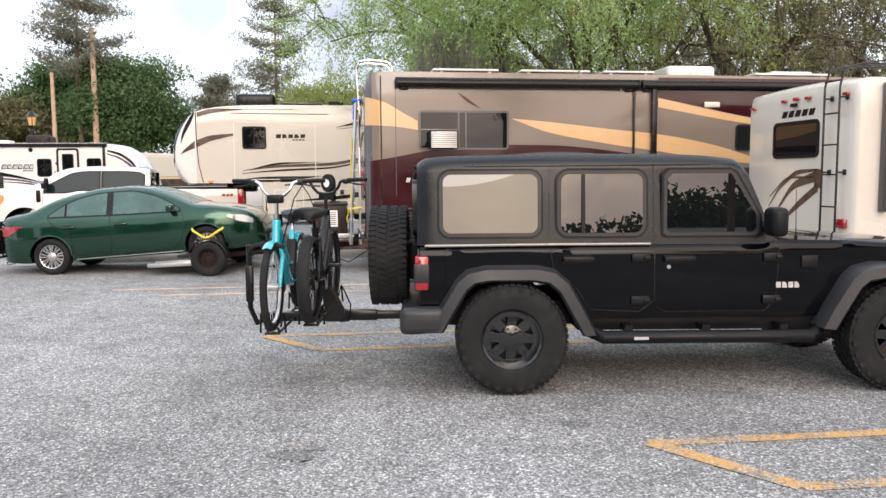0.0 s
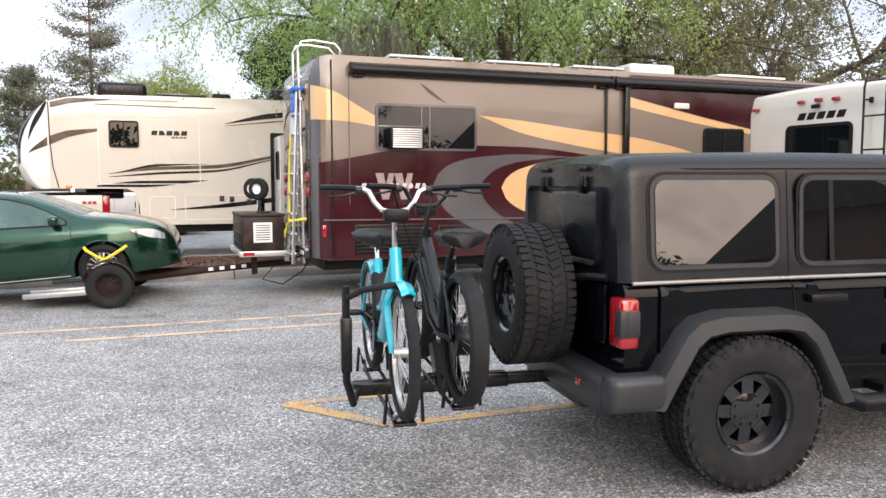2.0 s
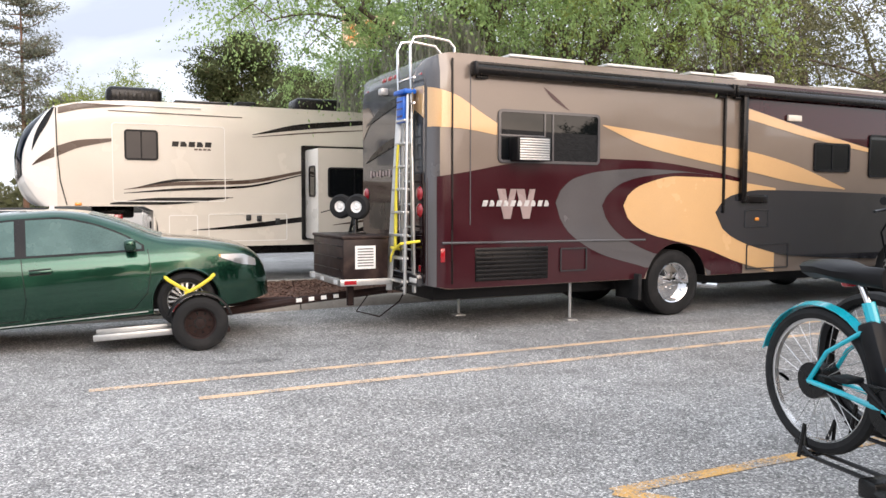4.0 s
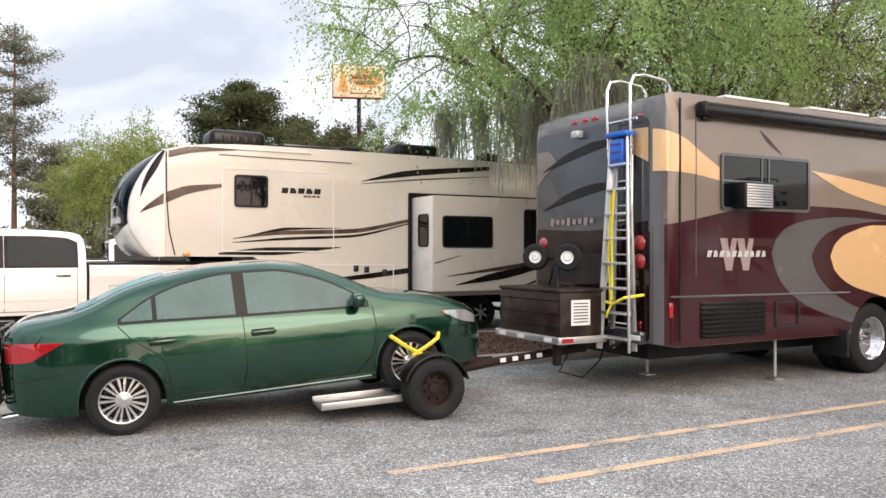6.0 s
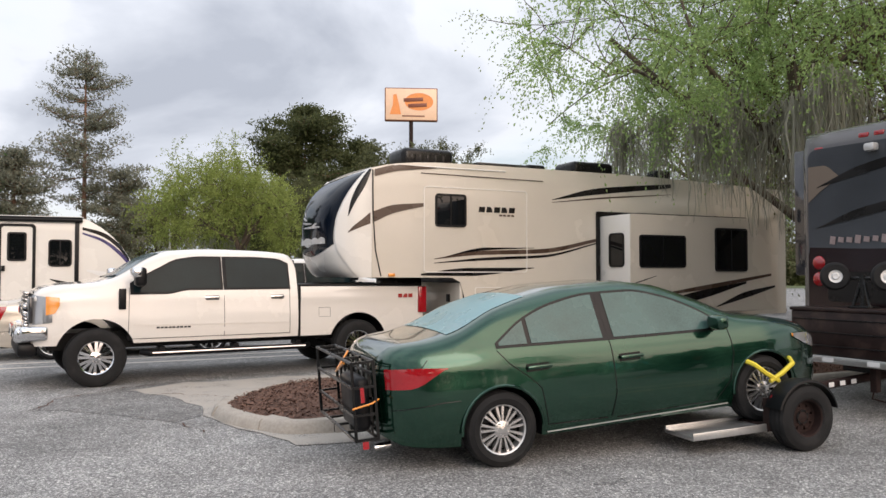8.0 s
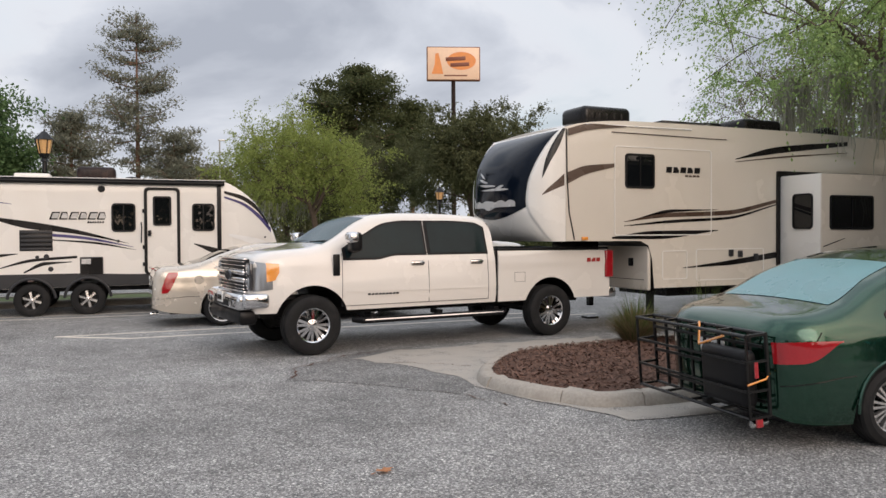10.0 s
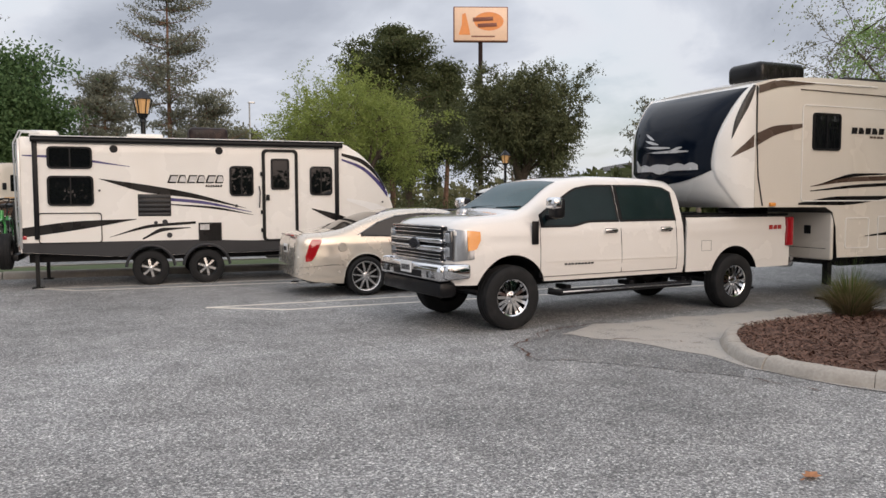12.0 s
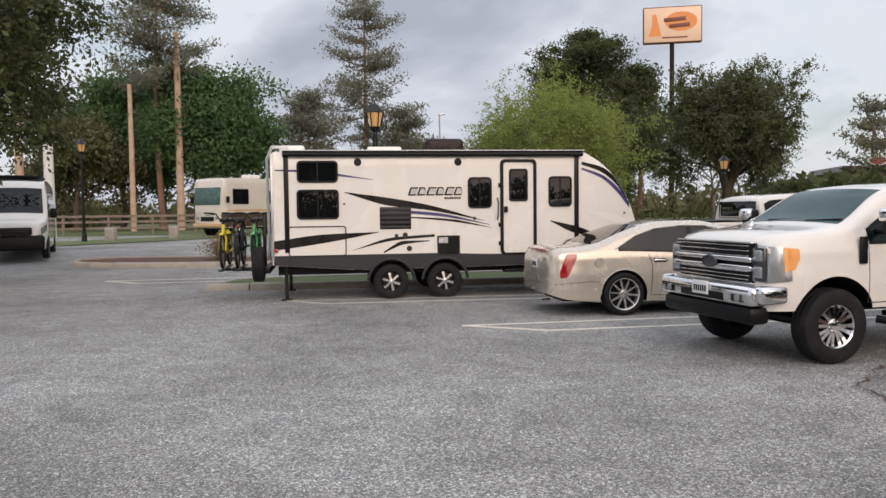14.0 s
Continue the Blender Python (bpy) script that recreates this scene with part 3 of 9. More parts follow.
v, f = scatter_quads(34000, on_bed, 0.019, 0.6, 5)
chips = soup("mulch_chips", v, f, mulch_chip, bed_1)
chips["kind"] = "stuff"
bed_2, bed_2_loop = island([(-25.2, 36.0), (-23.6, 35.0), (-18, 34.7), (-8, 35.3), (-7.2, 36.2), (-8, 37.1), (-18, 36.6), (-23.6, 36.9)], "long low kerbed bed of pale mulch", mulch_soil, "dry mulch")
bed_3, bed_3_loop = island([(-19.3, 29.3), (-18.5, 28.75), (-10, 29.4), (-9.0, 30.4), (-10, 31.3), (-18.0, 30.6)], "kerbed grass bed behind the trailer", grass_soil, "mown grass")
patch_of_ground("pavement", [(-5.96, 20.05), (-7.9, 19.85), (-9.3, 19.62), (-10.05, 19.15), (-9.85, 18.75), (-9.5, 18.2), (-9.2, 17.5), (-9.12, 16.8), (-8.9, 16.1), (-8.55, 15.35), (-8.3, 14.95), (-7.2, 14.95), (-7.3, 15.5), (-8.4, 16.0), (-8.7, 17.2), (-7.9, 18.6), (-6.5, 19.05), (-5.9, 19.4)], 0.008, broken_concrete, "pale broken concrete gutter round the bed's nose", "gutter", 0.09, 2)
patch_of_ground("road", [(-11.0, 17.9), (-10.85, 18.6), (-10.24, 19.26), (-9.79, 19.57), (-9.3, 19.35), (-9.25, 18.3), (-9.1, 16.9), (-9.42, 16.5), (-10.15, 17.3)], 0.004, asphalt_dark, "darker asphalt patch with a ragged edge", "road patch", 0.13, 4)
for k, way in enumerate(([(-11.0, 17.9), (-10.86, 18.58), (-10.25, 19.25), (-9.8, 19.56), (-9.0, 19.75)], [(-9.6, 18.6), (-9.0, 18.3), (-8.75, 18.05)], [(-11.0, 17.9), (-10.2, 17.35), (-9.45, 16.55), (-9.05, 15.6)])):
    rnd = random.Random(70 + k)
    fine = [Vector(a).lerp(Vector(b), t) + Vector((rnd.uniform(-0.05, 0.05), rnd.uniform(-0.05, 0.05))) for a, b in zip(way, way[1:]) for t in (0, 0.17, 0.34, 0.5, 0.67, 0.84)]
    verts = []
    for p in fine:
        w_ = rnd.uniform(0.003, 0.014)
        verts += [(p.x - w_, p.y + w_, 0.0115), (p.x + w_, p.y - w_, 0.0115)]
    tagged(soup("crack", verts, [(2 * q, 2 * q + 1, 2 * q + 3, 2 * q + 2) for q in range(len(fine) - 1)], mulch_soil), "dark crack filled with dirt in the paving", "crack", kind="structure")
patch_of_ground("faded_mark", [(-1.13, 4.79), (-0.76, 4.84), (-0.72, 4.66), (-1.06, 4.64)], 0.003, rusty_smear, "faint rusty smear on the asphalt", "stain", 0.03, 61)
for k, (x, y, w_, d_) in enumerate(((1.55, 10.15, 0.55, 0.28), (-0.9, 4.55, 0.16, 0.1), (-3.6, 12.5, 0.4, 0.14), (0.9, 5.15, 0.14, 0.08), (-9.6, 12.6, 0.1, 0.08), (-6.2, 12.9, 0.22, 0.08))):
    rnd = random.Random(40 + k)
    pts = [(x + w_ * math.cos(a) * rnd.uniform(0.6, 1.2), y + d_ * math.sin(a) * rnd.uniform(0.6, 1.2)) for a in np.linspace(0, 2 * math.pi, 12, endpoint=False)]
    patch_of_ground("oil_stain", pts, 0.003, asphalt_dark, "dark oil stain on the asphalt", "stain", 0.02, 50 + k)

for k, (x, y, turn) in enumerate(((-10.74, 14.12, 20),)):
    leaf = B()
    edge = [(0.075, 0), (0.03, 0.03), (0.035, 0.055), (0.0, 0.035), (-0.03, 0.045), (-0.07, 0.0), (-0.03, -0.04), (0.0, -0.032), (0.035, -0.05), (0.032, -0.024)]
    mid = leaf.verts.new((0, 0, 0.008))
    rim = [leaf.verts.new((u, v, 0.012 + 0.012 * abs(math.sin(3 * u * 20 + k)))) for u, v in edge]
    for q in range(len(rim)):
        leaf.faces.new((mid, rim[q], rim[(q + 1) % len(rim)]))
    lf = thing("fallen_leaf", pose(x, y, 0, 0, 0, turn), "dry orange leaf fallen on the asphalt", "leaf")
    part("blade", leaf, dry_leaf, lf)
    part("stalk", tube(B(), [(-0.07, 0, 0.012), (-0.10, 0.01, 0.006)], 0.003, 5), dry_leaf, lf)


# ---- trees ----
def branches(rnd, base, height, radius, spread, trunk_share, levels=4, kids=(4, 3, 3, 3), droop=0.0, lean=(0, 0), up=0.35, forks=0.35):
    """A skeleton of limbs: lists of (points, radii), and the tips."""
    limbs, tips = [], []

    def grow(p, d, length, r, level):
        pts, rs = [p.copy()], [r]
        steps = 4
        for k in range(steps):
            d = (d + Vector((rnd.uniform(-1, 1), rnd.uniform(-1, 1), rnd.uniform(-0.6, 0.8) - droop * level * 0.28)) * 0.20).normalized()
            p = p + d * length / steps
            pts.append(p.copy())
            rs.append(r * (1 - 0.55 * (k + 1) / steps))
        limbs.append((pts, rs, level))
        if level >= levels:
            tips.append((p, d))
            tips.append((pts[2], d))
            return
        n = kids[min(level, len(kids) - 1)]
        for k in range(n):
            a = 2 * math.pi * (k + rnd.uniform(-0.3, 0.3)) / n
            side = d.orthogonal().normalized()
            side = Matrix.Rotation(a, 3, d) @ side
            f = rnd.uniform(forks, 1.0)
            i = min(int(f * steps), steps - 1)
            q = pts[i].lerp(pts[i + 1], f * steps - i)
            way = (d * rnd.uniform(0.4, 0.9) + side * spread * rnd.uniform(0.7, 1.2) + Vector((0, 0, up * (1 - level / levels)))).normalized()
            grow(q, way, length * rnd.uniform(0.55, 0.8), rs[i] * 0.62, level + 1)

    first = height * trunk_share
    grow(Vector(base), Vector((lean[0], lean[1], 1)).normalized(), first, radius, 0)
    return limbs, tips


def limb_mesh(limbs, least=0.0):
    verts, faces = [], []
    for pts, rs, level in limbs:
        n = 8 if level < 1 else (6 if level < 2 else (4 if level < 3 else 3))
        start = len(verts)
        side = None
        for i, p in enumerate(pts):
            d = (pts[min(i + 1, len(pts) - 1)] - pts[max(i - 1, 0)]).normalized()
            side = (d.orthogonal() if side is None else side - d * side.dot(d)).normalized()
            w = d.cross(side)
            r = max(rs[i], least)
            verts += [p + r * (math.cos(2 * math.pi * k / n) * side + math.sin(2 * math.pi * k / n) * w) for k in range(n)]
        for i in range(len(pts) - 1):
            for k in range(n):
                a, b = start + i * n + k, start + i * n + (k + 1) % n
                faces.append((a, b, b + n, a + n))
    return verts, faces


def leaf_cloud(seed, centres, per, clump, size, thin=0.55, flat=0.75, hang=0.0):
    """Leaves round the tips: numpy points and faces."""
    rnd = np.random.RandomState(seed)
    c = np.repeat(np.array([tuple(p) for p in centres]), per, axis=0)
    n = len(c)
    off = rnd.normal(0, clump, (n, 3))
    off[:, 2] *= flat
    off[:, 2] -= np.abs(rnd.normal(0, hang, n)) if hang else 0
    c = c + off
    u = rnd.normal(0, 1, (n, 3))
    u /= np.linalg.norm(u, axis=1)[:, None]
    v = np.cross(u, rnd.normal(0, 1, (n, 3)))
    v /= np.linalg.norm(v, axis=1)[:, None] + 1e-9
    s = size * rnd.uniform(0.6, 1.4, (n, 1))
    u, v = u * s, v * s * thin
    pts = np.stack([c - u, c - v * 0.9 + u * 0.1, c + u, c + v * 0.9 + u * 0.1], 1).reshape(-1, 3)
    return pts.tolist(), np.arange(n * 4).reshape(-1, 4).tolist()


def leaf_sprays(seed, tips, twigs, length, leaves, size, droop=0.45, thin=0.5):
    """Leaves set along fine drooping twigs that fan out from the tips."""
    rnd = np.random.RandomState(seed)
    p = np.repeat(np.array([tuple(q) for q, _ in tips]), twigs, axis=0)
    d = np.repeat(np.array([tuple(q) for _, q in tips]), twigs, axis=0)
    d = d * 0.7 + rnd.normal(0, 0.62, d.shape)
    d /= np.linalg.norm(d, axis=1)[:, None] + 1e-9
    n = len(p)
    reach = length * rnd.uniform(0.45, 1.25, n)
    sag = droop * rnd.uniform(0.5, 1.5, n)
    k = np.tile(np.arange(leaves), n)
    f = (k + rnd.uniform(0.2, 1.0, len(k))) / leaves
    p, d, reach, sag = (np.repeat(a, leaves, axis=0) for a in (p, d, reach, sag))
    c = p + d * (reach * f)[:, None]
    c[:, 2] -= sag * reach * f * f
    c += rnd.normal(0, size * 0.9, c.shape)
    u = d + rnd.normal(0, 0.75, d.shape)
    u[:, 2] -= 2 * sag * f
    u /= np.linalg.norm(u, axis=1)[:, None] + 1e-9
    v = np.cross(u, rnd.normal(0, 1, d.shape))
    v /= np.linalg.norm(v, axis=1)[:, None] + 1e-9
    s = size * rnd.uniform(0.6, 1.35, (len(c), 1))
    u, v = u * s, v * s * thin
    pts = np.stack([c - u, c - v + u * 0.1, c + u, c + v + u * 0.1], 1).reshape(-1, 3)
    return pts.tolist(), np.arange(len(c) * 4).reshape(-1, 4).tolist()


def broad_tree(at, label, height, seed, leaf, trunk=0.2, spread=0.9, trunk_share=0.32, per=40, clump=0.5, size=0.09, droop=0.0, lean=(0, 0), kids=(5, 4, 3, 3), levels=4, wood=bark, up=0.35, hang=0.0, name="tree", flat=0.75, least=0.012, clear=None, sprays=None):
    rnd = random.Random(seed)
    limbs, tips = branches(rnd, (0, 0, 0), height, trunk, spread, trunk_share, levels, kids, droop, lean, up)
    top = max(p.z for p, _ in tips)
    k = height / (top + clump)
    tree = thing(name, pose(*at), label, "tree")
    limbs = [([p * k for p in pts], rs, lv) for pts, rs, lv in limbs]
    tips = [(p * k, d) for p, d in tips]
    if clear:
        limbs = [l_ for l_ in limbs if l_[2] < 2 or not any(clear(p) for p in l_[0])]
        tips = [q for q in tips if not clear(q[0])]
    soup("trunk", *limb_mesh(limbs, least), wood, tree, smooth=True)
    if sprays:
        soup("crown", *leaf_sprays(seed, tips, *sprays), leaf, tree)
    elif per:
        soup("crown", *leaf_cloud(seed, [p for p, _ in tips], per, clump, size, hang=hang, flat=flat), leaf, tree)
    return tree, tips, limbs


def pine_tree(at, label, height, seed, first=0.4, reach=3.2, leaf=hazed_pine_leaf, trunk=0.28, whorls=13, per=34, size=0.28, clump=0.42, taper=0.38, low=0.6):
    """A tall pine: a bare pole with uneven whorls of tufted limbs."""
    rnd = random.Random(seed)
    tree = thing("pine_tree", pose(*at), label, "tree")
    sway = Vector((rnd.uniform(-0.4, 0.4), rnd.uniform(-0.3, 0.3), 0))
    axis = [Vector((0, 0, height * k / 10)) + sway * math.sin(k * 0.35) for k in range(11)]
    limbs = [(axis, [trunk * (1 - 0.085 * k) for k in range(11)], 0)]
    tips = []
    for w_ in range(whorls):
        g = (w_ + rnd.uniform(0.1, 0.9)) / whorls
        f = first + (1 - first) * g
        span = reach * (1 - g) ** taper * min(1.0, low + 1.6 * g) * rnd.uniform(0.5, 1.15) + 0.5
        i = min(int(f * 10), 9)
        c = axis[i].lerp(axis[i + 1], f * 10 - i)
        for b in range(rnd.choice((4, 5, 5, 6))):
            a = rnd.uniform(0, 2 * math.pi)
            l_ = span * rnd.uniform(0.45, 1.1)
            end = c + Vector((math.cos(a) * l_, math.sin(a) * l_, rnd.uniform(-0.05, 0.4) * l_))
            mid = c.lerp(end, 0.5) + Vector((0, 0, -0.10 * l_))
            limbs.append(([c, mid, end], [0.06, 0.04, 0.018], 2))
            for q in np.linspace(0.25, 1.0, max(4, int(l_ * 2.4))):
                o = mid.lerp(end, (q - 0.5) * 2) if q > 0.5 else c.lerp(mid, q * 2)
                side = Vector((-math.sin(a), math.cos(a), 0)) * rnd.uniform(-0.32, 0.32) * l_ * min(1.0, q * 1.2)
                tuft = o + side + Vector((0, 0, rnd.uniform(0.0, 0.3)))
                limbs.append(([o, o.lerp(tuft, 0.6), tuft], [0.02, 0.015, 0.01], 3))
                tips.append(tuft)
    tips.append(axis[-1])
    soup("trunk", *limb_mesh(limbs), pine_bark, tree, smooth=True)
    soup("crown", *leaf_cloud(seed, tips, per, clump, size, 0.4, 0.55), leaf, tree)
    return tree


def spanish_moss(tree, spots, seed, drop=(0.6, 1.8), each=22):
    """Grey beards that hang from the limbs."""
    rnd = random.Random(seed)
    allv, allf = [], []
    for p in spots:
        verts, faces = [], []
        base = len(allv)
        ln = rnd.uniform(*drop)
        for k in range(each):
            x, y, z = p[0] + rnd.gauss(0, 0.13), p[1] + rnd.gauss(0, 0.13), p[2] + rnd.uniform(-0.15, 0.1)
            l_ = ln * rnd.uniform(0.15, 1.0)
            a = rnd.uniform(0, math.pi)
            w_ = rnd.uniform(0.008, 0.026)
            steps = 6
            i0 = len(verts)
            for j in range(steps + 1):
                t = j / steps
                x += rnd.gauss(0, 0.04)
                y += rnd.gauss(0, 0.04)
                ww = w_ * (1 - 0.8 * t) * rnd.uniform(0.6, 1.3)
                verts += [(x - ww * math.cos(a), y - ww * math.sin(a), z - l_ * t), (x + ww * math.cos(a), y + ww * math.sin(a), z - l_ * t)]
            for j in range(steps):
                faces.append((i0 + 2 * j, i0 + 2 * j + 1, i0 + 2 * j + 3, i0 + 2 * j + 2))
        allv += [tuple(q) for q in verts]
        allf += [tuple(i + base for i in q) for q in faces]
    soup("spanish_moss", allv, allf, moss_strand, tree)["kind"] = "stuff"


# ---- wheels ----
WHEEL_STYLES = {}


def spoke(bm, a, r0, r1, w0, w1, y0, y1):
    """One spoke at the angle a, from r0 to r1, w0 to w1 wide."""
    c, s = math.cos(a), math.sin(a)
    pts = [(r0, -w0), (r1, -w1), (r1, w1), (r0, w0)]
    poly = [(r * c - w * s, r * s + w * c) for r, w in pts]
    front = [bm.verts.new((x, y1 if i in (0, 3) else y1 - 0.012, z)) for i, (x, z) in enumerate(poly)]
    back = [bm.verts.new((x, y0, z)) for x, z in poly]
    bm.faces.new(front)
    bm.faces.new(back[::-1])
    for i in range(4):
        j = (i + 1) % 4
        bm.faces.new((front[i], back[i], back[j], front[j]))


def wheel_style(key, r, w, rim, spokes, mat, back=steel_black, knobs=0, width=(0.035, 0.03), hub=0.07, pairs=False, dish=0.03, lip=None, band=0.0):
    """The meshes of a kind of wheel, its outer face towards +y: disc, tyre and rim."""
    h = w / 2
    bm = B()
    prof = [(rim, -h * 0.8), (rim + 0.015, -h * 0.95), (rim + (r - rim) * 0.5, -h * 1.04), (r - 0.045, -h * 0.98), (r - 0.012, -h * 0.84)]
    grooves = [] if knobs else [-0.5, 0.0, 0.5]
    for g in grooves:
        prof += [(r, h * g - 0.02), (r - 0.009, h * g - 0.014), (r - 0.009, h * g + 0.006), (r, h * g + 0.012)]
    prof += [(r - (0.012 if knobs else 0.0), 0.0)] if knobs else []
    prof += [(a, -b) for a, b in reversed(prof[:5])]
    lathe(bm, prof, 56, closed=False)
    if knobs:
        for k in range(knobs):
            a = 2 * math.pi * k / knobs
            for row, (yy, ww) in enumerate(((-h * 0.78, h * 0.34), (-h * 0.26, h * 0.4), (h * 0.26, h * 0.4), (h * 0.78, h * 0.34))):
                t = a + (math.pi / knobs if row % 2 else 0)
                turn = Matrix.Rotation(-t, 4, "Y") @ Matrix.Rotation(radians(22 if row in (1, 2) else 0) * (1 if row == 1 else -1), 4, "X")
                p = Vector(((r - 0.007) * math.cos(t), yy, (r - 0.007) * math.sin(t)))
                box(bm, p, (0.013, ww, 2 * math.pi * r / knobs * 0.72), 0, turn)
        for k in range(knobs // 2):
            a = 2 * math.pi * k / (knobs // 2)
            for s in (-1, 1):
                box(bm, ((r - 0.05) * math.cos(a), s * h * 0.98, (r - 0.05) * math.sin(a)), (0.045, 0.006, 0.04), 0, Matrix.Rotation(-a, 4, "Y"))
    tyre = part("tyre", bm, rubber, sharp=25)
    bm = B()
    lathe(bm, [(rim * 0.97, -h * 0.8), (rim * 0.9, -h * 0.3), (0.02, -h * 0.3), (0.02, -h * 0.22), (rim * 0.86, -h * 0.22), (rim * 0.9, 0)], 40)
    rod(bm, (0, -h * 0.3, 0), (0, h * 0.2, 0), hub * 0.9, n=20)
    if lip:
        lathe(bm, [(rim * 0.9, -h * 0.4), (rim * 0.93, h * 0.3), (rim * 0.955, h * 0.78), (rim * 1.015, h * 0.86), (rim * 1.02, h * 0.7), (rim * 0.97, -h * 0.4)], 48)
    disc = part("wheel", bm, back)
    bm = B()
    if not lip:
        lathe(bm, [(rim * 0.9, -h * 0.4), (rim * 0.93, h * 0.3), (rim * 0.955, h * 0.78), (rim * 1.015, h * 0.86), (rim * 1.02, h * 0.7), (rim * 0.97, -h * 0.4)], 48)
    y1 = h * 0.8 - dish
    for k in range(spokes):
        a = 2 * math.pi * (k + 0.5) / spokes
        for d in ((-0.13, 0.13) if pairs else (0,)):
            spoke(bm, a + d * (10 / spokes if pairs else 1), hub * 0.8, rim * 0.95, width[0], width[1], y1 - 0.04, y1)
    if band:
        lathe(bm, [(rim * band, y1 - 0.03), (rim * band, y1 - 0.004), (rim * 0.95, y1 - 0.006), (rim * 0.95, y1 - 0.03)], 40)
    lathe(bm, [(0.0, y1 + 0.016), (hub * 0.55, y1 + 0.012), (hub, y1 + 0.002), (hub * 1.05, y1 - 0.04)], 24)
    for k in range(5 if rim < 0.22 else 8):
        a = 2 * math.pi * k / (5 if rim < 0.22 else 8)
        rod(bm, (hub * 0.78 * math.cos(a), y1, hub * 0.78 * math.sin(a)), (hub * 0.78 * math.cos(a), y1 + 0.018, hub * 0.78 * math.sin(a)), 0.009, n=6)
    face = part("rim", bm, mat, sharp=30)
    for o in (tyre, disc, face):
        scene.collection.objects.unlink(o)
    WHEEL_STYLES[key] = (disc.data, tyre.data, face.data)


def wheel(parent, key, x, y, z, side, spin=0.0, label=""):
    """A wheel of a style on parent, facing +y (side 1) or -y (side -1)."""
    disc, tyre, face = WHEEL_STYLES[key]
    w = new("wheel", disc)
    w.parent = parent
    w.matrix_local = pose(x, y, z, 0, 0, 0 if side > 0 else 180) @ pose(0, 0, 0, 0, spin, 0)
    if label:
        w["label"] = label
    for n, d in (("tyre", tyre), ("rim", face)):
        o = new(n, d)
        o.parent = w
    return w


wheel_style("offroad", 0.43, 0.29, 0.225, 8, rim_black, back=lit_barrel, knobs=54, width=(0.036, 0.034), hub=0.10, dish=0.055, band=0.76)
wheel_style("sedan", 0.315, 0.205, 0.205, 9, alloy, width=(0.007, 0.012), hub=0.07, pairs=True, dish=0.012)
wheel_style("pickup", 0.415, 0.275, 0.235, 8, chrome, width=(0.017, 0.021), hub=0.08, pairs=True, dish=0.03)
wheel_style("luxury", 0.345, 0.245, 0.255, 10, alloy, width=(0.02, 0.012), hub=0.06, dish=0.03)
wheel_style("trailer", 0.345, 0.22, 0.19, 6, alloy, width=(0.02, 0.024), hub=0.045, dish=0.02, lip=True)
wheel_style("coach", 0.475, 0.28, 0.285, 10, chrome, width=(0.06, 0.075), hub=0.13, dish=0.07)
wheel_style("dolly", 0.30, 0.20, 0.165, 8, rust, back=steel_black, width=(0.03, 0.034), hub=0.075, dish=0.07, band=0.76)


# ---- vehicles ----
def top_patch(shell, bm, x0, x1, share=0.9, off=0.005, crown=0.02, nx=8, ny=8):
    """A pane that lies on the upper skin."""
    grid = []
    for i in range(nx + 1):
        x = x0 + (x1 - x0) * i / nx
        w = shell.half(x, shell.zhi(x))
        grid.append([bm.verts.new((x, share * w * (1 - 2 * k / ny), shell.zhi(x) + crown * (1 - (share * (1 - 2 * k / ny)) ** 2) + off)) for k in range(ny + 1)])
    for p, q in zip(grid, grid[1:]):
        for k in range(ny):
            bm.faces.new((p[k], p[k + 1], q[k + 1], q[k]))
    return bm


def car_half(width, belt, lean, sill=0.5, soft=0.07, zhi=None):
    """The half width of a car's skin: widest below the belt, leaning in above it, its upper edge rounded."""

    def half(x, z):
        y = width(x) * (1 - 0.07 * max(0, (sill - z) / 0.3) ** 2) + 0.012 * math.exp(-(((z - belt(x) + 0.1) / 0.09) ** 2))
        y -= 0.06 * min(1.0, max(0.0, (z - sill - 0.12) / max(belt(x) - sill - 0.12, 0.1))) ** 1.6
        y -= lean * max(0, z - belt(x))
        if zhi:
            d = max(0.0, 1 - max(0.0, zhi(x) - z) / soft)
            y -= soft * 0.75 * d * d
        return max(y, 0.05)

    return half


def handles(parent, shell, spots, mat, z=None, size=(0.2, 0.03, 0.035)):
    for x, zz in spots:
        for s in (1, -1):
            bm = B()
            y = shell.half(x, zz)
            box(bm, (x, s * (y + 0.022), zz), size, 0.012)
            box(bm, (x + size[0] * 0.38, s * (y + 0.005), zz), (0.03, 0.03, 0.025))
            box(bm, (x - size[0] * 0.38, s * (y + 0.005), zz), (0.03, 0.03, 0.025))
            h = part("door_handle", bm, mat, parent)
            part("handle_recess", shell.patch(B(), x - size[0] * 0.5, x + size[0] * 0.42, lambda q: zz - 0.035, lambda q: zz + 0.03, s, 0.003, 6, 2), decal_black, h)


def plate(parent, x, z, facing, mat=decal_white):
    """A number plate, with bars for its unreadable writing."""
    p = part("number_plate", box(B(), (x, 0, z), (0.012, 0.31, 0.155), 0.004), mat, parent, "white number plate with dark characters")
    bm = B()
    for k in range(6):
        box(bm, (x + facing * 0.008, (k - 2.5) * 0.042, z - 0.01), (0.003, 0.026, 0.07))
    part("plate_writing", bm, decal_black, p)
    return p


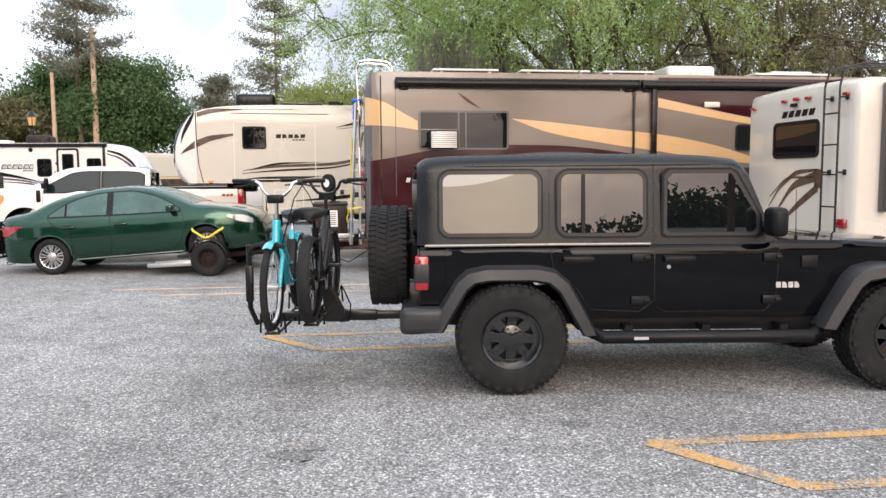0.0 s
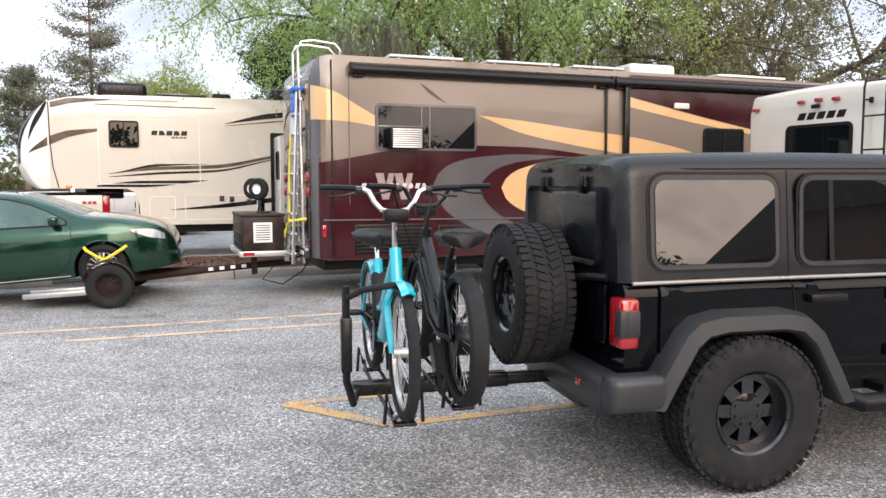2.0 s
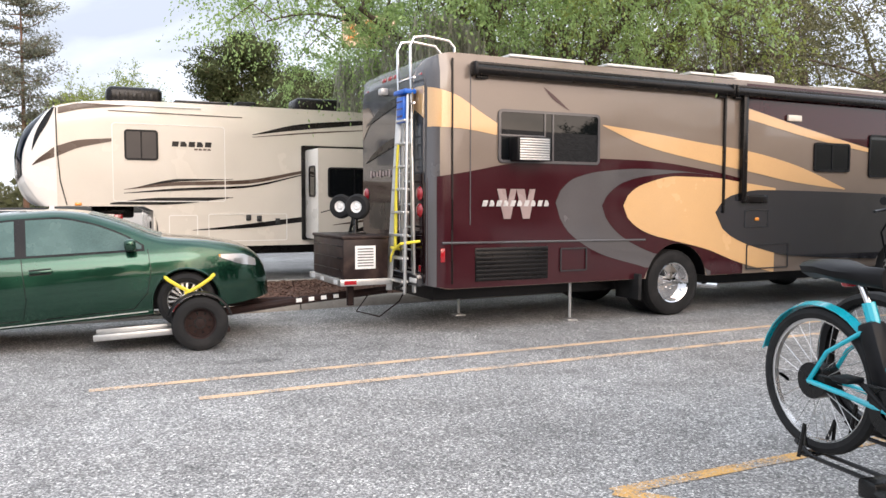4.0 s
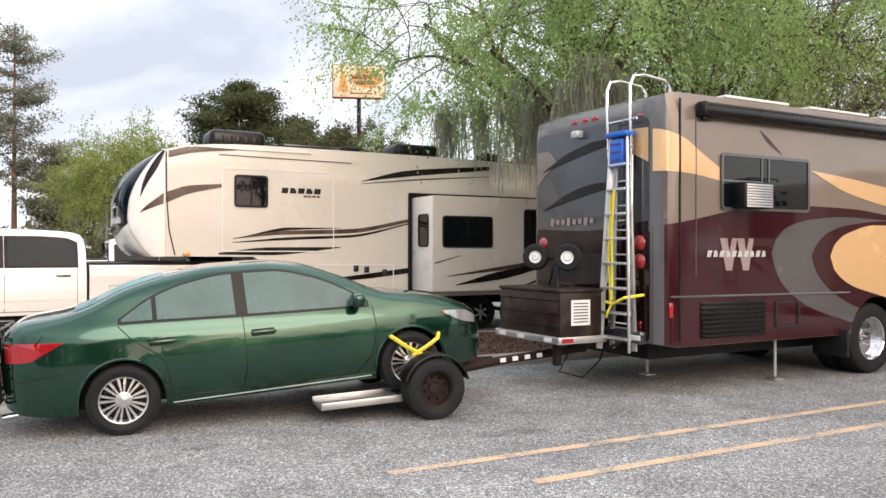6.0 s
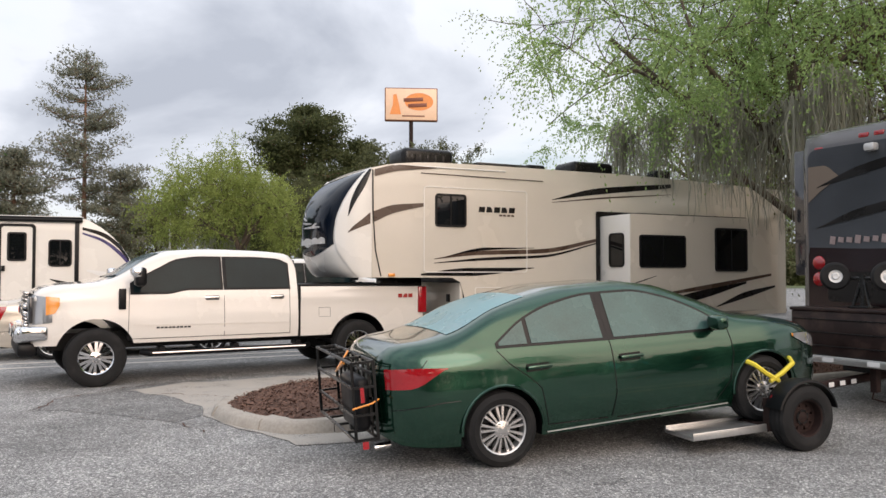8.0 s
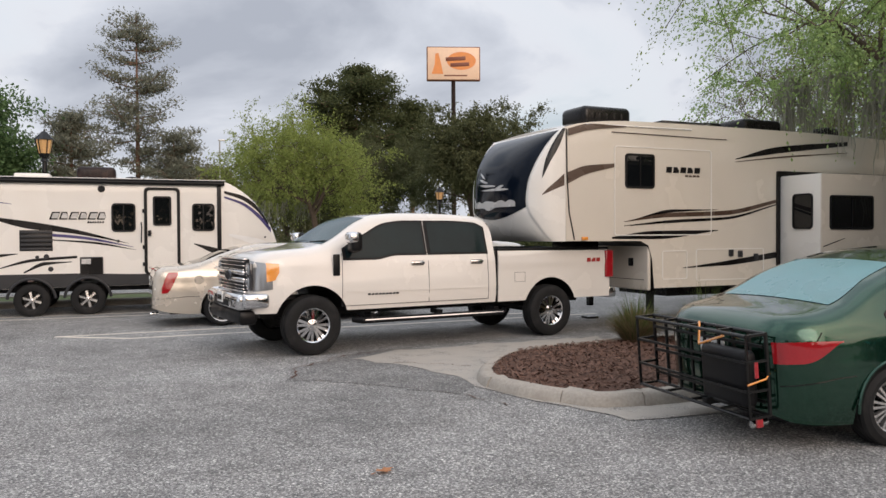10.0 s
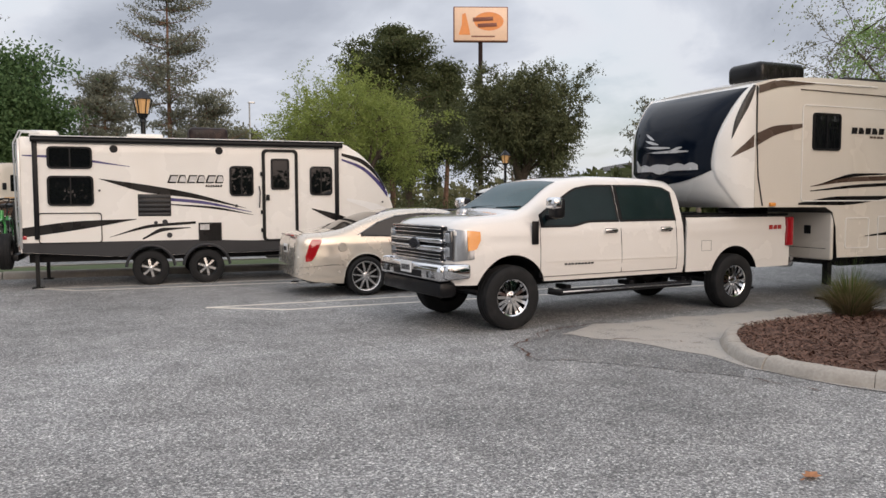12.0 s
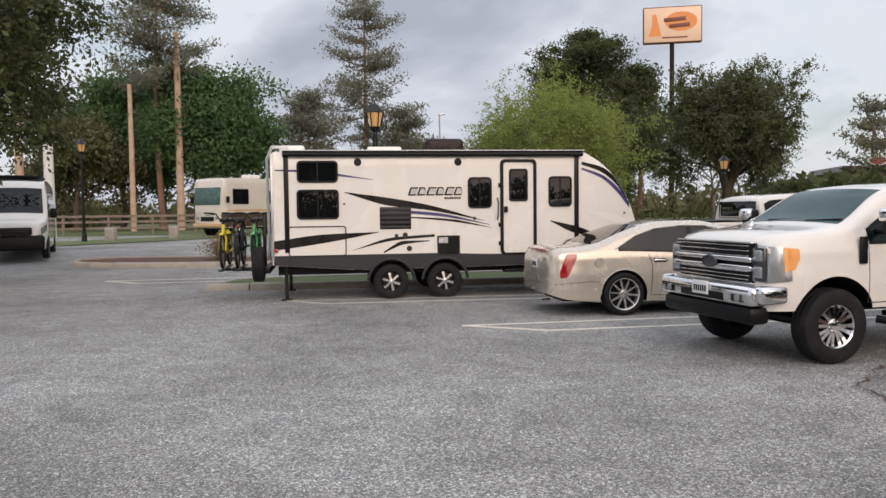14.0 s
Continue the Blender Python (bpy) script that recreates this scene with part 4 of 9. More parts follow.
def wordmark(parent, x, z, w, h, y, mat, letters, slant=0.2, name="brand_mark", thick=0.004, gap=0.22):
    """A brand's mark as plain slanted blocks in its colour, on a side at y."""
    step = w / letters
    for k in range(letters):
        x0, x1 = x + k * step, x + (k + 1 - gap) * step
        poly = [(x0, z), (x1, z), (x1 + slant * h, z + h), (x0 + slant * h, z + h)]
        if k % 2:
            poly = [(x0, z), (x1, z), (x1 + slant * h * 0.45, z + h * 0.45), (x1 - step * 0.3 + slant * h, z + h), (x0 + slant * h, z + h)]
        part(name, slab(B(), poly, y, y - thick), mat, parent, smooth=False)


def sedan(m, label, paint, style, d):
    """A four-door saloon: x forward from the rear axle."""
    car = thing("sedan_car", m, label, "car")
    wb, r = d["wheelbase"], d["radius"]
    arches = [(0, r, r + 0.05), (wb, r, r + 0.05)]
    zhi, width, belt = curve(d["top"]), curve(d["plan"]), curve(d["belt"])
    half = car_half(width, belt, 0.46, zhi=zhi)
    sh = Shell(arched(curve(d["low"]), arches), zhi, half)
    x0, x1 = d["top"][0][0], d["top"][-1][0]
    xs = stations(x0, x1, arches, 0.07, [x0 + 0.015, x0 + 0.04, x1 - 0.015, x1 - 0.04])
    part("body", sh.skin(B(), xs, 16, 8, 0.025), paint, car, sharp=50)
    bm = sh.floor(B(), xs)
    box(bm, (wb / 2, 0, 0.36), (x1 - x0 - 0.5, width(wb / 2) * 1.1, 0.3))
    part("underbody", bm, black_plastic, car)
    # glass
    tops, sill = curve(d["glass_top"]), lambda x: belt(x) + 0.02
    for name, a, b, mat in d["panes"]:
        for s in (1, -1):
            part("window_pane", sh.patch(B(), a, b, sill, lambda x: max(tops(x), sill(x) + 0.002), s, 0.008, 14, 3), mat, car)
    for s in (1, -1):
        part("window_frame", sh.patch(B(), d["panes"][0][1] - 0.03, d["panes"][-1][2] + 0.03, lambda x: sill(x) - 0.022, lambda x: max(tops(x) + 0.02, sill(x)), s, 0.003, 30, 4), decal_black, car)
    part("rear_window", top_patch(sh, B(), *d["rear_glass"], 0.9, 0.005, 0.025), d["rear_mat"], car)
    part("windscreen", top_patch(sh, B(), *d["front_glass"], 0.92, 0.005, 0.025), dew_glass, car)
    # shut lines, trim
    for s in (1, -1):
        for way in d["seams"]:
            part("shut_line", sh.seam(B(), way, s, 0.005), decal_black, car)
    for s in (1, -1):
        part("sill_trim", sh.seam(B(), [(r + 0.1, 0.235), (wb - r - 0.1, 0.235)], s, 0.007), d["sill_mat"], car)
        for cx in (0, wb):
            lip = tube(B(), [(cx + (r + 0.052) * math.cos(radians(a)), s * (half(cx, r + 0.3) - 0.004), r + (r + 0.052) * math.sin(radians(a))) for a in range(0, 181, 12)], 0.012, 6)
            part("arch_lip", lip, paint, car)
    handles(car, sh, d["handles"], paint if not d.get("bright") else chrome, size=(0.23, 0.032, 0.034))
    # lights
    for s in (1, -1):
        for k, (name, a, b, lo, hi, mat) in enumerate(d["lights"]):
            part(name, sh.patch(B(), a, b, curve(lo), curve(hi), s, 0.007 + 0.006 * (k == 1), 18, 4), mat, car)
        bm = B()
        mx, mz = d["mirror"]
        box(bm, (mx, s * (half(mx, mz) + 0.11), mz + 0.05), (0.12, 0.2, 0.13), 0.04, None, 3)
        box(bm, (mx + 0.02, s * (half(mx, mz) + 0.01), mz), (0.06, 0.1, 0.04), 0.01)
        part("wing_mirror", bm, paint if not d.get("bright") else paint, car)
    plate(car, x0 - 0.004, d["plate_z"], -1)
    for x in (0, wb):
        for s in (1, -1):
            wheel(car, style, x, s * (width(x) - 0.115), r, s, 11)
    bm = B()
    rod(bm, (x0 + 0.12, -0.45, 0.24), (x0 - 0.02, -0.45, 0.23), 0.03, n=12)
    part("exhaust_pipe", bm, chrome, car)
    return car, sh


COROLLA = dict(
    wheelbase=2.70, radius=0.315,
    top=[(-0.98, 0.58), (-0.97, 0.80), (-0.93, 0.97), (-0.80, 1.055), (-0.52, 1.085), (-0.30, 1.13), (0.1, 1.29), (0.5, 1.38), (0.9, 1.425), (1.3, 1.425), (1.65, 1.385), (2.1, 1.225), (2.52, 1.035), (2.9, 0.975), (3.3, 0.875), (3.52, 0.76), (3.62, 0.62), (3.66, 0.46)],
    plan=[(-0.98, 0.44), (-0.95, 0.58), (-0.85, 0.73), (-0.60, 0.84), (0, 0.885), (2.7, 0.882), (3.1, 0.83), (3.4, 0.72), (3.58, 0.58), (3.66, 0.42)],
    low=[(-0.98, 0.36), (-0.80, 0.27), (-0.30, 0.22), (3.1, 0.2), (3.66, 0.24)],
    belt=[(-0.98, 1.0), (0.0, 0.985), (1.2, 0.945), (2.5, 0.915), (3.66, 0.9)],
    glass_top=[(0.0, 1.01), (0.3, 1.19), (0.6, 1.29), (1.0, 1.345), (1.4, 1.34), (1.75, 1.26), (2.1, 1.10), (2.32, 0.95)],
    panes=[("quarter", 0.03, 0.29, dew_glass), ("rear", 0.33, 1.02, dew_glass), ("front", 1.13, 2.28, dew_glass)],
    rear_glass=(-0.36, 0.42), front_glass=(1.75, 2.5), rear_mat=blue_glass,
    seams=[[(0.0, 0.97), (0.1, 0.85), (0.27, 0.72), (0.37, 0.62), (0.42, 0.3), (1.0, 0.28)], [(1.06, 1.33), (1.08, 0.9), (1.09, 0.5), (1.04, 0.29)], [(2.34, 0.93), (2.36, 0.7), (2.3, 0.45), (2.14, 0.28), (1.1, 0.27)], [(-0.90, 0.56), (-0.50, 0.6), (-0.36, 0.6)], [(-0.60, 0.95), (-0.72, 0.82)]],
    sill_mat=aluminium, handles=[(0.36, 0.80), (1.26, 0.79)],
    lights=[("tail_light", -0.92, -0.44, [(-0.93, 0.73), (-0.77, 0.73), (-0.46, 0.865)], [(-0.93, 0.895), (-0.70, 0.893), (-0.46, 0.875)], red_lens), ("head_light", 3.12, 3.52, [(3.12, 0.76), (3.35, 0.66), (3.52, 0.62)], [(3.12, 0.80), (3.35, 0.78), (3.52, 0.70)], clear_lens), ("side_marker", 3.1, 3.24, [(3.1, 0.775), (3.24, 0.72)], [(3.1, 0.80), (3.24, 0.785)], amber_lens)],
    mirror=(2.17, 0.95), plate_z=0.80,
)
corolla, corolla_skin = sedan(pose(-6.83, 14.41, 0, 0, -4.3, 1.0), "dark green metallic saloon, dewy windows, raised on a tow dolly", green_paint, "sedan", COROLLA)

LUXURY = dict(
    wheelbase=2.84, radius=0.345,
    top=[(-1.22, 0.55), (-1.2, 0.85), (-1.15, 1.02), (-1.0, 1.085), (-0.72, 1.10), (-0.4, 1.16), (0.0, 1.31), (0.4, 1.43), (0.85, 1.49), (1.4, 1.495), (1.8, 1.43), (2.25, 1.26), (2.65, 1.08), (3.1, 1.03), (3.6, 0.93), (3.84, 0.78), (3.92, 0.5)],
    plan=[(-1.22, 0.70), (-1.19, 0.79), (-1.06, 0.87), (-0.5, 0.918), (0, 0.925), (2.84, 0.92), (3.4, 0.86), (3.75, 0.72), (3.92, 0.5)],
    low=[(-1.22, 0.36), (-0.9, 0.27), (-0.4, 0.23), (3.3, 0.21), (3.92, 0.26)],
    belt=[(-1.22, 1.05), (0.0, 1.035), (1.4, 0.98), (2.6, 0.95), (3.92, 0.94)],
    glass_top=[(-0.12, 1.05), (0.25, 1.25), (0.6, 1.36), (1.1, 1.405), (1.5, 1.395), (1.9, 1.29), (2.4, 1.0)],
    panes=[("rear", -0.05, 1.15, dark_glass), ("front", 1.24, 2.33, dark_glass)],
    rear_glass=(-0.5, 0.35), front_glass=(1.85, 2.6), rear_mat=dark_glass,
    seams=[[(0.42, 0.98), (0.48, 0.8), (0.45, 0.32), (1.1, 0.3)], [(1.2, 1.35), (1.2, 0.3)], [(2.42, 0.95), (2.4, 0.5), (2.3, 0.3), (1.2, 0.29)], [(-1.15, 0.52), (-0.6, 0.56), (-0.4, 0.55)]],
    sill_mat=champagne_paint, handles=[(0.62, 0.88), (1.42, 0.86)], bright=True,
    lights=[("tail_light", -1.06, -0.78, [(-1.06, 0.62), (-0.97, 0.63), (-0.78, 0.95)], [(-1.06, 0.72), (-0.93, 1.0), (-0.78, 1.0)], red_lens), ("head_light", 3.4, 3.8, [(3.4, 0.72), (3.8, 0.66)], [(3.4, 0.85), (3.8, 0.76)], clear_lens)],
    mirror=(2.25, 1.0), plate_z=0.82,
)
luxury, luxury_skin = sedan(pose(-11.72, 24.60, 0, 0, 0, 6.0), "champagne metallic luxury saloon with black tinted windows", champagne_paint, "luxury", LUXURY)
for s in (1, -1):
    bm = luxury_skin.seam(B(), [(-0.14, 1.06), (0.25, 1.275), (0.6, 1.385), (1.1, 1.43), (1.5, 1.42), (1.9, 1.315)], s, 0.009)
    part("window_trim", bm, chrome, luxury, "chrome window surround")
bm = B()
box(bm, (-1.185, 0, 1.055), (0.05, 0.9, 0.025), 0.008)
part("high_brake_light", bm, red_lens, luxury)
bm = B()
lathe(bm, [(0, 0.93), (0.075, 0.93), (0.08, 0.92)], 24, pose(-0.42, 0, 0.86))
part("fuel_flap", turned(pose(0, 0, 0, 0, 0, 0) @ Matrix.Diagonal((1, -1, 1, 1)), bm), champagne_paint, luxury)


# ---- the black off-roader ----
jeep = thing("off_road_car", pose(0.51, 6.77, 0, 0, 0, 0.8), "black four-door off-road car with dark hardtop and big tyres", "car")
J_ARCH = [(0, 0.43, 0.50), (3.01, 0.43, 0.50)]
j_top = line([(-0.70, 1.13), (1.95, 1.14), (2.05, 1.17), (2.7, 1.16), (3.3, 1.12), (3.5, 1.08), (3.56, 1.0)])
j_half = lambda x, z: (0.802 - 0.02 * max(0, (x + 0.5 < 0)) - 0.13 * max(0, x - 2.1) / 1.4) * (1 - 0.03 * max(0, (0.75 - z) / 0.3) ** 2) - 0.03 * max(0.0, 1 - (j_top(x) - z) / 0.035) ** 2
j_tub = Shell(arched(line([(-0.7, 0.56), (3.56, 0.58)]), J_ARCH), j_top, j_half)
j_xs = stations(-0.7, 3.56, J_ARCH, 0.08, [-0.69, 1.93, 1.97, 2.07])
part("body", j_tub.skin(B(), j_xs, 12, 8, 0.02), black_paint, jeep, sharp=40)
bm = j_tub.floor(B(), j_xs)
box(bm, (1.4, 0, 0.56), (4.2, 0.9, 0.2))
box(bm, (1.5, 0, 0.53), (1.95, 1.46, 0.14), 0.02)
rod(bm, (0, -0.6, 0.43), (0, 0.6, 0.43), 0.06)
rod(bm, (3.01, -0.6, 0.43), (3.01, 0.6, 0.43), 0.06)
part("chassis", bm, black_plastic, jeep)
h_top = curve([(-0.72, 1.76), (-0.66, 1.80), (-0.4, 1.822), (0.5, 1.835), (1.4, 1.825), (1.72, 1.80), (1.80, 1.765), (2.06, 1.20)])
h_half = lambda x, z: 0.775 - 0.062 * (z - 1.14) / 0.68 - 0.05 * max(0.0, 1 - (h_top(x) - z) / 0.07) ** 2 - 0.04 * max(0, (-0.6 - x) / 0.12) ** 2
j_hard = Shell(lambda x: 1.14, h_top, h_half)
part("hardtop", j_hard.skin(B(), stations(-0.72, 2.06, [], 0.07, [-0.71, -0.69, -0.66, -0.63, 1.76, 1.80, 1.84]), 10, 8, 0.025), hardtop_black, jeep, "matt black hardtop roof", sharp=45)


def jeep_pane(x0, x1, lo, hi, steep=0.0, slope=None):
    for s in (1, -1):
        top = (lambda x: hi) if slope is None else line([(x0, hi), (slope, hi), (x1, lo + 0.12)])
        for off, grow, nm, mt in ((0.004, 0.045, "window_frame", black_plastic), (0.010, 0.028, "window_seal", grey_plastic), (0.016, 0.0, "window_pane", car_glass)):
            bm = B()
            if slope is None:
                poly = rrect(x0 - grow, lo - grow, x1 + grow, hi + grow, 0.06 + grow, 5)
            else:
                poly = [(x0 - grow, lo - grow + 0.02), (x0 - grow + 0.03, lo - grow), (x1 + grow - 0.03, lo - grow), (x1 + grow, lo - grow + 0.03), (x1 + grow, lo + 0.13), (slope + grow * 0.8 + 0.02, hi + grow - 0.03), (slope, hi + grow), (x0 - grow + 0.04, hi + grow), (x0 - grow, hi + grow - 0.04)]
            vs = [bm.verts.new((x, s * (h_half(x, min(z, h_top(x) - 0.08)) + off + steep * (z - lo + grow)), z)) for x, z in poly]
            bm.faces.new(vs)
            part(nm, bm, mt, jeep, smooth=False)


jeep_pane(-0.52, 0.21, 1.235, 1.685)
jeep_pane(0.39, 1.02, 1.235, 1.685, 0.035)
jeep_pane(1.21, 1.90, 1.235, 1.685, 0.065, 1.70)
for s in (1, -1):
    part("window_bar", box(B(), (0.56, s * (h_half(0.56, 1.46) + 0.029), 1.46), (0.03, 0.008, 0.45), 0, Matrix.Rotation(s * 0.09, 4, "X")), black_plastic, jeep)
for s in (1, -1):
    for way in ([(0.30, 1.14), (0.33, 0.95)], [(1.11, 1.14), (1.115, 0.7)], [(0.33, 0.95), (0.5, 0.82), (0.62, 0.64), (1.0, 0.62), (1.1, 0.7)], [(1.13, 0.66), (1.2, 0.62), (1.98, 0.62), (2.06, 0.72), (2.08, 1.15)]):
        part("shut_line", j_tub.seam(B(), way, s, 0.005), decal_black, jeep)
    for way in ([(0.30, 1.15), (0.30, 1.74)], [(1.11, 1.15), (1.11, 1.76)]):
        part("shut_line", j_hard.seam(B(), way, s, 0.005), decal_black, jeep)
    part("shut_line", j_hard.seam(B(), [(-0.68, 1.745), (1.75, 1.755)], s, 0.005), decal_black, jeep)
# a pale tube paints the sky's highlight on the body shoulder, no rail
for s in (1, -1):
    part("shoulder_highlight", tube(B(), [(-0.66, s * 0.786, 1.140), (0.4, s * 0.786, 1.146), (1.08, s * 0.786, 1.146)], 0.011, 8), shoulder_glint, jeep)
handles(jeep, j_tub, [(0.52, 1.03), (1.30, 1.03)], black_plastic, size=(0.24, 0.045, 0.05))
for s in (1, -1):
    bm = B()
    rod(bm, (1.22, s * 0.79, 0.97), (1.22, s * 0.815, 0.97), 0.015, n=12)
    part("door_lock", bm, chrome, jeep)
    for hx in (1.0, 2.02):
        for hz in (1.04, 0.71):
            bm = B()
            box(bm, (hx, s * 0.813, hz), (0.14, 0.025, 0.07), 0.01)
            box(bm, (hx + 0.05, s * 0.822, hz), (0.05, 0.03, 0.035), 0.008)
            part("door_hinge", bm, black_plastic, jeep)
    # flares: a bent band over each wheel
    for cx, r0 in ((0, 0.50), (3.01, 0.50)):
        bm = B()
        rows = []
        pts = [(-0.64, 0.5), (-0.56, 0.66), (-0.42, 0.89), (-0.34, 0.955), (-0.2, 0.985), (0.2, 0.985), (0.34, 0.955), (0.44, 0.87), (0.56, 0.66), (0.66, 0.46)]
        for k, (px, pz) in enumerate(pts):
            dx, dz = px, pz - 0.43
            ln = math.hypot(dx, dz)
            ix, iz = dx / ln, dz / ln
            o = (cx + px, pz)
            i_ = (cx + px - ix * 0.10, pz - iz * 0.10)
            rows.append([bm.verts.new((o[0], s * 0.74, o[1] + 0.01)), bm.verts.new((o[0], s * 0.86, o[1])), bm.verts.new((o[0] - ix * 0.02, s * 0.925, o[1] - iz * 0.02)), bm.verts.new((i_[0], s * 0.94, i_[1])), bm.verts.new((i_[0] - ix * 0.02, s * 0.92, i_[1] - iz * 0.02)), bm.verts.new((i_[0], s * 0.74, i_[1] - 0.01))])
        for p, q in zip(rows, rows[1:]):
            for k in range(5):
                bm.faces.new((p[k], p[k + 1], q[k + 1], q[k]))
        bm.faces.new(rows[0])
        bm.faces.new(rows[-1])
        part("fender_flare", bm, grey_plastic, jeep, "matt black wheel arch flare", sharp=50)
    bm = B()
    tube(bm, [(0.62, s * 0.80, 0.47), (0.70, s * 0.90, 0.44), (2.30, s * 0.90, 0.44), (2.40, s * 0.80, 0.47)], 0.052, 12)
    for x in (0.9, 1.5, 2.1):
        box(bm, (x, s * 0.78, 0.5), (0.06, 0.2, 0.05))
    step = part("side_step", bm, black_plastic, jeep)
    part("step_badge", box(B(), (0.98, s * 0.953, 0.44), (0.11, 0.004, 0.022)), decal_silver, step)
    bm = B()
    box(bm, (1.98, s * 0.95, 1.32), (0.13, 0.20, 0.22), 0.045, None, 3)
    box(bm, (2.0, s * 0.82, 1.26), (0.06, 0.12, 0.06), 0.02)
    part("wing_mirror", bm, black_plastic, jeep)
    bm = B()
    box(bm, (-0.685, s * 0.745, 0.93), (0.11, 0.15, 0.27), 0.022)
    tl = part("tail_light", bm, red_lens, jeep, "red tail light with a dark middle")
    bm = B()
    box(bm, (-0.672, s * 0.760, 0.93), (0.09, 0.132, 0.15), 0.012)
    box(bm, (-0.715, s * 0.790, 0.93), (0.062, 0.075, 0.15), 0.012)
    part("lens_insert", bm, grey_plastic, tl)
    part("fender_vent", box(B(), (2.32, s * (j_half(2.32, 1.02) + 0.01), 1.0), (0.13, 0.02, 0.1), 0.008), black_plastic, jeep)
    wordmark(jeep, 2.06, 0.80, 0.19, 0.045, s * 0.80, decal_silver, 4, 0.0, thick=s * -0.008)
for x in (0, 3.01):
    for s in (1, -1):
        wheel(jeep, "offroad", x, s * 0.795, 0.43, s, 20)
spare = new("spare_wheel", WHEEL_STYLES["offroad"][0])
spare.parent = jeep
spare.matrix_local = pose(-0.97, 0.0, 0.995, 0, 0, 90) @ Matrix.Diagonal((1.0, 1.1, 1.0, 1.0))
for n, dd in (("tyre", WHEEL_STYLES["offroad"][1]), ("rim", WHEEL_STYLES["offroad"][2])):
    new(n, dd).parent = spare
bm = B()
box(bm, (-0.76, 0, 0.55), (0.2, 1.66, 0.2), 0.05, None, 3)
box(bm, (-0.68, 0.86, 0.58), (0.34, 0.16, 0.2), 0.05, None, 3)
box(bm, (-0.68, -0.86, 0.58), (0.34, 0.16, 0.2), 0.05, None, 3)
box(bm, (-0.72, 0, 0.43), (0.16, 0.9, 0.1), 0.03)
rear_bumper = part("rear_bumper", bm, grey_plastic, jeep)
for s in (1, -1):
    part("reflector", box(B(), (-0.862, s * 0.56, 0.575), (0.012, 0.05, 0.038), 0.005), red_lens, rear_bumper, "small red reflector")
bm = B()
box(bm, (-0.722, 0, 1.43), (0.02, 1.08, 0.44), 0.05, None, 3)
part("tailgate_window", bm, dusty_glass, jeep)
for y in (-0.3, 0.3):
    bm = B()
    box(bm, (-0.745, y, 1.66), (0.03, 0.05, 0.1), 0.012)
    box(bm, (-0.72, y, 1.75), (0.07, 0.07, 0.03), 0.01)
    part("glass_hinge", bm, black_plastic, jeep)
bm = B()
box(bm, (-0.76, 0.0, 1.0), (0.14, 0.4, 0.4), 0.05)
part("spare_carrier", bm, black_plastic, jeep)
bm = B()
box(bm, (-0.715, 0, 0.95), (0.03, 1.2, 0.34), 0.02)
part("tailgate", bm, black_paint, jeep)
bm = B()
tube(bm, [(-0.74, -0.66, 1.16), (-0.78, -0.5, 1.15), (-0.8, -0.3, 1.12)], 0.02, 8)
part("wiper", bm, black_plastic, jeep)
part("windscreen", top_patch(j_hard, B(), 1.82, 2.03, 0.9, 0.006, 0.025), dark_glass, jeep)
bm = B()
rod(bm, (2.25, -0.70, 1.16), (2.25, -0.70, 1.20), 0.014)
rod(bm, (2.25, -0.70, 1.2), (2.24, -0.70, 1.56), 0.004, 0.002, 6)
part("aerial", bm, black_plastic, jeep)
bm = B()
box(bm, (3.68, 0, 0.62), (0.22, 1.7, 0.2), 0.05)
part("front_bumper", bm, grey_plastic, jeep)
bm = B()
for y in (-0.28, 0, 0.28):
    box(bm, (2.14, y, 1.2), (0.16, 0.1, 0.03), 0.01)
part("cowl_vent", bm, black_plastic, jeep)


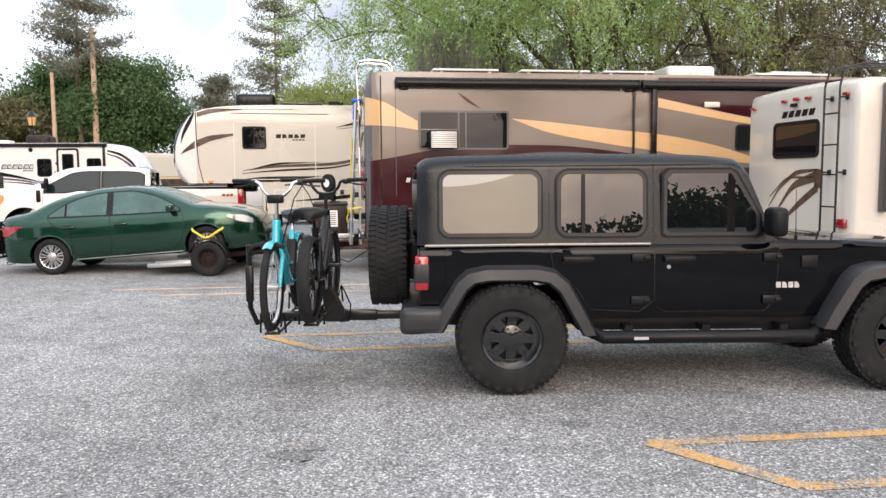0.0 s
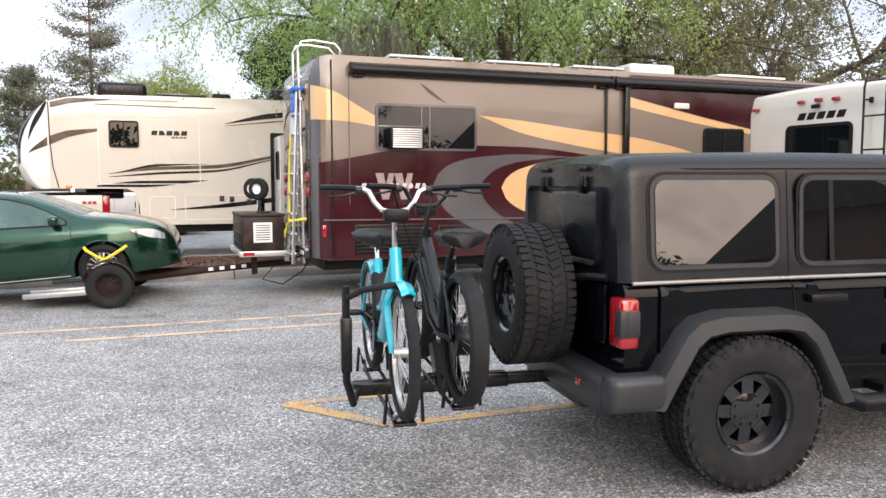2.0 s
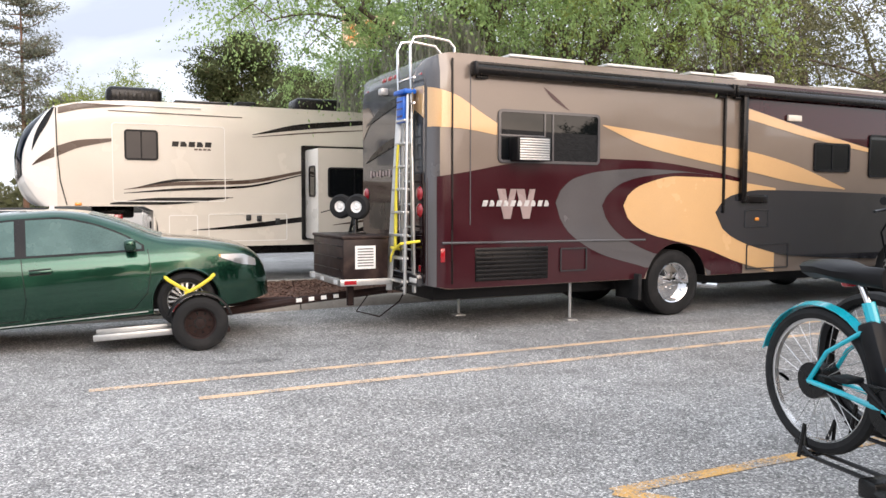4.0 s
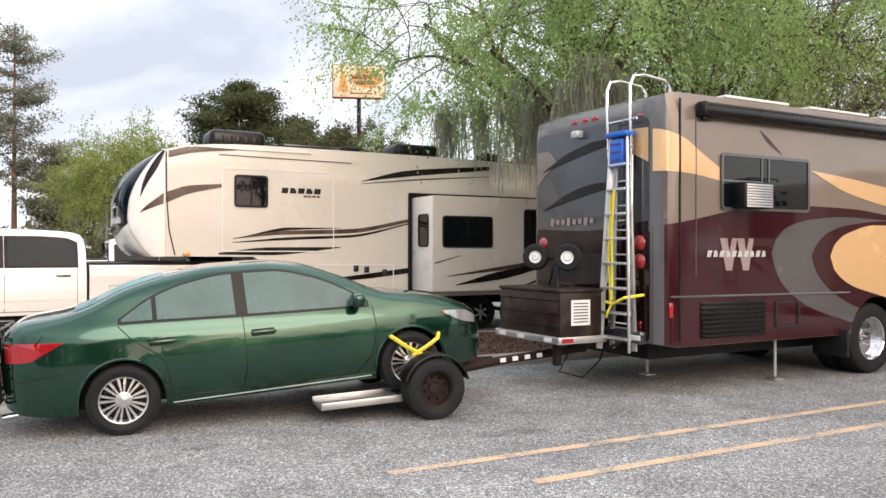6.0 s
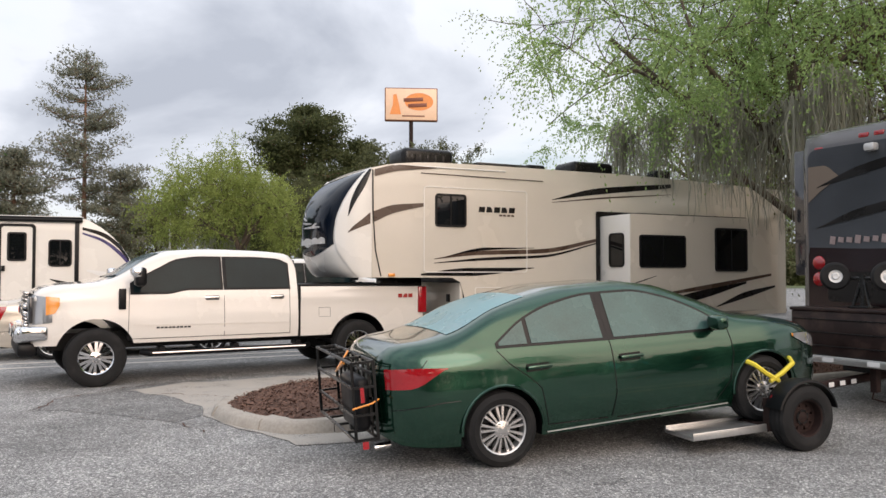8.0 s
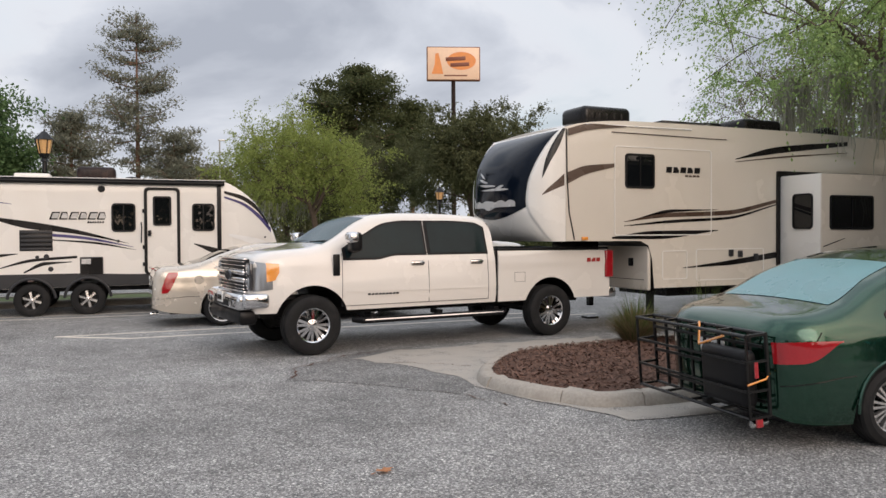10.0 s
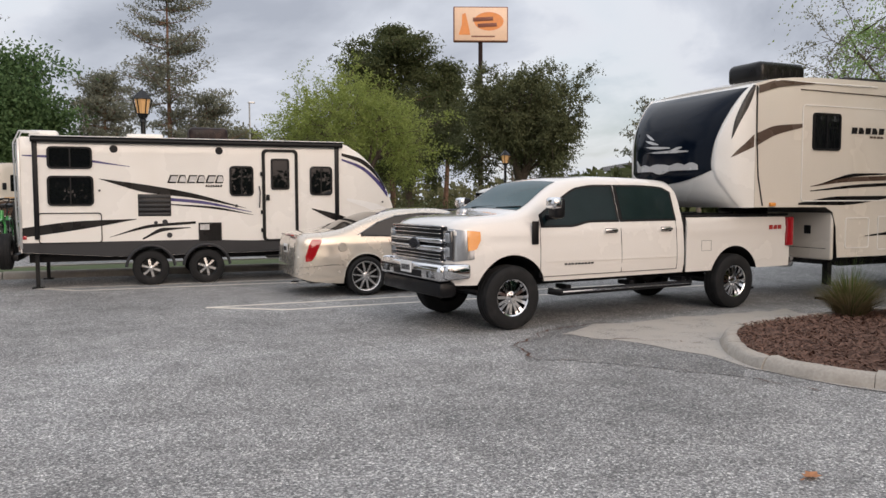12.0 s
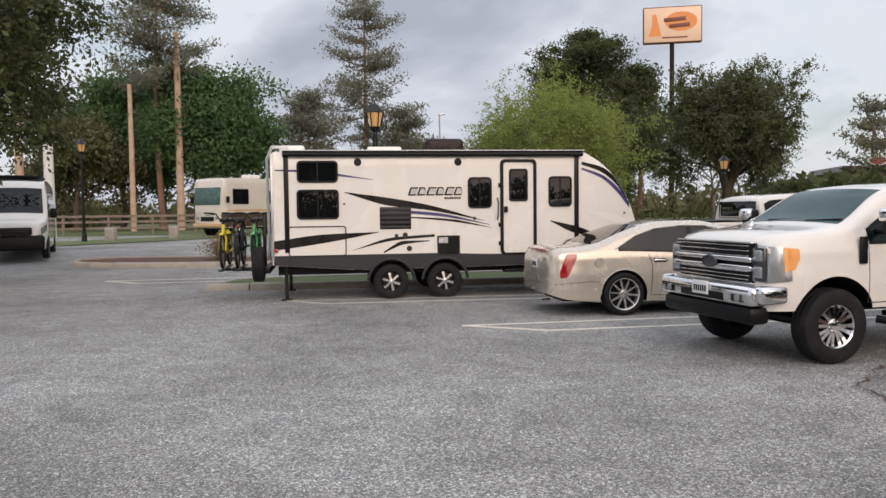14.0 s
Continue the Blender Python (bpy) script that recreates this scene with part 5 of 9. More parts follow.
# ---- pickups: x forward from the front axle ----
def pickup(m, label, detail=True, mark=decal_red):
    car = thing("pickup_truck", m, label, "pickup truck")
    wb, r = 4.06, 0.415
    arches = [(0, r + 0.02, 0.53), (-wb, r + 0.02, 0.52)]
    zhi = curve([(-3.0, 1.74), (-2.97, 1.86), (-2.85, 1.925), (-2.4, 1.96), (-1.7, 1.975), (-1.1, 1.945), (-0.85, 1.88), (-0.2, 1.52), (0.0, 1.47), (0.5, 1.425), (0.72, 1.37), (0.80, 1.26), (0.83, 1.0)])
    width = curve([(-3.0, 0.985), (-0.4, 1.0), (0.3, 0.99), (0.6, 0.95), (0.76, 0.87), (0.83, 0.78)])
    belt = curve([(-3.0, 1.38), (-0.6, 1.36), (0.83, 1.35)])
    half = car_half(width, belt, 0.33, 0.8, 0.08, zhi)
    cab = Shell(arched(line([(-3.0, 0.60), (0.83, 0.60)]), arches), zhi, half)
    xs = stations(-3.0, 0.83, arches, 0.08, [-2.98, -2.94, 0.81, 0.78])
    part("cab", cab.skin(B(), xs, 16, 8, 0.03), white_paint, car, sharp=50)
    bhalf = lambda x, z: 0.99 - 0.025 * max(0, (0.8 - z) / 0.3) ** 2 + 0.012 * math.exp(-(((z - 1.2) / 0.06) ** 2)) - 0.03 * max(0, 1 - (1.40 - z) / 0.04) ** 2
    bed = Shell(arched(line([(-5.30, 0.60), (-3.04, 0.60)]), arches), line([(-5.30, 1.38), (-3.04, 1.40)]), bhalf)
    bxs = stations(-5.30, -3.04, arches, 0.08, [-5.28])
    part("bed_side", bed.skin(B(), bxs, 12, 6, 0.0), white_paint, car, sharp=50)
    bm = B()
    box(bm, (-4.17, 0, 1.41), (2.2, 1.8, 0.02))
    for s in (1, -1):
        box(bm, (-4.17, s * 0.94, 1.415), (2.24, 0.07, 0.035), 0.01)
    part("bed_liner", bm, black_plastic, car)
    bm = cab.floor(B(), xs)
    bed.floor(bm, bxs)
    box(bm, (-2.2, 0, 0.62), (5.6, 0.95, 0.24))
    for x in (0, -wb):
        rod(bm, (x, -0.8, r), (x, 0.8, r), 0.07)
    part("chassis", bm, black_plastic, car)
    tops = curve([(-2.88, 1.74), (-2.7, 1.815), (-2.2, 1.84), (-1.5, 1.84), (-1.15, 1.80), (-0.85, 1.66), (-0.5, 1.47), (-0.42, 1.42)])
    sill = lambda x: (1.385 if x < -1.25 else 1.385 - 0.055 * min(1, (x + 1.25) / 0.25))
    for a, b in ((-2.84, -1.86), (-1.76, -0.5)):
        for s in (1, -1):
            part("window_frame", cab.patch(B(), a - 0.04, b + 0.05, lambda x: sill(x) - 0.03, lambda x: max(tops(x) + 0.03, sill(x)), s, 0.003, 16, 3), black_plastic, car)
            part("window_pane", cab.patch(B(), a, b, sill, lambda x: max(tops(x), sill(x) + 0.003), s, 0.009, 16, 3), truck_glass, car)
    part("windscreen", top_patch(cab, B(), -0.9, -0.2, 0.93, 0.006, 0.03), screen_glass, car)
    bm = B()
    box(bm, (-2.995, 0, 1.65), (0.02, 1.4, 0.36), 0.04)
    part("rear_window", bm, dark_glass, car)
    for s in (1, -1):
        for way in ([(-2.86, 1.36), (-2.86, 0.66)], [(-1.81, 1.80), (-1.81, 0.66)], [(-0.44, 1.40), (-0.42, 0.66)], [(-2.86, 0.66), (-0.42, 0.66)]):
            part("shut_line", cab.seam(B(), way, s, 0.005), grey_plastic, car)
        part("fuel_flap", bed.seam(B(), [(-3.35, 1.05), (-3.35, 0.9), (-3.55, 0.9), (-3.55, 1.05), (-3.35, 1.05)], s, 0.003), grey_plastic, car)
    part("cab_gap", box(B(), (-3.02, 0, 1.0), (0.035, 1.94, 0.8)), decal_black, car)
    handles(car, cab, [(-2.65, 1.24), (-1.62, 1.24)], chrome, size=(0.22, 0.035, 0.045))
    for s in (1, -1):
        part("door_crease", cab.seam(B(), [(-2.85, 0.84), (-0.5, 0.86)], s, 0.011), white_paint, car)
    # front
    bm = B()
    for z in (1.30, 1.245, 1.19, 1.02, 0.975, 0.93):
        box(bm, (0.855, 0, z), (0.05, 1.30, 0.013), 0.004)
    for z in (1.15, 1.055):
        box(bm, (0.875, 0, z), (0.07, 1.44, 0.058), 0.02, None, 3)
    box(bm, (0.86, 0, 1.335), (0.06, 1.44, 0.02), 0.008)
    box(bm, (0.86, 0, 0.895), (0.06, 1.44, 0.02), 0.008)
    grille = part("grille", bm, chrome, car, "chrome barred grille")
    part("grille_back", box(B(), (0.82, 0, 1.11), (0.04, 1.44, 0.46), 0.02), black_plastic, grille)
    bm = B()
    lathe(bm, [(0, 0.012), (0.09, 0.012), (0.10, 0.0), (0.1, -0.01)], 28, pose(0.915, 0, 1.10, 0, 0, -90) @ Matrix.Diagonal((1.5, 1, 0.75, 1)))
    part("badge", bm, rv_dark, grille, "oval badge")
    for s in (1, -1):
        part("head_light", cab.patch(B(), 0.56, 0.80, line([(0.56, 0.93), (0.80, 0.90)]), line([(0.56, 1.27), (0.80, 1.31)]), s, 0.012, 8, 4), clear_lens, car)
        part("corner_lamp", cab.patch(B(), 0.47, 0.64, line([(0.47, 1.16), (0.53, 1.05), (0.64, 1.03)]), line([(0.47, 1.27), (0.64, 1.29)]), s, 0.018, 6, 4), amber_lens, car)
        bezel = part("head_light_front", box(B(), (0.825, s * 0.78, 1.10), (0.05, 0.2, 0.38), 0.02), rv_dark, car)
        for z in (1.20, 1.02):
            part("lens", box(B(), (0.842, s * 0.78, z), (0.04, 0.15, 0.13), 0.025, None, 3), clear_lens, bezel)
        bm = B()
        box(bm, (-0.55, s * 1.17, 1.56), (0.16, 0.2, 0.27), 0.05, None, 3)
        box(bm, (-0.58, s * 1.02, 1.44), (0.07, 0.22, 0.06), 0.02)
        mir = part("wing_mirror", bm, black_plastic, car)
        part("mirror_cap", box(B(), (-0.50, s * 1.18, 1.62), (0.16, 0.2, 0.16), 0.05, None, 3), chrome, mir)
        part("fender_vent", box(B(), (-0.34, s * 1.0, 1.24), (0.10, 0.03, 0.3), 0.012), black_plastic, car)
        bm = B()
        tube(bm, [(-0.62, s * 0.9, 0.46), (-0.72, s * 1.0, 0.44), (-3.1, s * 1.0, 0.44), (-3.2, s * 0.9, 0.46)], 0.045, 10)
        for x in (-0.9, -2.0, -3.0):
            box(bm, (x, s * 0.86, 0.5), (0.08, 0.24, 0.06))
        st = part("running_board", bm, black_plastic, car)
        part("board_trim", tube(B(), [(-0.75, s * 1.042, 0.45), (-3.1, s * 1.042, 0.45)], 0.014, 6), chrome, st)
        part("tail_light", box(B(), (-5.275, s * 0.985, 1.15), (0.16, 0.10, 0.46), 0.02), red_lens, car)
        wordmark(car, -5.08, 1.19, 0.3, 0.065, s * (bhalf(-5, 1.2) + 0.003), mark, 3, 0.0, thick=-s * 0.004)
        for x, key in ((0, 0), (-wb, 1)):
            wheel(car, "pickup", x, s * 0.875, r, s, 11)
        bm = B()
        wordmark(car, -1.3, 0.80, 0.5, 0.025, s * (half(-1, 0.8) + 0.003), grey_plastic, 9, 0.0, "badge", -s * 0.004)
    bm = B()
    box(bm, (0.90, 0, 0.76), (0.24, 1.78, 0.22), 0.06, None, 3)
    box(bm, (0.78, 0.9, 0.78), (0.36, 0.16, 0.2), 0.05, None, 3)
    box(bm, (0.78, -0.9, 0.78), (0.36, 0.16, 0.2), 0.05, None, 3)
    bump = part("front_bumper", bm, chrome, car, "chrome front bumper")
    bm = B()
    box(bm, (1.0, 0, 0.73), (0.05, 0.85, 0.1), 0.02)
    for s in (1, -1):
        box(bm, (0.985, s * 0.66, 0.74), (0.07, 0.26, 0.11), 0.02)
    box(bm, (0.86, 0, 0.55), (0.26, 1.7, 0.2), 0.06)
    part("bumper_insert", bm, black_plastic, bump)
    for s in (1, -1):
        bm = B()
        rod(bm, (1.0, s * 0.66, 0.74), (1.03, s * 0.66, 0.74), 0.042, n=16)
        part("fog_light", bm, clear_lens, bump)
    plate(car, 1.035, 0.80, 1)
    bm = B()
    box(bm, (-5.42, 0, 0.66), (0.2, 1.86, 0.2), 0.05)
    part("rear_bumper", bm, chrome, car)
    bm = B()
    for s in (0.25, -0.4):
        rod(bm, (-0.22, s, 1.56), (-0.28, s + 0.5, 1.58), 0.01, n=6)
    part("wiper", bm, black_plastic, car)
    return car, cab


truck, truck_skin = pickup(pose(-10.72, 20.56, 0, 0, 0, 192.4), "white crew-cab pickup with chrome grille hitched to a trailer")
truck_far, _ = pickup(pose(-4.7, 28.8, 0, 0, 0, 8.0), "white pickup parked beyond the trailers", mark=decal_black)


# ---- recreational vehicles ----
def rv_window(parent, x0, z0, x1, z1, y, side=-1, bars=(0.5,), r=0.06, frame_mat=black_plastic, glass=dark_glass):
    """A framed dark window on the wall at y, which faces side."""
    o, i = rrect(x0, z0, x1, z1, r), rrect(x0 + 0.035, z0 + 0.035, x1 - 0.035, z1 - 0.035, max(r - 0.03, 0.01))
    bm = ring(B(), o, i, y, y + side * 0.022)
    for b in bars:
        xm = x0 + (x1 - x0) * b
        box(bm, (xm, y + side * 0.011, (z0 + z1) / 2), (0.025, 0.018, z1 - z0 - 0.05))
    win = part("window", bm, frame_mat, parent)
    part("pane", slab(B(), i, y + side * 0.004, y + side * 0.010), glass, win, smooth=False)
    return win


def hatch(parent, x0, z0, x1, z1, y, mat=None, r=0.05, name="hatch", side=-1, seal=grey_plastic):
    """A flush luggage hatch with its seal."""
    o, i = rrect(x0, z0, x1, z1, r), rrect(x0 + 0.018, z0 + 0.018, x1 - 0.018, z1 - 0.018, max(r - 0.015, 0.01))
    h = part(name, ring(B(), o, i, y, y + side * 0.009), seal, parent)
    if mat:
        part("hatch_door", slab(B(), i, y, y + side * 0.006), mat, h)
    return h


def louvre(parent, x0, z0, x1, z1, y, n=7, mat=black_plastic):
    bm = box(B(), ((x0 + x1) / 2, y - 0.003, (z0 + z1) / 2), (x1 - x0, 0.014, z1 - z0), 0.004)
    v = part("vent", bm, decal_black, parent)
    for k in range(n):
        z = z0 + (z1 - z0) * (k + 0.5) / n
        part("slat", box(B(), ((x0 + x1) / 2, y - 0.018, z), (x1 - x0 - 0.02, 0.02, (z1 - z0) / n * 0.55), 0.003), mat, v)
    return v


def roof_unit(parent, x, y, z, s, mat, name="roof_air_conditioner"):
    bm = box(B(), (x, y, z + s[2] / 2), s, min(s) * 0.3, None, 4)
    for k in range(5):
        box(bm, (x - s[0] * 0.3 + k * s[0] * 0.15, y - s[1] * 0.45, z + s[2] * 0.45), (s[0] * 0.08, s[1] * 0.12, s[2] * 0.4), 0.005)
    return part(name, bm, mat, parent, sharp=45)


def swoosh(parent, sh, x0, x1, bottom, top, mat, off=0.004, side=-1, name="painted_stripe", n=26):
    """A painted or vinyl stripe on the skin, between two curves."""
    lo, hi = curve(bottom), curve(top)
    return part(name, sh.patch(B(), x0, x1, lambda x: max(lo(x), sh.zlo(x) + 0.004), lambda x: max(hi(x), lo(x) + 0.001, sh.zlo(x) + 0.005), side, off, n, 2), mat, parent)


def straight_skin(zlo, zhi, width):
    return Shell(zlo, zhi, lambda x, z: width(x) - 0.05 * max(0.0, 1 - (zhi(x) - z) / 0.06) ** 2)


# -- the big motor coach --
coach = thing("motorhome", pose(-1.242, 14.618, 0, 0, 0, 7.8), "taupe, gold and maroon motor coach with swirling paint stripes", "motorhome")
C_ARCH = [(3.65, 0.475, 0.57), (8.6, 0.475, 0.57)]
c_hi = curve([(-0.24, 3.22), (-0.2, 3.36), (-0.1, 3.43), (0.1, 3.455), (10.2, 3.45), (10.5, 3.3), (10.7, 2.6)])
c_w = curve([(-0.24, 1.10), (-0.2, 1.18), (-0.12, 1.235), (0.05, 1.265), (10.2, 1.265), (10.5, 1.2), (10.7, 1.0)])
cs = straight_skin(arched(line([(-0.24, 0.60), (0.0, 0.56), (10.7, 0.56)]), C_ARCH), c_hi, c_w)
c_xs = stations(-0.24, 10.7, C_ARCH, 0.3, [-0.23, -0.2, -0.16, -0.12, -0.06, 0.0, 0.06, 10.2, 10.3, 10.4, 10.5, 10.6])
part("body", cs.skin(B(), [x for x in c_xs if x >= -0.121], 10, 6, 0.02), rv_tan, coach, sharp=45)
part("rear_cap", cs.skin(B(), [x for x in c_xs if x <= -0.119], 10, 6, 0.02), rv_grey, coach, sharp=60)
bm = cs.floor(B(), c_xs)
box(bm, (5, 0, 0.52), (10, 1.6, 0.3))
part("chassis", bm, black_plastic, coach)
swoosh(coach, cs, -0.235, 4.95, [(-0.24, 0.5), (5, 0.5)], [(-0.24, 1.93), (0.2, 2.0), (1.0, 2.14), (2.0, 2.22), (3.0, 2.21), (4.2, 2.10), (4.95, 1.98)], rv_maroon, 0.004, n=60)
swoosh(coach, cs, 1.55, 4.3, [(1.55, 1.62), (1.62, 1.42), (1.8, 1.2), (2.3, 0.93), (3.0, 0.74), (3.4, 0.62), (4.3, 0.5)], [(1.55, 1.63), (1.62, 1.78), (1.85, 1.95), (2.3, 2.05), (3.0, 2.095), (3.6, 2.08), (4.3, 2.03)], rv_grey, 0.008, n=40)
swoosh(coach, cs, 2.30, 4.9, [(2.30, 1.58), (2.38, 1.4), (2.7, 1.13), (3.2, 0.92), (3.9, 0.72), (4.9, 0.5)], [(2.30, 1.59), (2.38, 1.72), (2.65, 1.9), (3.1, 2.0), (3.8, 2.055), (4.9, 1.95)], rv_maroon, 0.012, n=40)
swoosh(coach, cs, 2.66, 5.6, [(2.66, 1.58), (2.75, 1.4), (3.1, 1.2), (3.6, 1.08), (4.2, 0.95), (4.8, 0.75), (5.6, 0.55)], [(2.66, 1.59), (2.75, 1.74), (3.0, 1.88), (3.6, 2.0), (4.3, 1.99), (4.9, 1.93), (5.6, 1.85)], rv_gold, 0.016, n=40)
swoosh(coach, cs, 4.36, 10.2, [(4.36, 1.48), (4.45, 1.3), (4.7, 1.12), (5.2, 0.95), (6.0, 0.8), (10.2, 0.6)], [(4.36, 1.49), (4.45, 1.62), (4.7, 1.74), (5.3, 1.82), (7, 1.8), (10.2, 1.7)], rv_dark, 0.020, n=40)
swoosh(coach, cs, -0.235, 0.66, [(-0.24, 2.55), (0.2, 2.53), (0.66, 2.47)], [(-0.24, 3.03), (0.1, 2.93), (0.4, 2.76), (0.66, 2.62)], rv_gold, 0.006, n=24)
swoosh(coach, cs, 2.3, 7.2, [(2.3, 2.66), (3.0, 2.42), (4.0, 2.24), (5.0, 2.10), (6.0, 1.95), (7.2, 1.84)], [(2.3, 2.67), (3.0, 2.61), (4.0, 2.50), (5.0, 2.40), (6.0, 2.22), (7.2, 1.86)], rv_gold, 0.006, n=36)
swoosh(coach, cs, 4.95, 10.2, [(4.95, 3.05), (6.5, 2.75), (8.0, 2.5), (10.2, 2.2)], [(4.95, 3.4), (10.2, 3.4)], rv_maroon, 0.004, n=30)
swoosh(coach, cs, 4.95, 8.6, [(4.95, 2.88), (6.5, 2.62), (8.6, 2.36)], [(4.95, 3.04), (6.5, 2.74), (8.6, 2.38)], rv_gold, 0.007, n=30)
swoosh(coach, cs, 1.35, 1.75, [(1.35, 3.10), (1.5, 2.96), (1.75, 2.83)], [(1.35, 3.11), (1.5, 3.02), (1.75, 2.835)], rv_maroon, 0.006, n=12)
part("belt_moulding", tube(B(), [(-0.1, -1.262, 1.13), (0.05, -1.28, 1.13), (3.05, -1.28, 1.11)], 0.014, 6), rv_grey, coach)
YC = -1.265
rv_window(coach, 0.67, 2.13, 2.24, 2.80, YC - 0.006, bars=(0.44, 0.52), frame_mat=rv_grey)
part("window_bar", box(B(), (1.02, YC - 0.02, 2.47), (0.66, 0.02, 0.03), 0.004), rv_grey, coach)
bm = box(B(), (1.08, YC - 0.11, 2.30), (0.50, 0.22, 0.30), 0.02)
ac = part("window_air_conditioner", bm, black_plastic, coach)
bm = B()
for k in range(9):
    box(bm, (1.08, YC - 0.225, 2.17 + k * 0.031), (0.44, 0.012, 0.024), 0.003)
part("cooling_grille", bm, aluminium, ac)
rv_window(coach, 6.43, 2.12, 7.28, 2.58, YC - 0.008)
rv_window(coach, 7.75, 2.05, 8.9, 2.75, YC - 0.008)
louvre(coach, 0.35, 0.64, 1.43, 1.06, YC - 0.008, 8)
for x0, x1, z0, z1 in ((1.62, 2.05, 0.72, 1.03), (4.95, 5.45, 1.25, 1.52), (5.0, 5.9, 0.62, 1.0)):
    hatch(coach, x0, z0, x1, z1, YC - 0.02, r=0.02)
part("seam_strip", box(B(), (0.03, YC - 0.003, 2.0), (0.022, 0.016, 2.75)), decal_black, coach)
part("seam_strip", box(B(), (0.28, YC - 0.003, 2.3), (0.012, 0.012, 1.9)), rv_grey, coach)
for x0, x1 in ((0.29, 4.55), (4.62, 9.7)):
    bm = tube(B(), [(x0, YC - 0.09, 3.25), (x1, YC - 0.09, 3.25)], 0.065, 14)
    box(bm, ((x0 + x1) / 2, YC - 0.05, 3.32), (x1 - x0, 0.13, 0.05), 0.015)
    for x in (x0, x1):
        box(bm, (x, YC - 0.08, 3.26), (0.05, 0.17, 0.17), 0.03)
        box(bm, (x + (0.13 if x == x0 else -0.13), YC - 0.03, 3.17), (0.16, 0.06, 0.045), 0.01)
    part("awning", bm, decal_black, coach, "rolled black awning")
part("awning_arm", box(B(), (4.86, YC - 0.06, 2.45), (0.10, 0.08, 1.6), 0.02), decal_black, coach)
part("awning_arm", box(B(), (4.50, YC - 0.03, 2.35), (0.035, 0.04, 1.75), 0.01), decal_black, coach)
part("porch_light", box(B(), (5.95, YC - 0.03, 2.93), (0.3, 0.05, 0.1), 0.02), rv_cream, coach)
part("step_rail", box(B(), (5.15, YC - 0.04, 1.68), (0.5, 0.03, 0.12), 0.02), decal_black, coach)
part("side_marker", box(B(), (5.2, YC - 0.03, 1.38), (0.08, 0.02, 0.05), 0.01), amber_lens, coach)
# the great letter mark as a plain zigzag, with blocks for the script over it
bm = B()
for k in range(2):
    x = 0.66 + k * 0.285
    slab(bm, [(x, 1.80), (x + 0.12, 1.80), (x + 0.20, 1.42), (x + 0.10, 1.42)], YC - 0.009, YC - 0.013)
    slab(bm, [(x + 0.10, 1.42), (x + 0.20, 1.42), (x + 0.285, 1.80), (x + 0.20, 1.80)], YC - 0.009, YC - 0.0125)
part("brand_mark", bm, decal_rose, coach, smooth=False)
wordmark(coach, 0.44, 1.58, 1.02, 0.075, YC - 0.014, decal_silver, 10, 0.3, gap=0.35)
# rear wall
XR = -0.245


def rear_plate(y0, z0, y1, z1, mat, name, off=0.0, r=0.05, parent=None):
    bm = slab(B(), rrect(y0, z0, y1, z1, r), -0.004 - off, 0.03)
    return part(name, turned(Matrix(((0, 1, 0, XR), (1, 0, 0, 0), (0, 0, 1, 0), (0, 0, 0, 1))), bm), mat, parent or coach)


rear_plate(-1.07, 1.50, 1.08, 3.2, rv_slate, "rear_panel", 0, 0.12)
rear_plate(-1.08, 0.62, 1.08, 1.90, shaded_maroon, "rear_lower_panel", 0.004, 0.06)
rear_plate(-0.55, 1.25, 0.80, 1.62, decal_black, "engine_grille", 0.010, 0.06)


def rear_stripe(bottom, top, y0, y1, mat, off):
    lo, hi = curve(bottom), curve(top)
    bm = ribbon(B(), hi, lo, y0, y1, -0.004 - off, -0.001 - off, 20)
    part("painted_stripe", turned(Matrix(((0, 1, 0, XR), (1, 0, 0, 0), (0, 0, 1, 0), (0, 0, 0, 1))), bm), mat, coach, smooth=False)


rear_stripe([(-1.06, 1.86), (0.2, 1.78), (1.06, 1.86)], [(-1.06, 1.99), (0.0, 1.90), (1.06, 1.94)], -1.06, 1.06, shaded_maroon, 0.008)
rear_stripe([(0.62, 2.80), (0.85, 2.68), (1.07, 2.52)], [(0.62, 2.82), (0.85, 2.98), (1.07, 2.98)], 0.62, 1.07, rv_tan, 0.008)
rear_stripe([(-1.07, 2.66), (-0.85, 2.76), (-0.6, 2.86), (-0.4, 2.92)], [(-1.07, 3.05), (-0.85, 3.06), (-0.6, 3.0), (-0.4, 2.93)], -1.07, -0.4, rv_gold, 0.010)
for drop, size in ((0.0, 1.0), (-0.52, 0.9)):
    rear_stripe([(-0.7, 2.96 + drop), (-0.2, 2.90 + drop), (0.3, 2.82 + drop), (0.95, 2.70 + drop)], [(-0.7, 2.99 + drop), (-0.2, 3.0 * size + 3.0 * (1 - size) + drop), (0.3, 2.93 + drop), (0.95, 2.705 + drop)], -0.7, 0.95, decal_black, 0.012)
for k in range(8):
    part("brand_mark", box(B(), (XR - 0.016, 0.72 - k * 0.115, 2.02 + 0.004 * (k % 2)), (0.006, 0.075, 0.10 if k % 3 == 0 else 0.065), 0, Matrix.Rotation(0.15, 4, "X")), decal_rose, coach, smooth=False)
for y in (-0.92, -0.1, 0.1, 0.3, 0.92):
    part("clearance_light", box(B(), (XR + 0.03, y, 3.29 if abs(y) < 0.5 else 3.2), (0.06, 0.13, 0.06), 0.015), red_lens, coach)
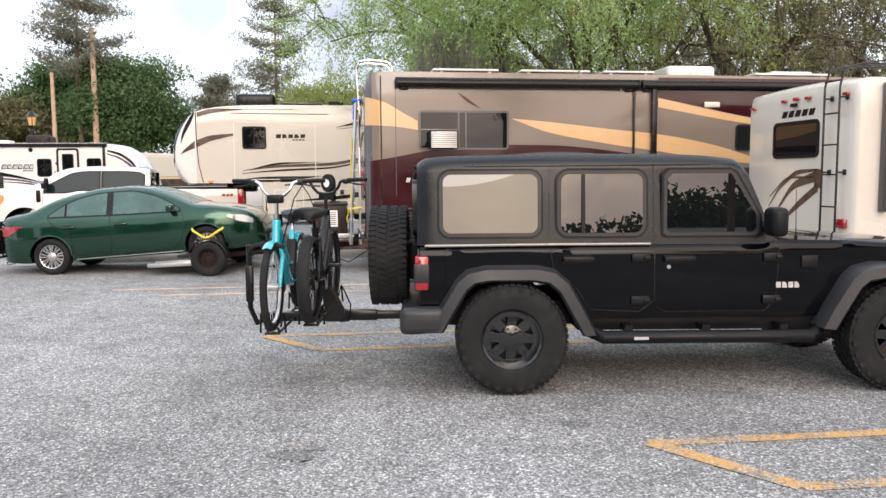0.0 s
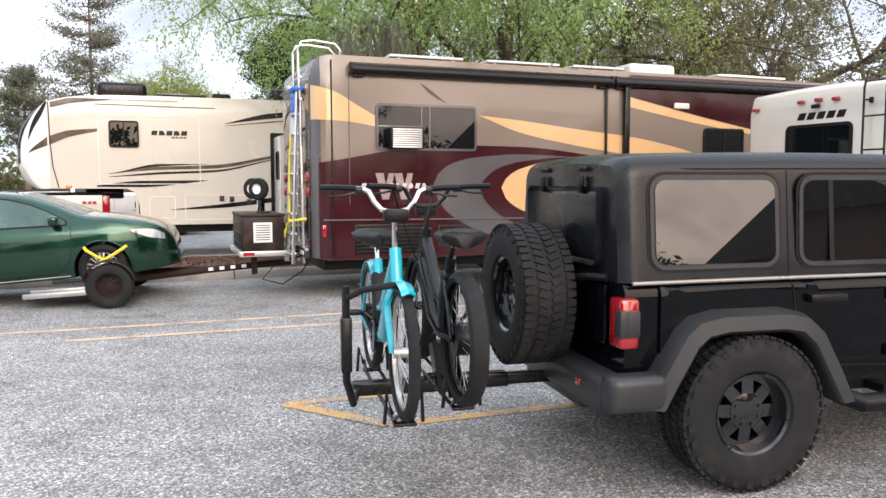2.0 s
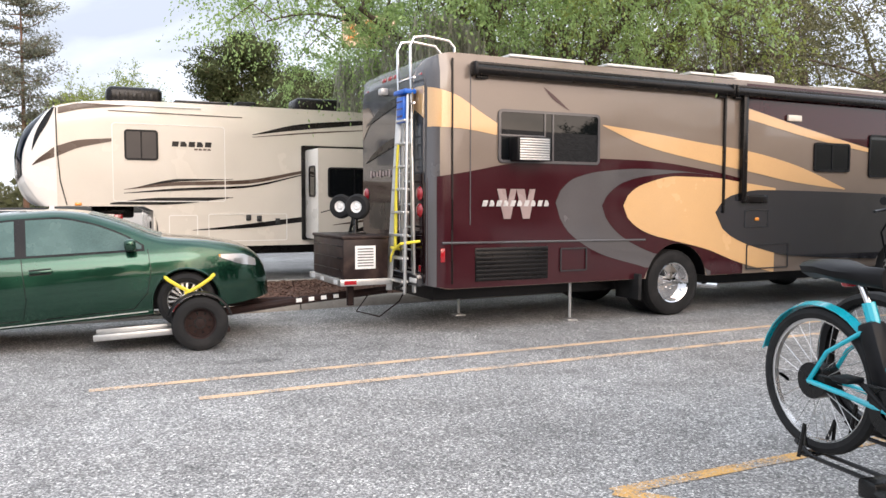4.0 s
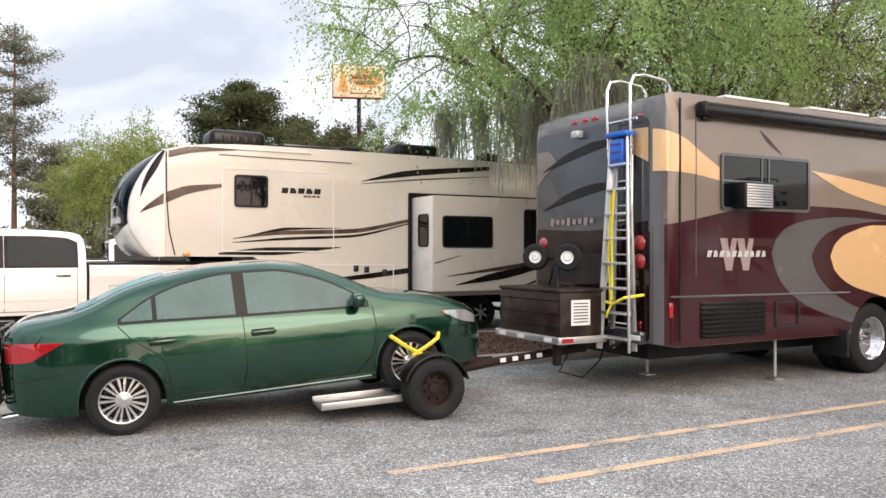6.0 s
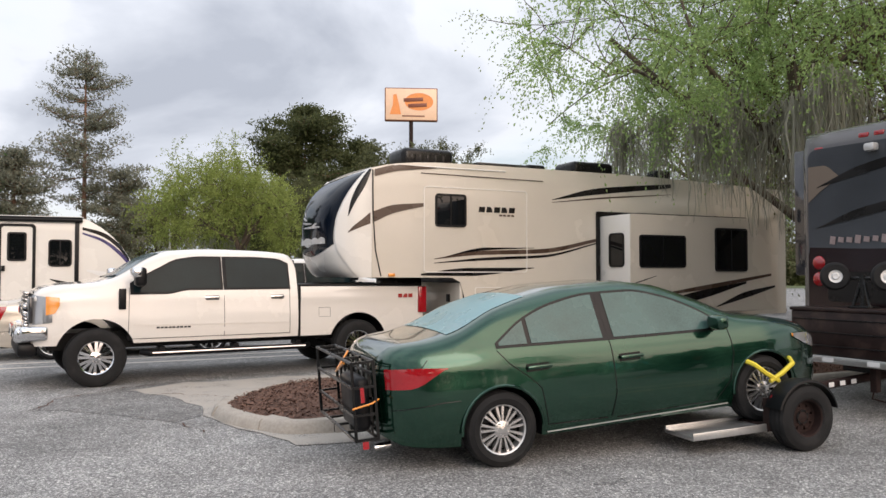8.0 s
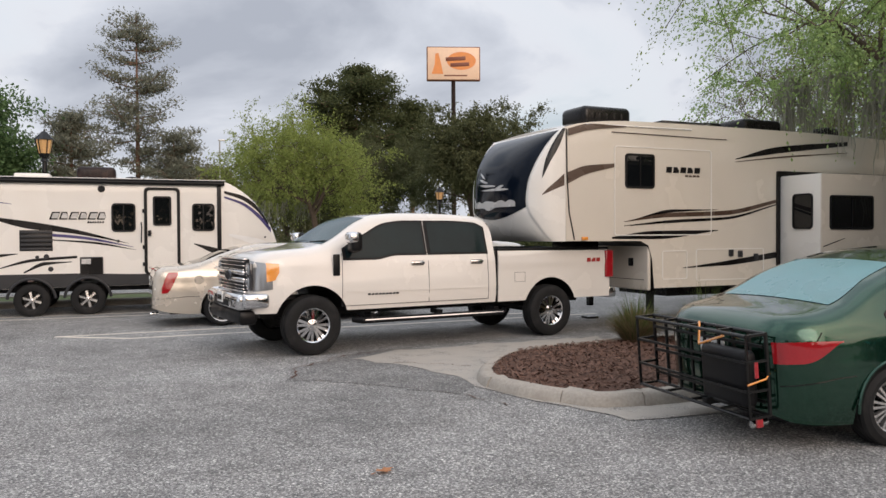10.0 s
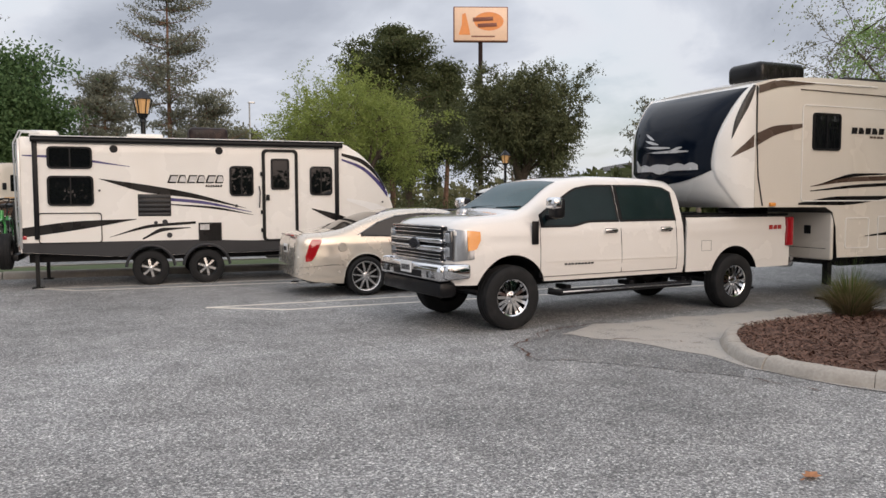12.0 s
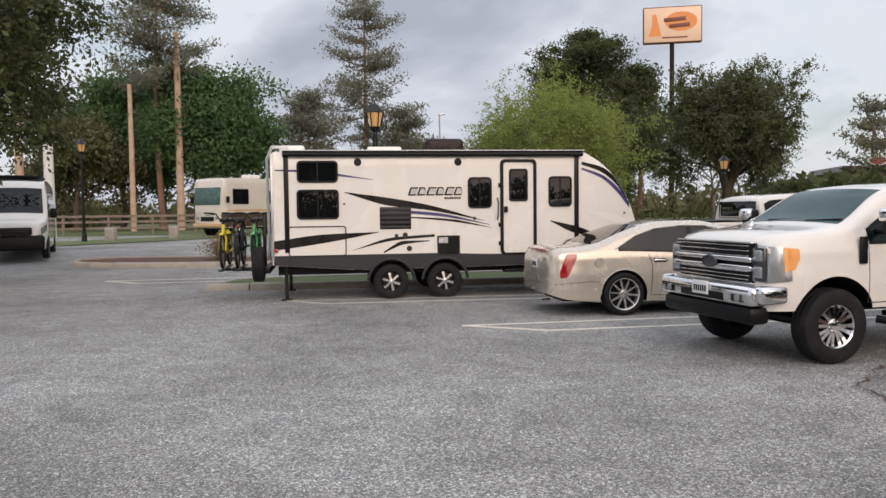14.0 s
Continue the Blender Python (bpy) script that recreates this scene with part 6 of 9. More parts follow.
for y in (-0.93, 0.93):
    for z in (1.74, 1.53):
        bm = lathe(B(), [(0, 0.035), (0.06, 0.03), (0.085, 0.012), (0.09, 0.0)], 20, pose(XR - 0.008, y, z, 0, 0, 90))
        part("tail_light", bm, red_lens, coach)
    part("reflector", box(B(), (XR - 0.01, y * 1.0, 0.80), (0.02, 0.06, 0.09), 0.01), red_lens, coach)
part("reflector", box(B(), (-0.09, -1.255, 0.98), (0.06, 0.02, 0.17), 0.008), red_lens, coach)
bm = box(B(), (XR - 0.05, 0.16, 3.12), (0.12, 0.14, 0.1), 0.03)
part("rear_camera", bm, decal_silver, coach)
bm = box(B(), (XR - 0.05, 0, 0.66), (0.12, 2.1, 0.16), 0.04)
part("rear_bumper", bm, rv_dark, coach)
part("reflector", box(B(), (XR - 0.11, -0.95, 0.66), (0.01, 0.2, 0.06), 0.004), decal_white, coach)
# roof rails of the ladder
bm = B()
for y in (-0.88, -0.48):
    tube(bm, [(XR - 0.08, y, 2.75), (XR - 0.11, y, 3.3), (XR - 0.11, y, 3.55), (XR - 0.06, y, 3.66), (XR + 0.1, y, 3.69), (XR + 0.42, y, 3.66), (XR + 0.50, y, 3.58), (XR + 0.5, y, 3.44)], 0.019, 10)
for z in (2.85, 3.16):
    rod(bm, (XR - 0.1, -0.98, z), (XR - 0.1, -0.48, z), 0.014)
for z in (2.0, 1.6, 1.2, 0.8):
    rod(bm, (XR - 0.08, -0.88, z), (XR - 0.08, -0.48, z), 0.012)
for y in (-0.88, -0.48):
    rod(bm, (XR - 0.08, y, 2.75), (XR - 0.08, y, 0.75), 0.014)
part("roof_ladder", bm, chrome, coach, "bright tubular roof ladder")
for x, l_, y in ((0.95, 1.15, -1.05), (2.5, 1.25, -1.05), (4.0, 0.95, -1.05), (6.9, 1.5, -1.0)):
    bm = box(B(), (x + l_ / 2, y + 0.25, 3.515), (l_, 0.6, 0.035), 0.008)
    p = part("solar_panel", bm, decal_white, coach)
    part("solar_cells", box(B(), (x + l_ / 2, y + 0.25, 3.535), (l_ - 0.06, 0.54, 0.006)), rv_dark, p)
    for dx in (0.15, l_ - 0.15):
        part("panel_foot", box(B(), (x + dx, y + 0.25, 3.48), (0.05, 0.5, 0.06)), aluminium, p)
roof_unit(coach, 5.9, -0.2, 3.46, (0.95, 0.75, 0.26), rv_white)
roof_unit(coach, 8.2, 0.2, 3.46, (0.9, 0.7, 0.24), rv_white)
bm = box(B(), (1.9, 1.45, 2.45), (3.2, 0.6, 1.75), 0.03)
part("slide_out", bm, rv_dark, coach)
for x in (0.83, 2.02):
    bm = rod(B(), (x, -0.95 if x > 1 else 0.1, 0.6), (x, -0.95 if x > 1 else 0.1, 0.04), 0.022)
    box(bm, (x, -0.95 if x > 1 else 0.1, 0.012), (0.16, 0.16, 0.024), 0.006)
    part("levelling_jack", bm, aluminium, coach)
bm = box(B(), (2.9, -1.12, 0.46), (0.06, 0.5, 0.36), 0.01)
part("mud_flap", bm, rubber, coach)
bm = rod(B(), (4.2, -1.1, 0.42), (4.42, -1.28, 0.40), 0.045)
part("exhaust_pipe", bm, chrome, coach)
for x in (3.65, 8.6):
    for s in (1, -1):
        wheel(coach, "coach", x, s * 1.08, 0.475, s, 7)
        if x < 5:
            wheel(coach, "coach", x, s * 0.75, 0.475, s)
bm = B()
for x in (3.65, 8.6):
    rod(bm, (x, -1, 0.475), (x, 1, 0.475), 0.09)
part("axle", bm, steel_black, coach)

# -- the fifth-wheel trailer --
eagle = thing("fifth_wheel_trailer", pose(-6.519, 21.49, 0, 0, 0, 7.5), "cream fifth-wheel trailer with black swooshes, dark nose window and open slide-out", "travel trailer")


def nose(x, full, start, reach, power):
    return full if x >= start else full * max(0.02, 1 - ((start - x) / reach) ** power) ** (1 / power)


e_hi = curve([(-0.70, 2.52), (-0.66, 2.78), (-0.54, 3.02), (-0.3, 3.24), (0.0, 3.38), (0.5, 3.49), (1.2, 3.545), (2.5, 3.56), (5.0, 3.56), (9.8, 3.45)])
e_lo = line([(-0.70, 2.2), (-0.67, 1.9), (-0.6, 1.72), (-0.5, 1.60), (-0.3, 1.54), (1.5, 1.53), (1.66, 1.45), (1.74, 1.2), (1.78, 0.72), (9.8, 0.72)])
es = straight_skin(e_lo, e_hi, lambda x: 1.22)
cap_rise = curve([(1.53, 0.34), (1.62, 0.20), (1.8, 0.08), (2.1, 0.0), (2.45, 0.0), (2.75, 0.06), (2.95, 0.16), (3.12, 0.30), (3.26, 0.47), (3.385, 0.72)])


cap_edge = curve([(1.53, 64), (1.75, 56), (2.0, 46), (2.2, 43), (2.5, 46), (2.9, 54), (3.15, 59), (3.40, 65)])


def nose_at(turn, z, off=0.0):
    """A point of the moulded nose: turn in degrees, 0 at its middle and 90 at the side walls."""
    c, s = abs(math.cos(radians(turn))), abs(math.sin(radians(turn)))
    deep = 0.72 - cap_rise(z)
    beyond = (abs(turn) - cap_edge(z) - 1.0) / 3.5
    step = min(max(beyond, 0.0), 1.0)
    bulge = 0.04 * step * step * (3 - 2 * step) * min(1.0, (90 - abs(turn)) / 14)
    return Vector((-(deep * c**0.72) - (bulge + off) * (0.35 + 0.65 * c), math.copysign(1.215 * s**0.72 + off * s, turn), z))


def nose_patch(inner, outer, bottom, top, off, ny=28, nz=22):
    """A piece of the nose between two turns, both given for each height, and two heights given for each share across."""
    bm = B()
    grid = []
    for i in range(ny + 1):
        u = i / ny
        lo, hi = bottom(u), top(u)
        col = []
        for k in range(nz + 1):
            z = lo + (hi - lo) * k / nz
            a, b = inner(z), outer(z)
            col.append(bm.verts.new(nose_at(a + (b - a) * u, z, off)))
        grid.append(col)
    for p, q in zip(grid, grid[1:]):
        for k in range(nz):
            bm.faces.new((p[k], p[k + 1], q[k + 1], q[k]))
    return bm


part("nose_cap", nose_patch(lambda z: -90, lambda z: 90, lambda u: 1.535, lambda u: 3.385, 0.0, 90, 34), rv_white, eagle, "white moulded nose cap", sharp=70)
body_xs = sorted({0.003, 0.1, 0.2, 0.3, 0.5, 0.8, 1.2, 1.5, 1.6, 1.66, 1.7, 1.74, 1.76, 1.78, 2.2, 3, 4, 5, 6, 7, 8, 9, 9.8})
part("body", es.skin(B(), body_xs, 8, 8, 0.04), rv_cream, eagle, sharp=40)
part("underbody", es.floor(B(), body_xs), black_plastic, eagle)
for s in (1, -1):
    part("cap_seam", es.seam(B(), [(0.012, 3.35), (0.02, 2.6), (0.06, 2.0), (0.16, 1.56)], s, 0.014, 10), decal_black, eagle)
part("nose_window", nose_patch(lambda z: -cap_edge(z), cap_edge, lambda u: 1.90 + 0.20 * abs(2 * u - 1) ** 1.3, lambda u: 3.335, 0.007, 44, 24), nose_glass, eagle, "big dark nose window")
wedge_in, wedge_out = curve([(2.55, 66), (2.8, 67), (3.05, 70), (3.37, 77)]), curve([(2.55, 66.5), (2.8, 74), (3.05, 82), (3.37, 89)])
for s in (1, -1):
    part("painted_stripe", nose_patch(lambda z: s * wedge_in(z), lambda z: s * wedge_out(z), lambda u: 2.56, lambda u: 3.36, 0.006, 6, 16), decal_black, eagle)
    part("painted_stripe", nose_patch(lambda z: s * (67 + 14 * (z - 2.3) / 0.35), lambda z: s * 89.5, lambda u: 2.28 + 0.16 * u, lambda u: 2.30 + 0.33 * u**0.7, 0.006, 8, 4), decal_brown, eagle)
    part("painted_stripe", es.patch(B(), 0.01, 0.95, curve([(0.0, 2.45), (0.4, 2.63), (0.95, 2.76)]), curve([(0.0, 2.64), (0.4, 2.77), (0.95, 2.82)]), s, 0.008, 16, 2), decal_brown, eagle)
# the maker's name and bird as plain silver shapes
part("brand_mark", nose_patch(lambda z: -30 + 8 * (z - 2.1), lambda z: 27 + 8 * (z - 2.1), lambda u: 2.11 - 0.05 * math.exp(-(((u - 0.55) / 0.06) ** 2)), lambda u: 2.19 + 0.035 * abs(math.sin(4.5 * math.pi * u)) + 0.09 * max(0.0, (u - 0.86) / 0.14), 0.012, 40, 3), decal_silver, eagle)
for k, (a0, a1, z0, rise_) in enumerate(((-20, 14, 2.40, 0.02), (-4, 16, 2.47, 0.05), (2, 17, 2.54, 0.09), (6, 18, 2.62, 0.13), (-14, -2, 2.47, -0.05))):
    part("brand_mark", nose_patch(lambda z: a0, lambda z: a1, lambda u: z0 + rise_ * u - 0.022 * math.sin(math.pi * min(u + 0.1, 1)), lambda u: z0 + rise_ * u + 0.022 * math.sin(math.pi * min(u + 0.1, 1)), 0.012, 8, 2), decal_silver, eagle)
YE = -1.22
rv_window(eagle, 1.17, 2.42, 1.78, 3.0, YE)
wordmark(eagle, 2.03, 2.70, 0.78, 0.10, YE - 0.003, decal_black, 5, 0.15)
wordmark(eagle, 2.45, 2.635, 0.34, 0.035, YE - 0.003, decal_brown, 4, 0.15)
hatch(eagle, 0.95, 1.62, 3.05, 3.12, YE, r=0.06, seal=rv_white)
swoosh(eagle, es, 0.05, 1.2, [(0.05, 3.24), (0.5, 3.36), (1.2, 3.44)], [(0.05, 3.36), (0.5, 3.46), (1.2, 3.45)], decal_brown, 0.005)
for lo, hi, m_ in (([(1.15, 1.85), (2.0, 1.93), (3.4, 1.98), (4.66, 2.22)], [(1.15, 1.86), (2.0, 2.0), (3.4, 2.06), (4.66, 2.28)], decal_brown), ([(1.15, 1.78), (2.2, 1.84), (3.4, 1.90), (4.66, 2.18)], [(1.15, 1.79), (2.2, 1.89), (3.4, 1.945), (4.66, 2.20)], decal_black), ([(1.3, 1.88), (2.2, 2.02), (3.2, 2.07)], [(1.3, 1.885), (2.2, 2.07), (3.2, 2.075)], decal_black), ([(0.9, 1.57), (1.8, 1.56), (3.2, 1.70)], [(0.9, 1.60), (1.8, 1.70), (3.2, 1.71)], decal_black), ([(2.4, 1.05), (3.4, 1.08), (4.66, 1.20)], [(2.4, 1.06), (3.4, 1.16), (4.66, 1.31)], decal_black), ([(3.6, 2.98), (4.6, 3.12), (6.5, 3.34)], [(3.6, 2.99), (4.6, 3.24), (6.5, 3.42)], decal_black), ([(3.6, 2.93), (4.8, 3.05), (6.5, 3.20)], [(3.6, 2.94), (4.8, 3.08), (6.5, 3.21)], decal_brown)):
    swoosh(eagle, es, lo[0][0], lo[-1][0], lo, hi, m_, 0.006)
part("roof_rail", tube(B(), [(0.4, YE + 0.02, 3.45), (2.6, YE - 0.0, 3.46)], 0.012, 6), rv_white, eagle)
part("drip_rail", tube(B(), [(0.9, YE - 0.01, 3.34), (3.4, YE - 0.01, 3.32)], 0.008, 6), decal_brown, eagle)
hatch(eagle, 1.95, 0.86, 2.5, 1.36, YE, r=0.04, seal=rv_white)
hatch(eagle, 2.7, 0.82, 4.3, 1.38, YE, r=0.04, seal=rv_white)
for x, z in ((3.5, 1.3), (3.72, 1.28), (4.1, 1.22)):
    part("socket", box(B(), (x, YE - 0.015, z), (0.10, 0.03, 0.12), 0.01), grey_plastic, eagle)
part("marker_light", box(B(), (0.35, YE - 0.02, 1.58), (0.12, 0.04, 0.06), 0.015), amber_lens, eagle)
# slide-out
SX0, SX1, SY = 4.70, 8.5, -2.12
part("slide_out", box(B(), ((SX0 + SX1) / 2, (SY + YE) / 2 + 0.02, 1.78), (SX1 - SX0, YE - SY + 0.04, 1.84), 0.02), rv_white, eagle, "white slide-out room")
part("slide_seal", ring(B(), rrect(SX0 - 0.09, 0.82, SX1 + 0.09, 2.80, 0.03), rrect(SX0 - 0.01, 0.88, SX1 + 0.01, 2.69, 0.03), YE - 0.001, YE - 0.03), decal_black, eagle)
part("slide_face", slab(B(), rrect(SX0 + 0.004, 0.87, SX1, 2.70, 0.02), SY - 0.012, SY + 0.02), rv_cream, eagle)
rv_window(eagle, 4.90, 1.71, 6.02, 2.32, SY - 0.012)
rv_window(eagle, 6.77, 1.64, 7.63, 2.49, SY - 0.012)
bm = ring(B(), rrect(0.16, 1.72, 0.60, 2.36, 0.08), rrect(0.19, 1.75, 0.57, 2.33, 0.06), 0, -0.02)
w = part("window", turned(Matrix(((0, 1, 0, SX0 - 0.001), (1, 0, 0, SY), (0, 0, 1, 0), (0, 0, 0, 1))), bm), black_plastic, eagle)
bm = slab(B(), rrect(0.19, 1.75, 0.57, 2.33, 0.06), -0.006, 0.002)
part("pane", turned(Matrix(((0, 1, 0, SX0 - 0.001), (1, 0, 0, SY), (0, 0, 1, 0), (0, 0, 0, 1))), bm), dark_glass, w)
for lo, hi, m_ in (([(4.75, 1.40), (5.3, 1.55)], [(4.75, 1.42), (5.3, 1.56)], decal_black), ([(5.2, 0.98), (6.2, 1.08), (7.6, 1.40)], [(5.2, 0.99), (6.2, 1.24), (7.6, 1.44)], decal_black), ([(5.0, 1.15), (6.4, 1.28), (8.3, 1.55)], [(5.0, 1.16), (6.4, 1.36), (8.3, 1.60)], decal_brown), ([(6.8, 0.95), (7.6, 1.12), (8.4, 1.32)], [(6.8, 0.96), (7.6, 1.24), (8.4, 1.36)], decal_black)):
    part("painted_stripe", ribbon(B(), curve(hi), curve(lo), lo[0][0], lo[-1][0], SY - 0.013, SY - 0.018), m_, eagle, smooth=False)
rv_window(eagle, 8.9, 1.9, 9.5, 2.5, YE)
roof_unit(eagle, 1.45, 0.0, 3.57, (1.05, 0.75, 0.36), decal_black)
roof_unit(eagle, 5.3, 0.1, 3.57, (1.05, 0.75, 0.36), decal_black)
roof_unit(eagle, 3.6, -0.5, 3.57, (0.4, 0.4, 0.14), black_plastic, "roof_vent")
roof_unit(eagle, 7.0, -0.3, 3.55, (0.4, 0.4, 0.28), black_plastic, "roof_vent")
part("roof_solar_panel", box(B(), (2.7, -0.55, 3.62), (1.1, 0.9, 0.03), 0.005), rv_dark, eagle)
bm = box(B(), (1.0, 0, 1.42), (0.8, 0.36, 0.26), 0.05)
rod(bm, (0.95, 0, 1.44), (0.95, 0, 1.2), 0.07)
part("pin_box", bm, steel_black, eagle)
bm = box(B(), (1.70, 0, 1.09), (0.07, 2.40, 0.82), 0.03, None, 3)
fairing = part("front_fairing", bm, rv_cream, eagle, "cream bulkhead under the overhang")
part("socket", box(B(), (1.655, -0.75, 1.16), (0.03, 0.12, 0.14), 0.01), black_plastic, fairing)
part("shut_line", box(B(), (1.6635, 0, 0.86), (0.004, 2.2, 0.008)), decal_black, fairing)
for y in (-0.9, 0.9):
    bm = box(B(), (1.95, y, 0.5), (0.1, 0.1, 0.5))
    box(bm, (1.95, y, 0.02), (0.24, 0.24, 0.04))
    part("landing_leg", bm, steel_black, eagle)
for x in (6.4, 7.3):
    for s in (1, -1):
        wheel(eagle, "trailer", x, s * 1.0, 0.345, s)
bm = B()
for x in (6.4, 7.3):
    rod(bm, (x, -0.95, 0.345), (x, 0.95, 0.345), 0.05)
box(bm, (6.0, 0, 0.62), (7, 1.4, 0.2))
part("chassis", bm, steel_black, eagle)

# -- the white and black travel trailer --
bullet = thing("travel_trailer", pose(-17.70, 27.65, 0, 0, 0, 5.0), "white travel trailer with dark skirt, black and violet swooshes", "travel trailer")
T_ARCH = [(2.24, 0.335, 0.43), (3.30, 0.335, 0.43)]
b_hi = curve([(-0.02, 2.80), (0.03, 2.86), (3, 2.87), (5.95, 2.87), (6.1, 2.86), (6.4, 2.72), (6.75, 2.44), (7.05, 2.05), (7.25, 1.65), (7.36, 1.2), (7.38, 0.8)])
b_lo = arched(line([(-0.02, 0.70), (1.6, 0.58), (4.2, 0.60), (6.4, 0.64), (7.38, 0.66)]), T_ARCH)
bs = straight_skin(b_lo, b_hi, lambda x: 1.2 if x < 6.3 else 1.2 - 0.18 * ((x - 6.3) / 1.08) ** 2)
bx = stations(-0.02, 7.38, T_ARCH, 0.25, [0.0, 0.02, 0.05, 5.95, 6.05, 6.15, 6.25, 6.6, 6.85, 6.95, 7.05, 7.12, 7.2, 7.26, 7.31, 7.35])
part("body", bs.skin(B(), bx, 12, 6, 0.02), rv_white, bullet, sharp=45)
bm = bs.floor(B(), bx)
box(bm, (3.3, 0, 0.55), (6.5, 1.3, 0.16))
for x in (2.24, 3.30):
    rod(bm, (x, -0.95, 0.335), (x, 0.95, 0.335), 0.045)
box(bm, (7.7, 0.0, 0.52), (1.3, 0.16, 0.12))
part("chassis", bm, black_plastic, bullet)
YB = -1.2
for s in (-1, 1):
    swoosh(bullet, bs, 0.0, 7.2, [(0.0, 0.5), (7.3, 0.5)], [(0.0, 0.88), (3.0, 0.88), (4.4, 0.84), (7.2, 0.84)], grey_plastic, 0.006, side=s, name="skirt", n=120)
rv_window(bullet, 0.46, 2.27, 1.24, 2.69, YB, bars=(0.5,), r=0.08)
rv_window(bullet, 0.45, 1.57, 1.25, 2.14, YB, bars=(0.5,), r=0.08)
rv_window(bullet, 3.77, 1.75, 4.25, 2.36, YB, r=0.08)
rv_window(bullet, 5.41, 1.76, 5.89, 2.37, YB, r=0.08)
door = part("door", ring(B(), rrect(4.42, 0.82, 5.16, 2.71, 0.09), rrect(4.485, 0.86, 5.095, 2.65, 0.06), YB, YB - 0.025), black_plastic, bullet, "white entrance door in a black frame")
part("door_leaf", slab(B(), rrect(4.485, 0.86, 5.095, 2.65, 0.06), YB, YB - 0.010), rv_white, door)
part("door_window", ring(B(), rrect(4.60, 1.88, 4.98, 2.52, 0.05), rrect(4.64, 1.92, 4.94, 2.48, 0.03), YB - 0.01, YB - 0.03), black_plastic, door)
part("door_pane", slab(B(), rrect(4.64, 1.92, 4.94, 2.48, 0.03), YB - 0.012, YB - 0.016), dark_glass, door, smooth=False)
part("door_lock", box(B(), (4.53, YB - 0.03, 1.72), (0.07, 0.05, 0.12), 0.01), black_plastic, door)
for z in (1.05, 1.42, 2.2):
    part("door_hinge", box(B(), (4.41, YB - 0.02, z), (0.05, 0.04, 0.08), 0.008), black_plastic, door)
bm = tube(B(), [(4.36, YB - 0.01, 1.52), (4.36, YB - 0.07, 1.56), (4.37, YB - 0.08, 1.85), (4.36, YB - 0.01, 1.95)], 0.012, 8)
part("grab_handle", bm, black_plastic, bullet)
part("entry_step", box(B(), (4.8, YB + 0.1, 0.5), (0.6, 0.25, 0.06), 0.01), black_plastic, bullet)
hatch(bullet, 0.28, 0.86, 1.38, 1.44, YB - 0.006, r=0.06, seal=black_plastic)
hatch(bullet, 3.15, 0.83, 3.60, 1.22, YB - 0.006, decal_black, r=0.02)
part("hatch_label", box(B(), (3.27, YB - 0.015, 1.13), (0.18, 0.004, 0.11)), decal_silver, bullet)
louvre(bullet, 2.03, 1.36, 2.64, 1.79, YB, 5, grey_plastic)
wordmark(bullet, 2.58, 2.01, 1.08, 0.16, YB - 0.004, decal_black, 6, 0.35, gap=0.12)
wordmark(bullet, 2.62, 2.035, 1.08, 0.11, YB - 0.009, decal_silver, 6, 0.35, gap=0.32)
wordmark(bullet, 3.3, 1.935, 0.33, 0.04, YB - 0.004, decal_black, 7, 0.2)
for lo, hi, m_ in (([(1.35, 2.08), (2.2, 1.82), (3.0, 1.72), (4.1, 1.50)], [(1.35, 2.09), (2.2, 1.97), (3.0, 1.82), (4.1, 1.505)], decal_black), ([(2.6, 1.66), (3.2, 1.60), (4.2, 1.42)], [(2.6, 1.72), (3.2, 1.66), (4.2, 1.43)], decal_blue), ([(2.6, 1.58), (3.4, 1.50), (4.25, 1.36)], [(2.6, 1.60), (3.4, 1.545), (4.25, 1.365)], decal_black), ([(0.0, 0.98), (1.0, 1.12), (2.0, 1.30)], [(0.0, 1.16), (1.0, 1.28), (2.0, 1.31)], decal_black), ([(1.5, 0.96), (2.3, 1.14), (3.1, 1.20)], [(1.5, 0.965), (2.3, 1.20), (3.1, 1.25)], decal_black), ([(2.1, 0.90), (2.5, 1.06), (3.0, 1.12)], [(2.1, 0.93), (2.5, 1.13), (3.0, 1.13)], decal_black), ([(0.05, 2.50), (0.5, 2.47), (1.9, 2.32)], [(0.05, 2.52), (0.5, 2.52), (1.9, 2.33)], decal_blue), ([(5.45, 1.47), (6.0, 1.22), (6.5, 1.16)], [(5.45, 1.49), (6.0, 1.36), (6.5, 1.17)], decal_black), ([(6.1, 2.60), (6.5, 2.46), (6.85, 2.2), (7.1, 1.86)], [(6.1, 2.66), (6.5, 2.56), (6.85, 2.32), (7.1, 1.96)], decal_black), ([(6.1, 2.50), (6.5, 2.34), (6.85, 2.06), (7.15, 1.72)], [(6.1, 2.54), (6.5, 2.41), (6.85, 2.17), (7.15, 1.83)], decal_blue), ([(6.2, 1.65), (6.8, 1.42), (7.2, 1.15)], [(6.2, 1.70), (6.8, 1.60), (7.2, 1.45)], decal_white)):
    swoosh(bullet, bs, lo[0][0], lo[-1][0], lo, hi, m_, 0.004)
part("corner_moulding", box(B(), (0.26, YB - 0.012, 1.9), (0.09, 0.03, 1.92), 0.012), black_plastic, bullet)
part("corner_moulding", box(B(), (5.99, YB - 0.012, 1.9), (0.09, 0.04, 1.95), 0.012), black_plastic, bullet)
part("corner_moulding", box(B(), (-0.01, YB - 0.004, 1.8), (0.05, 0.03, 2.05), 0.012), aluminium, bullet)
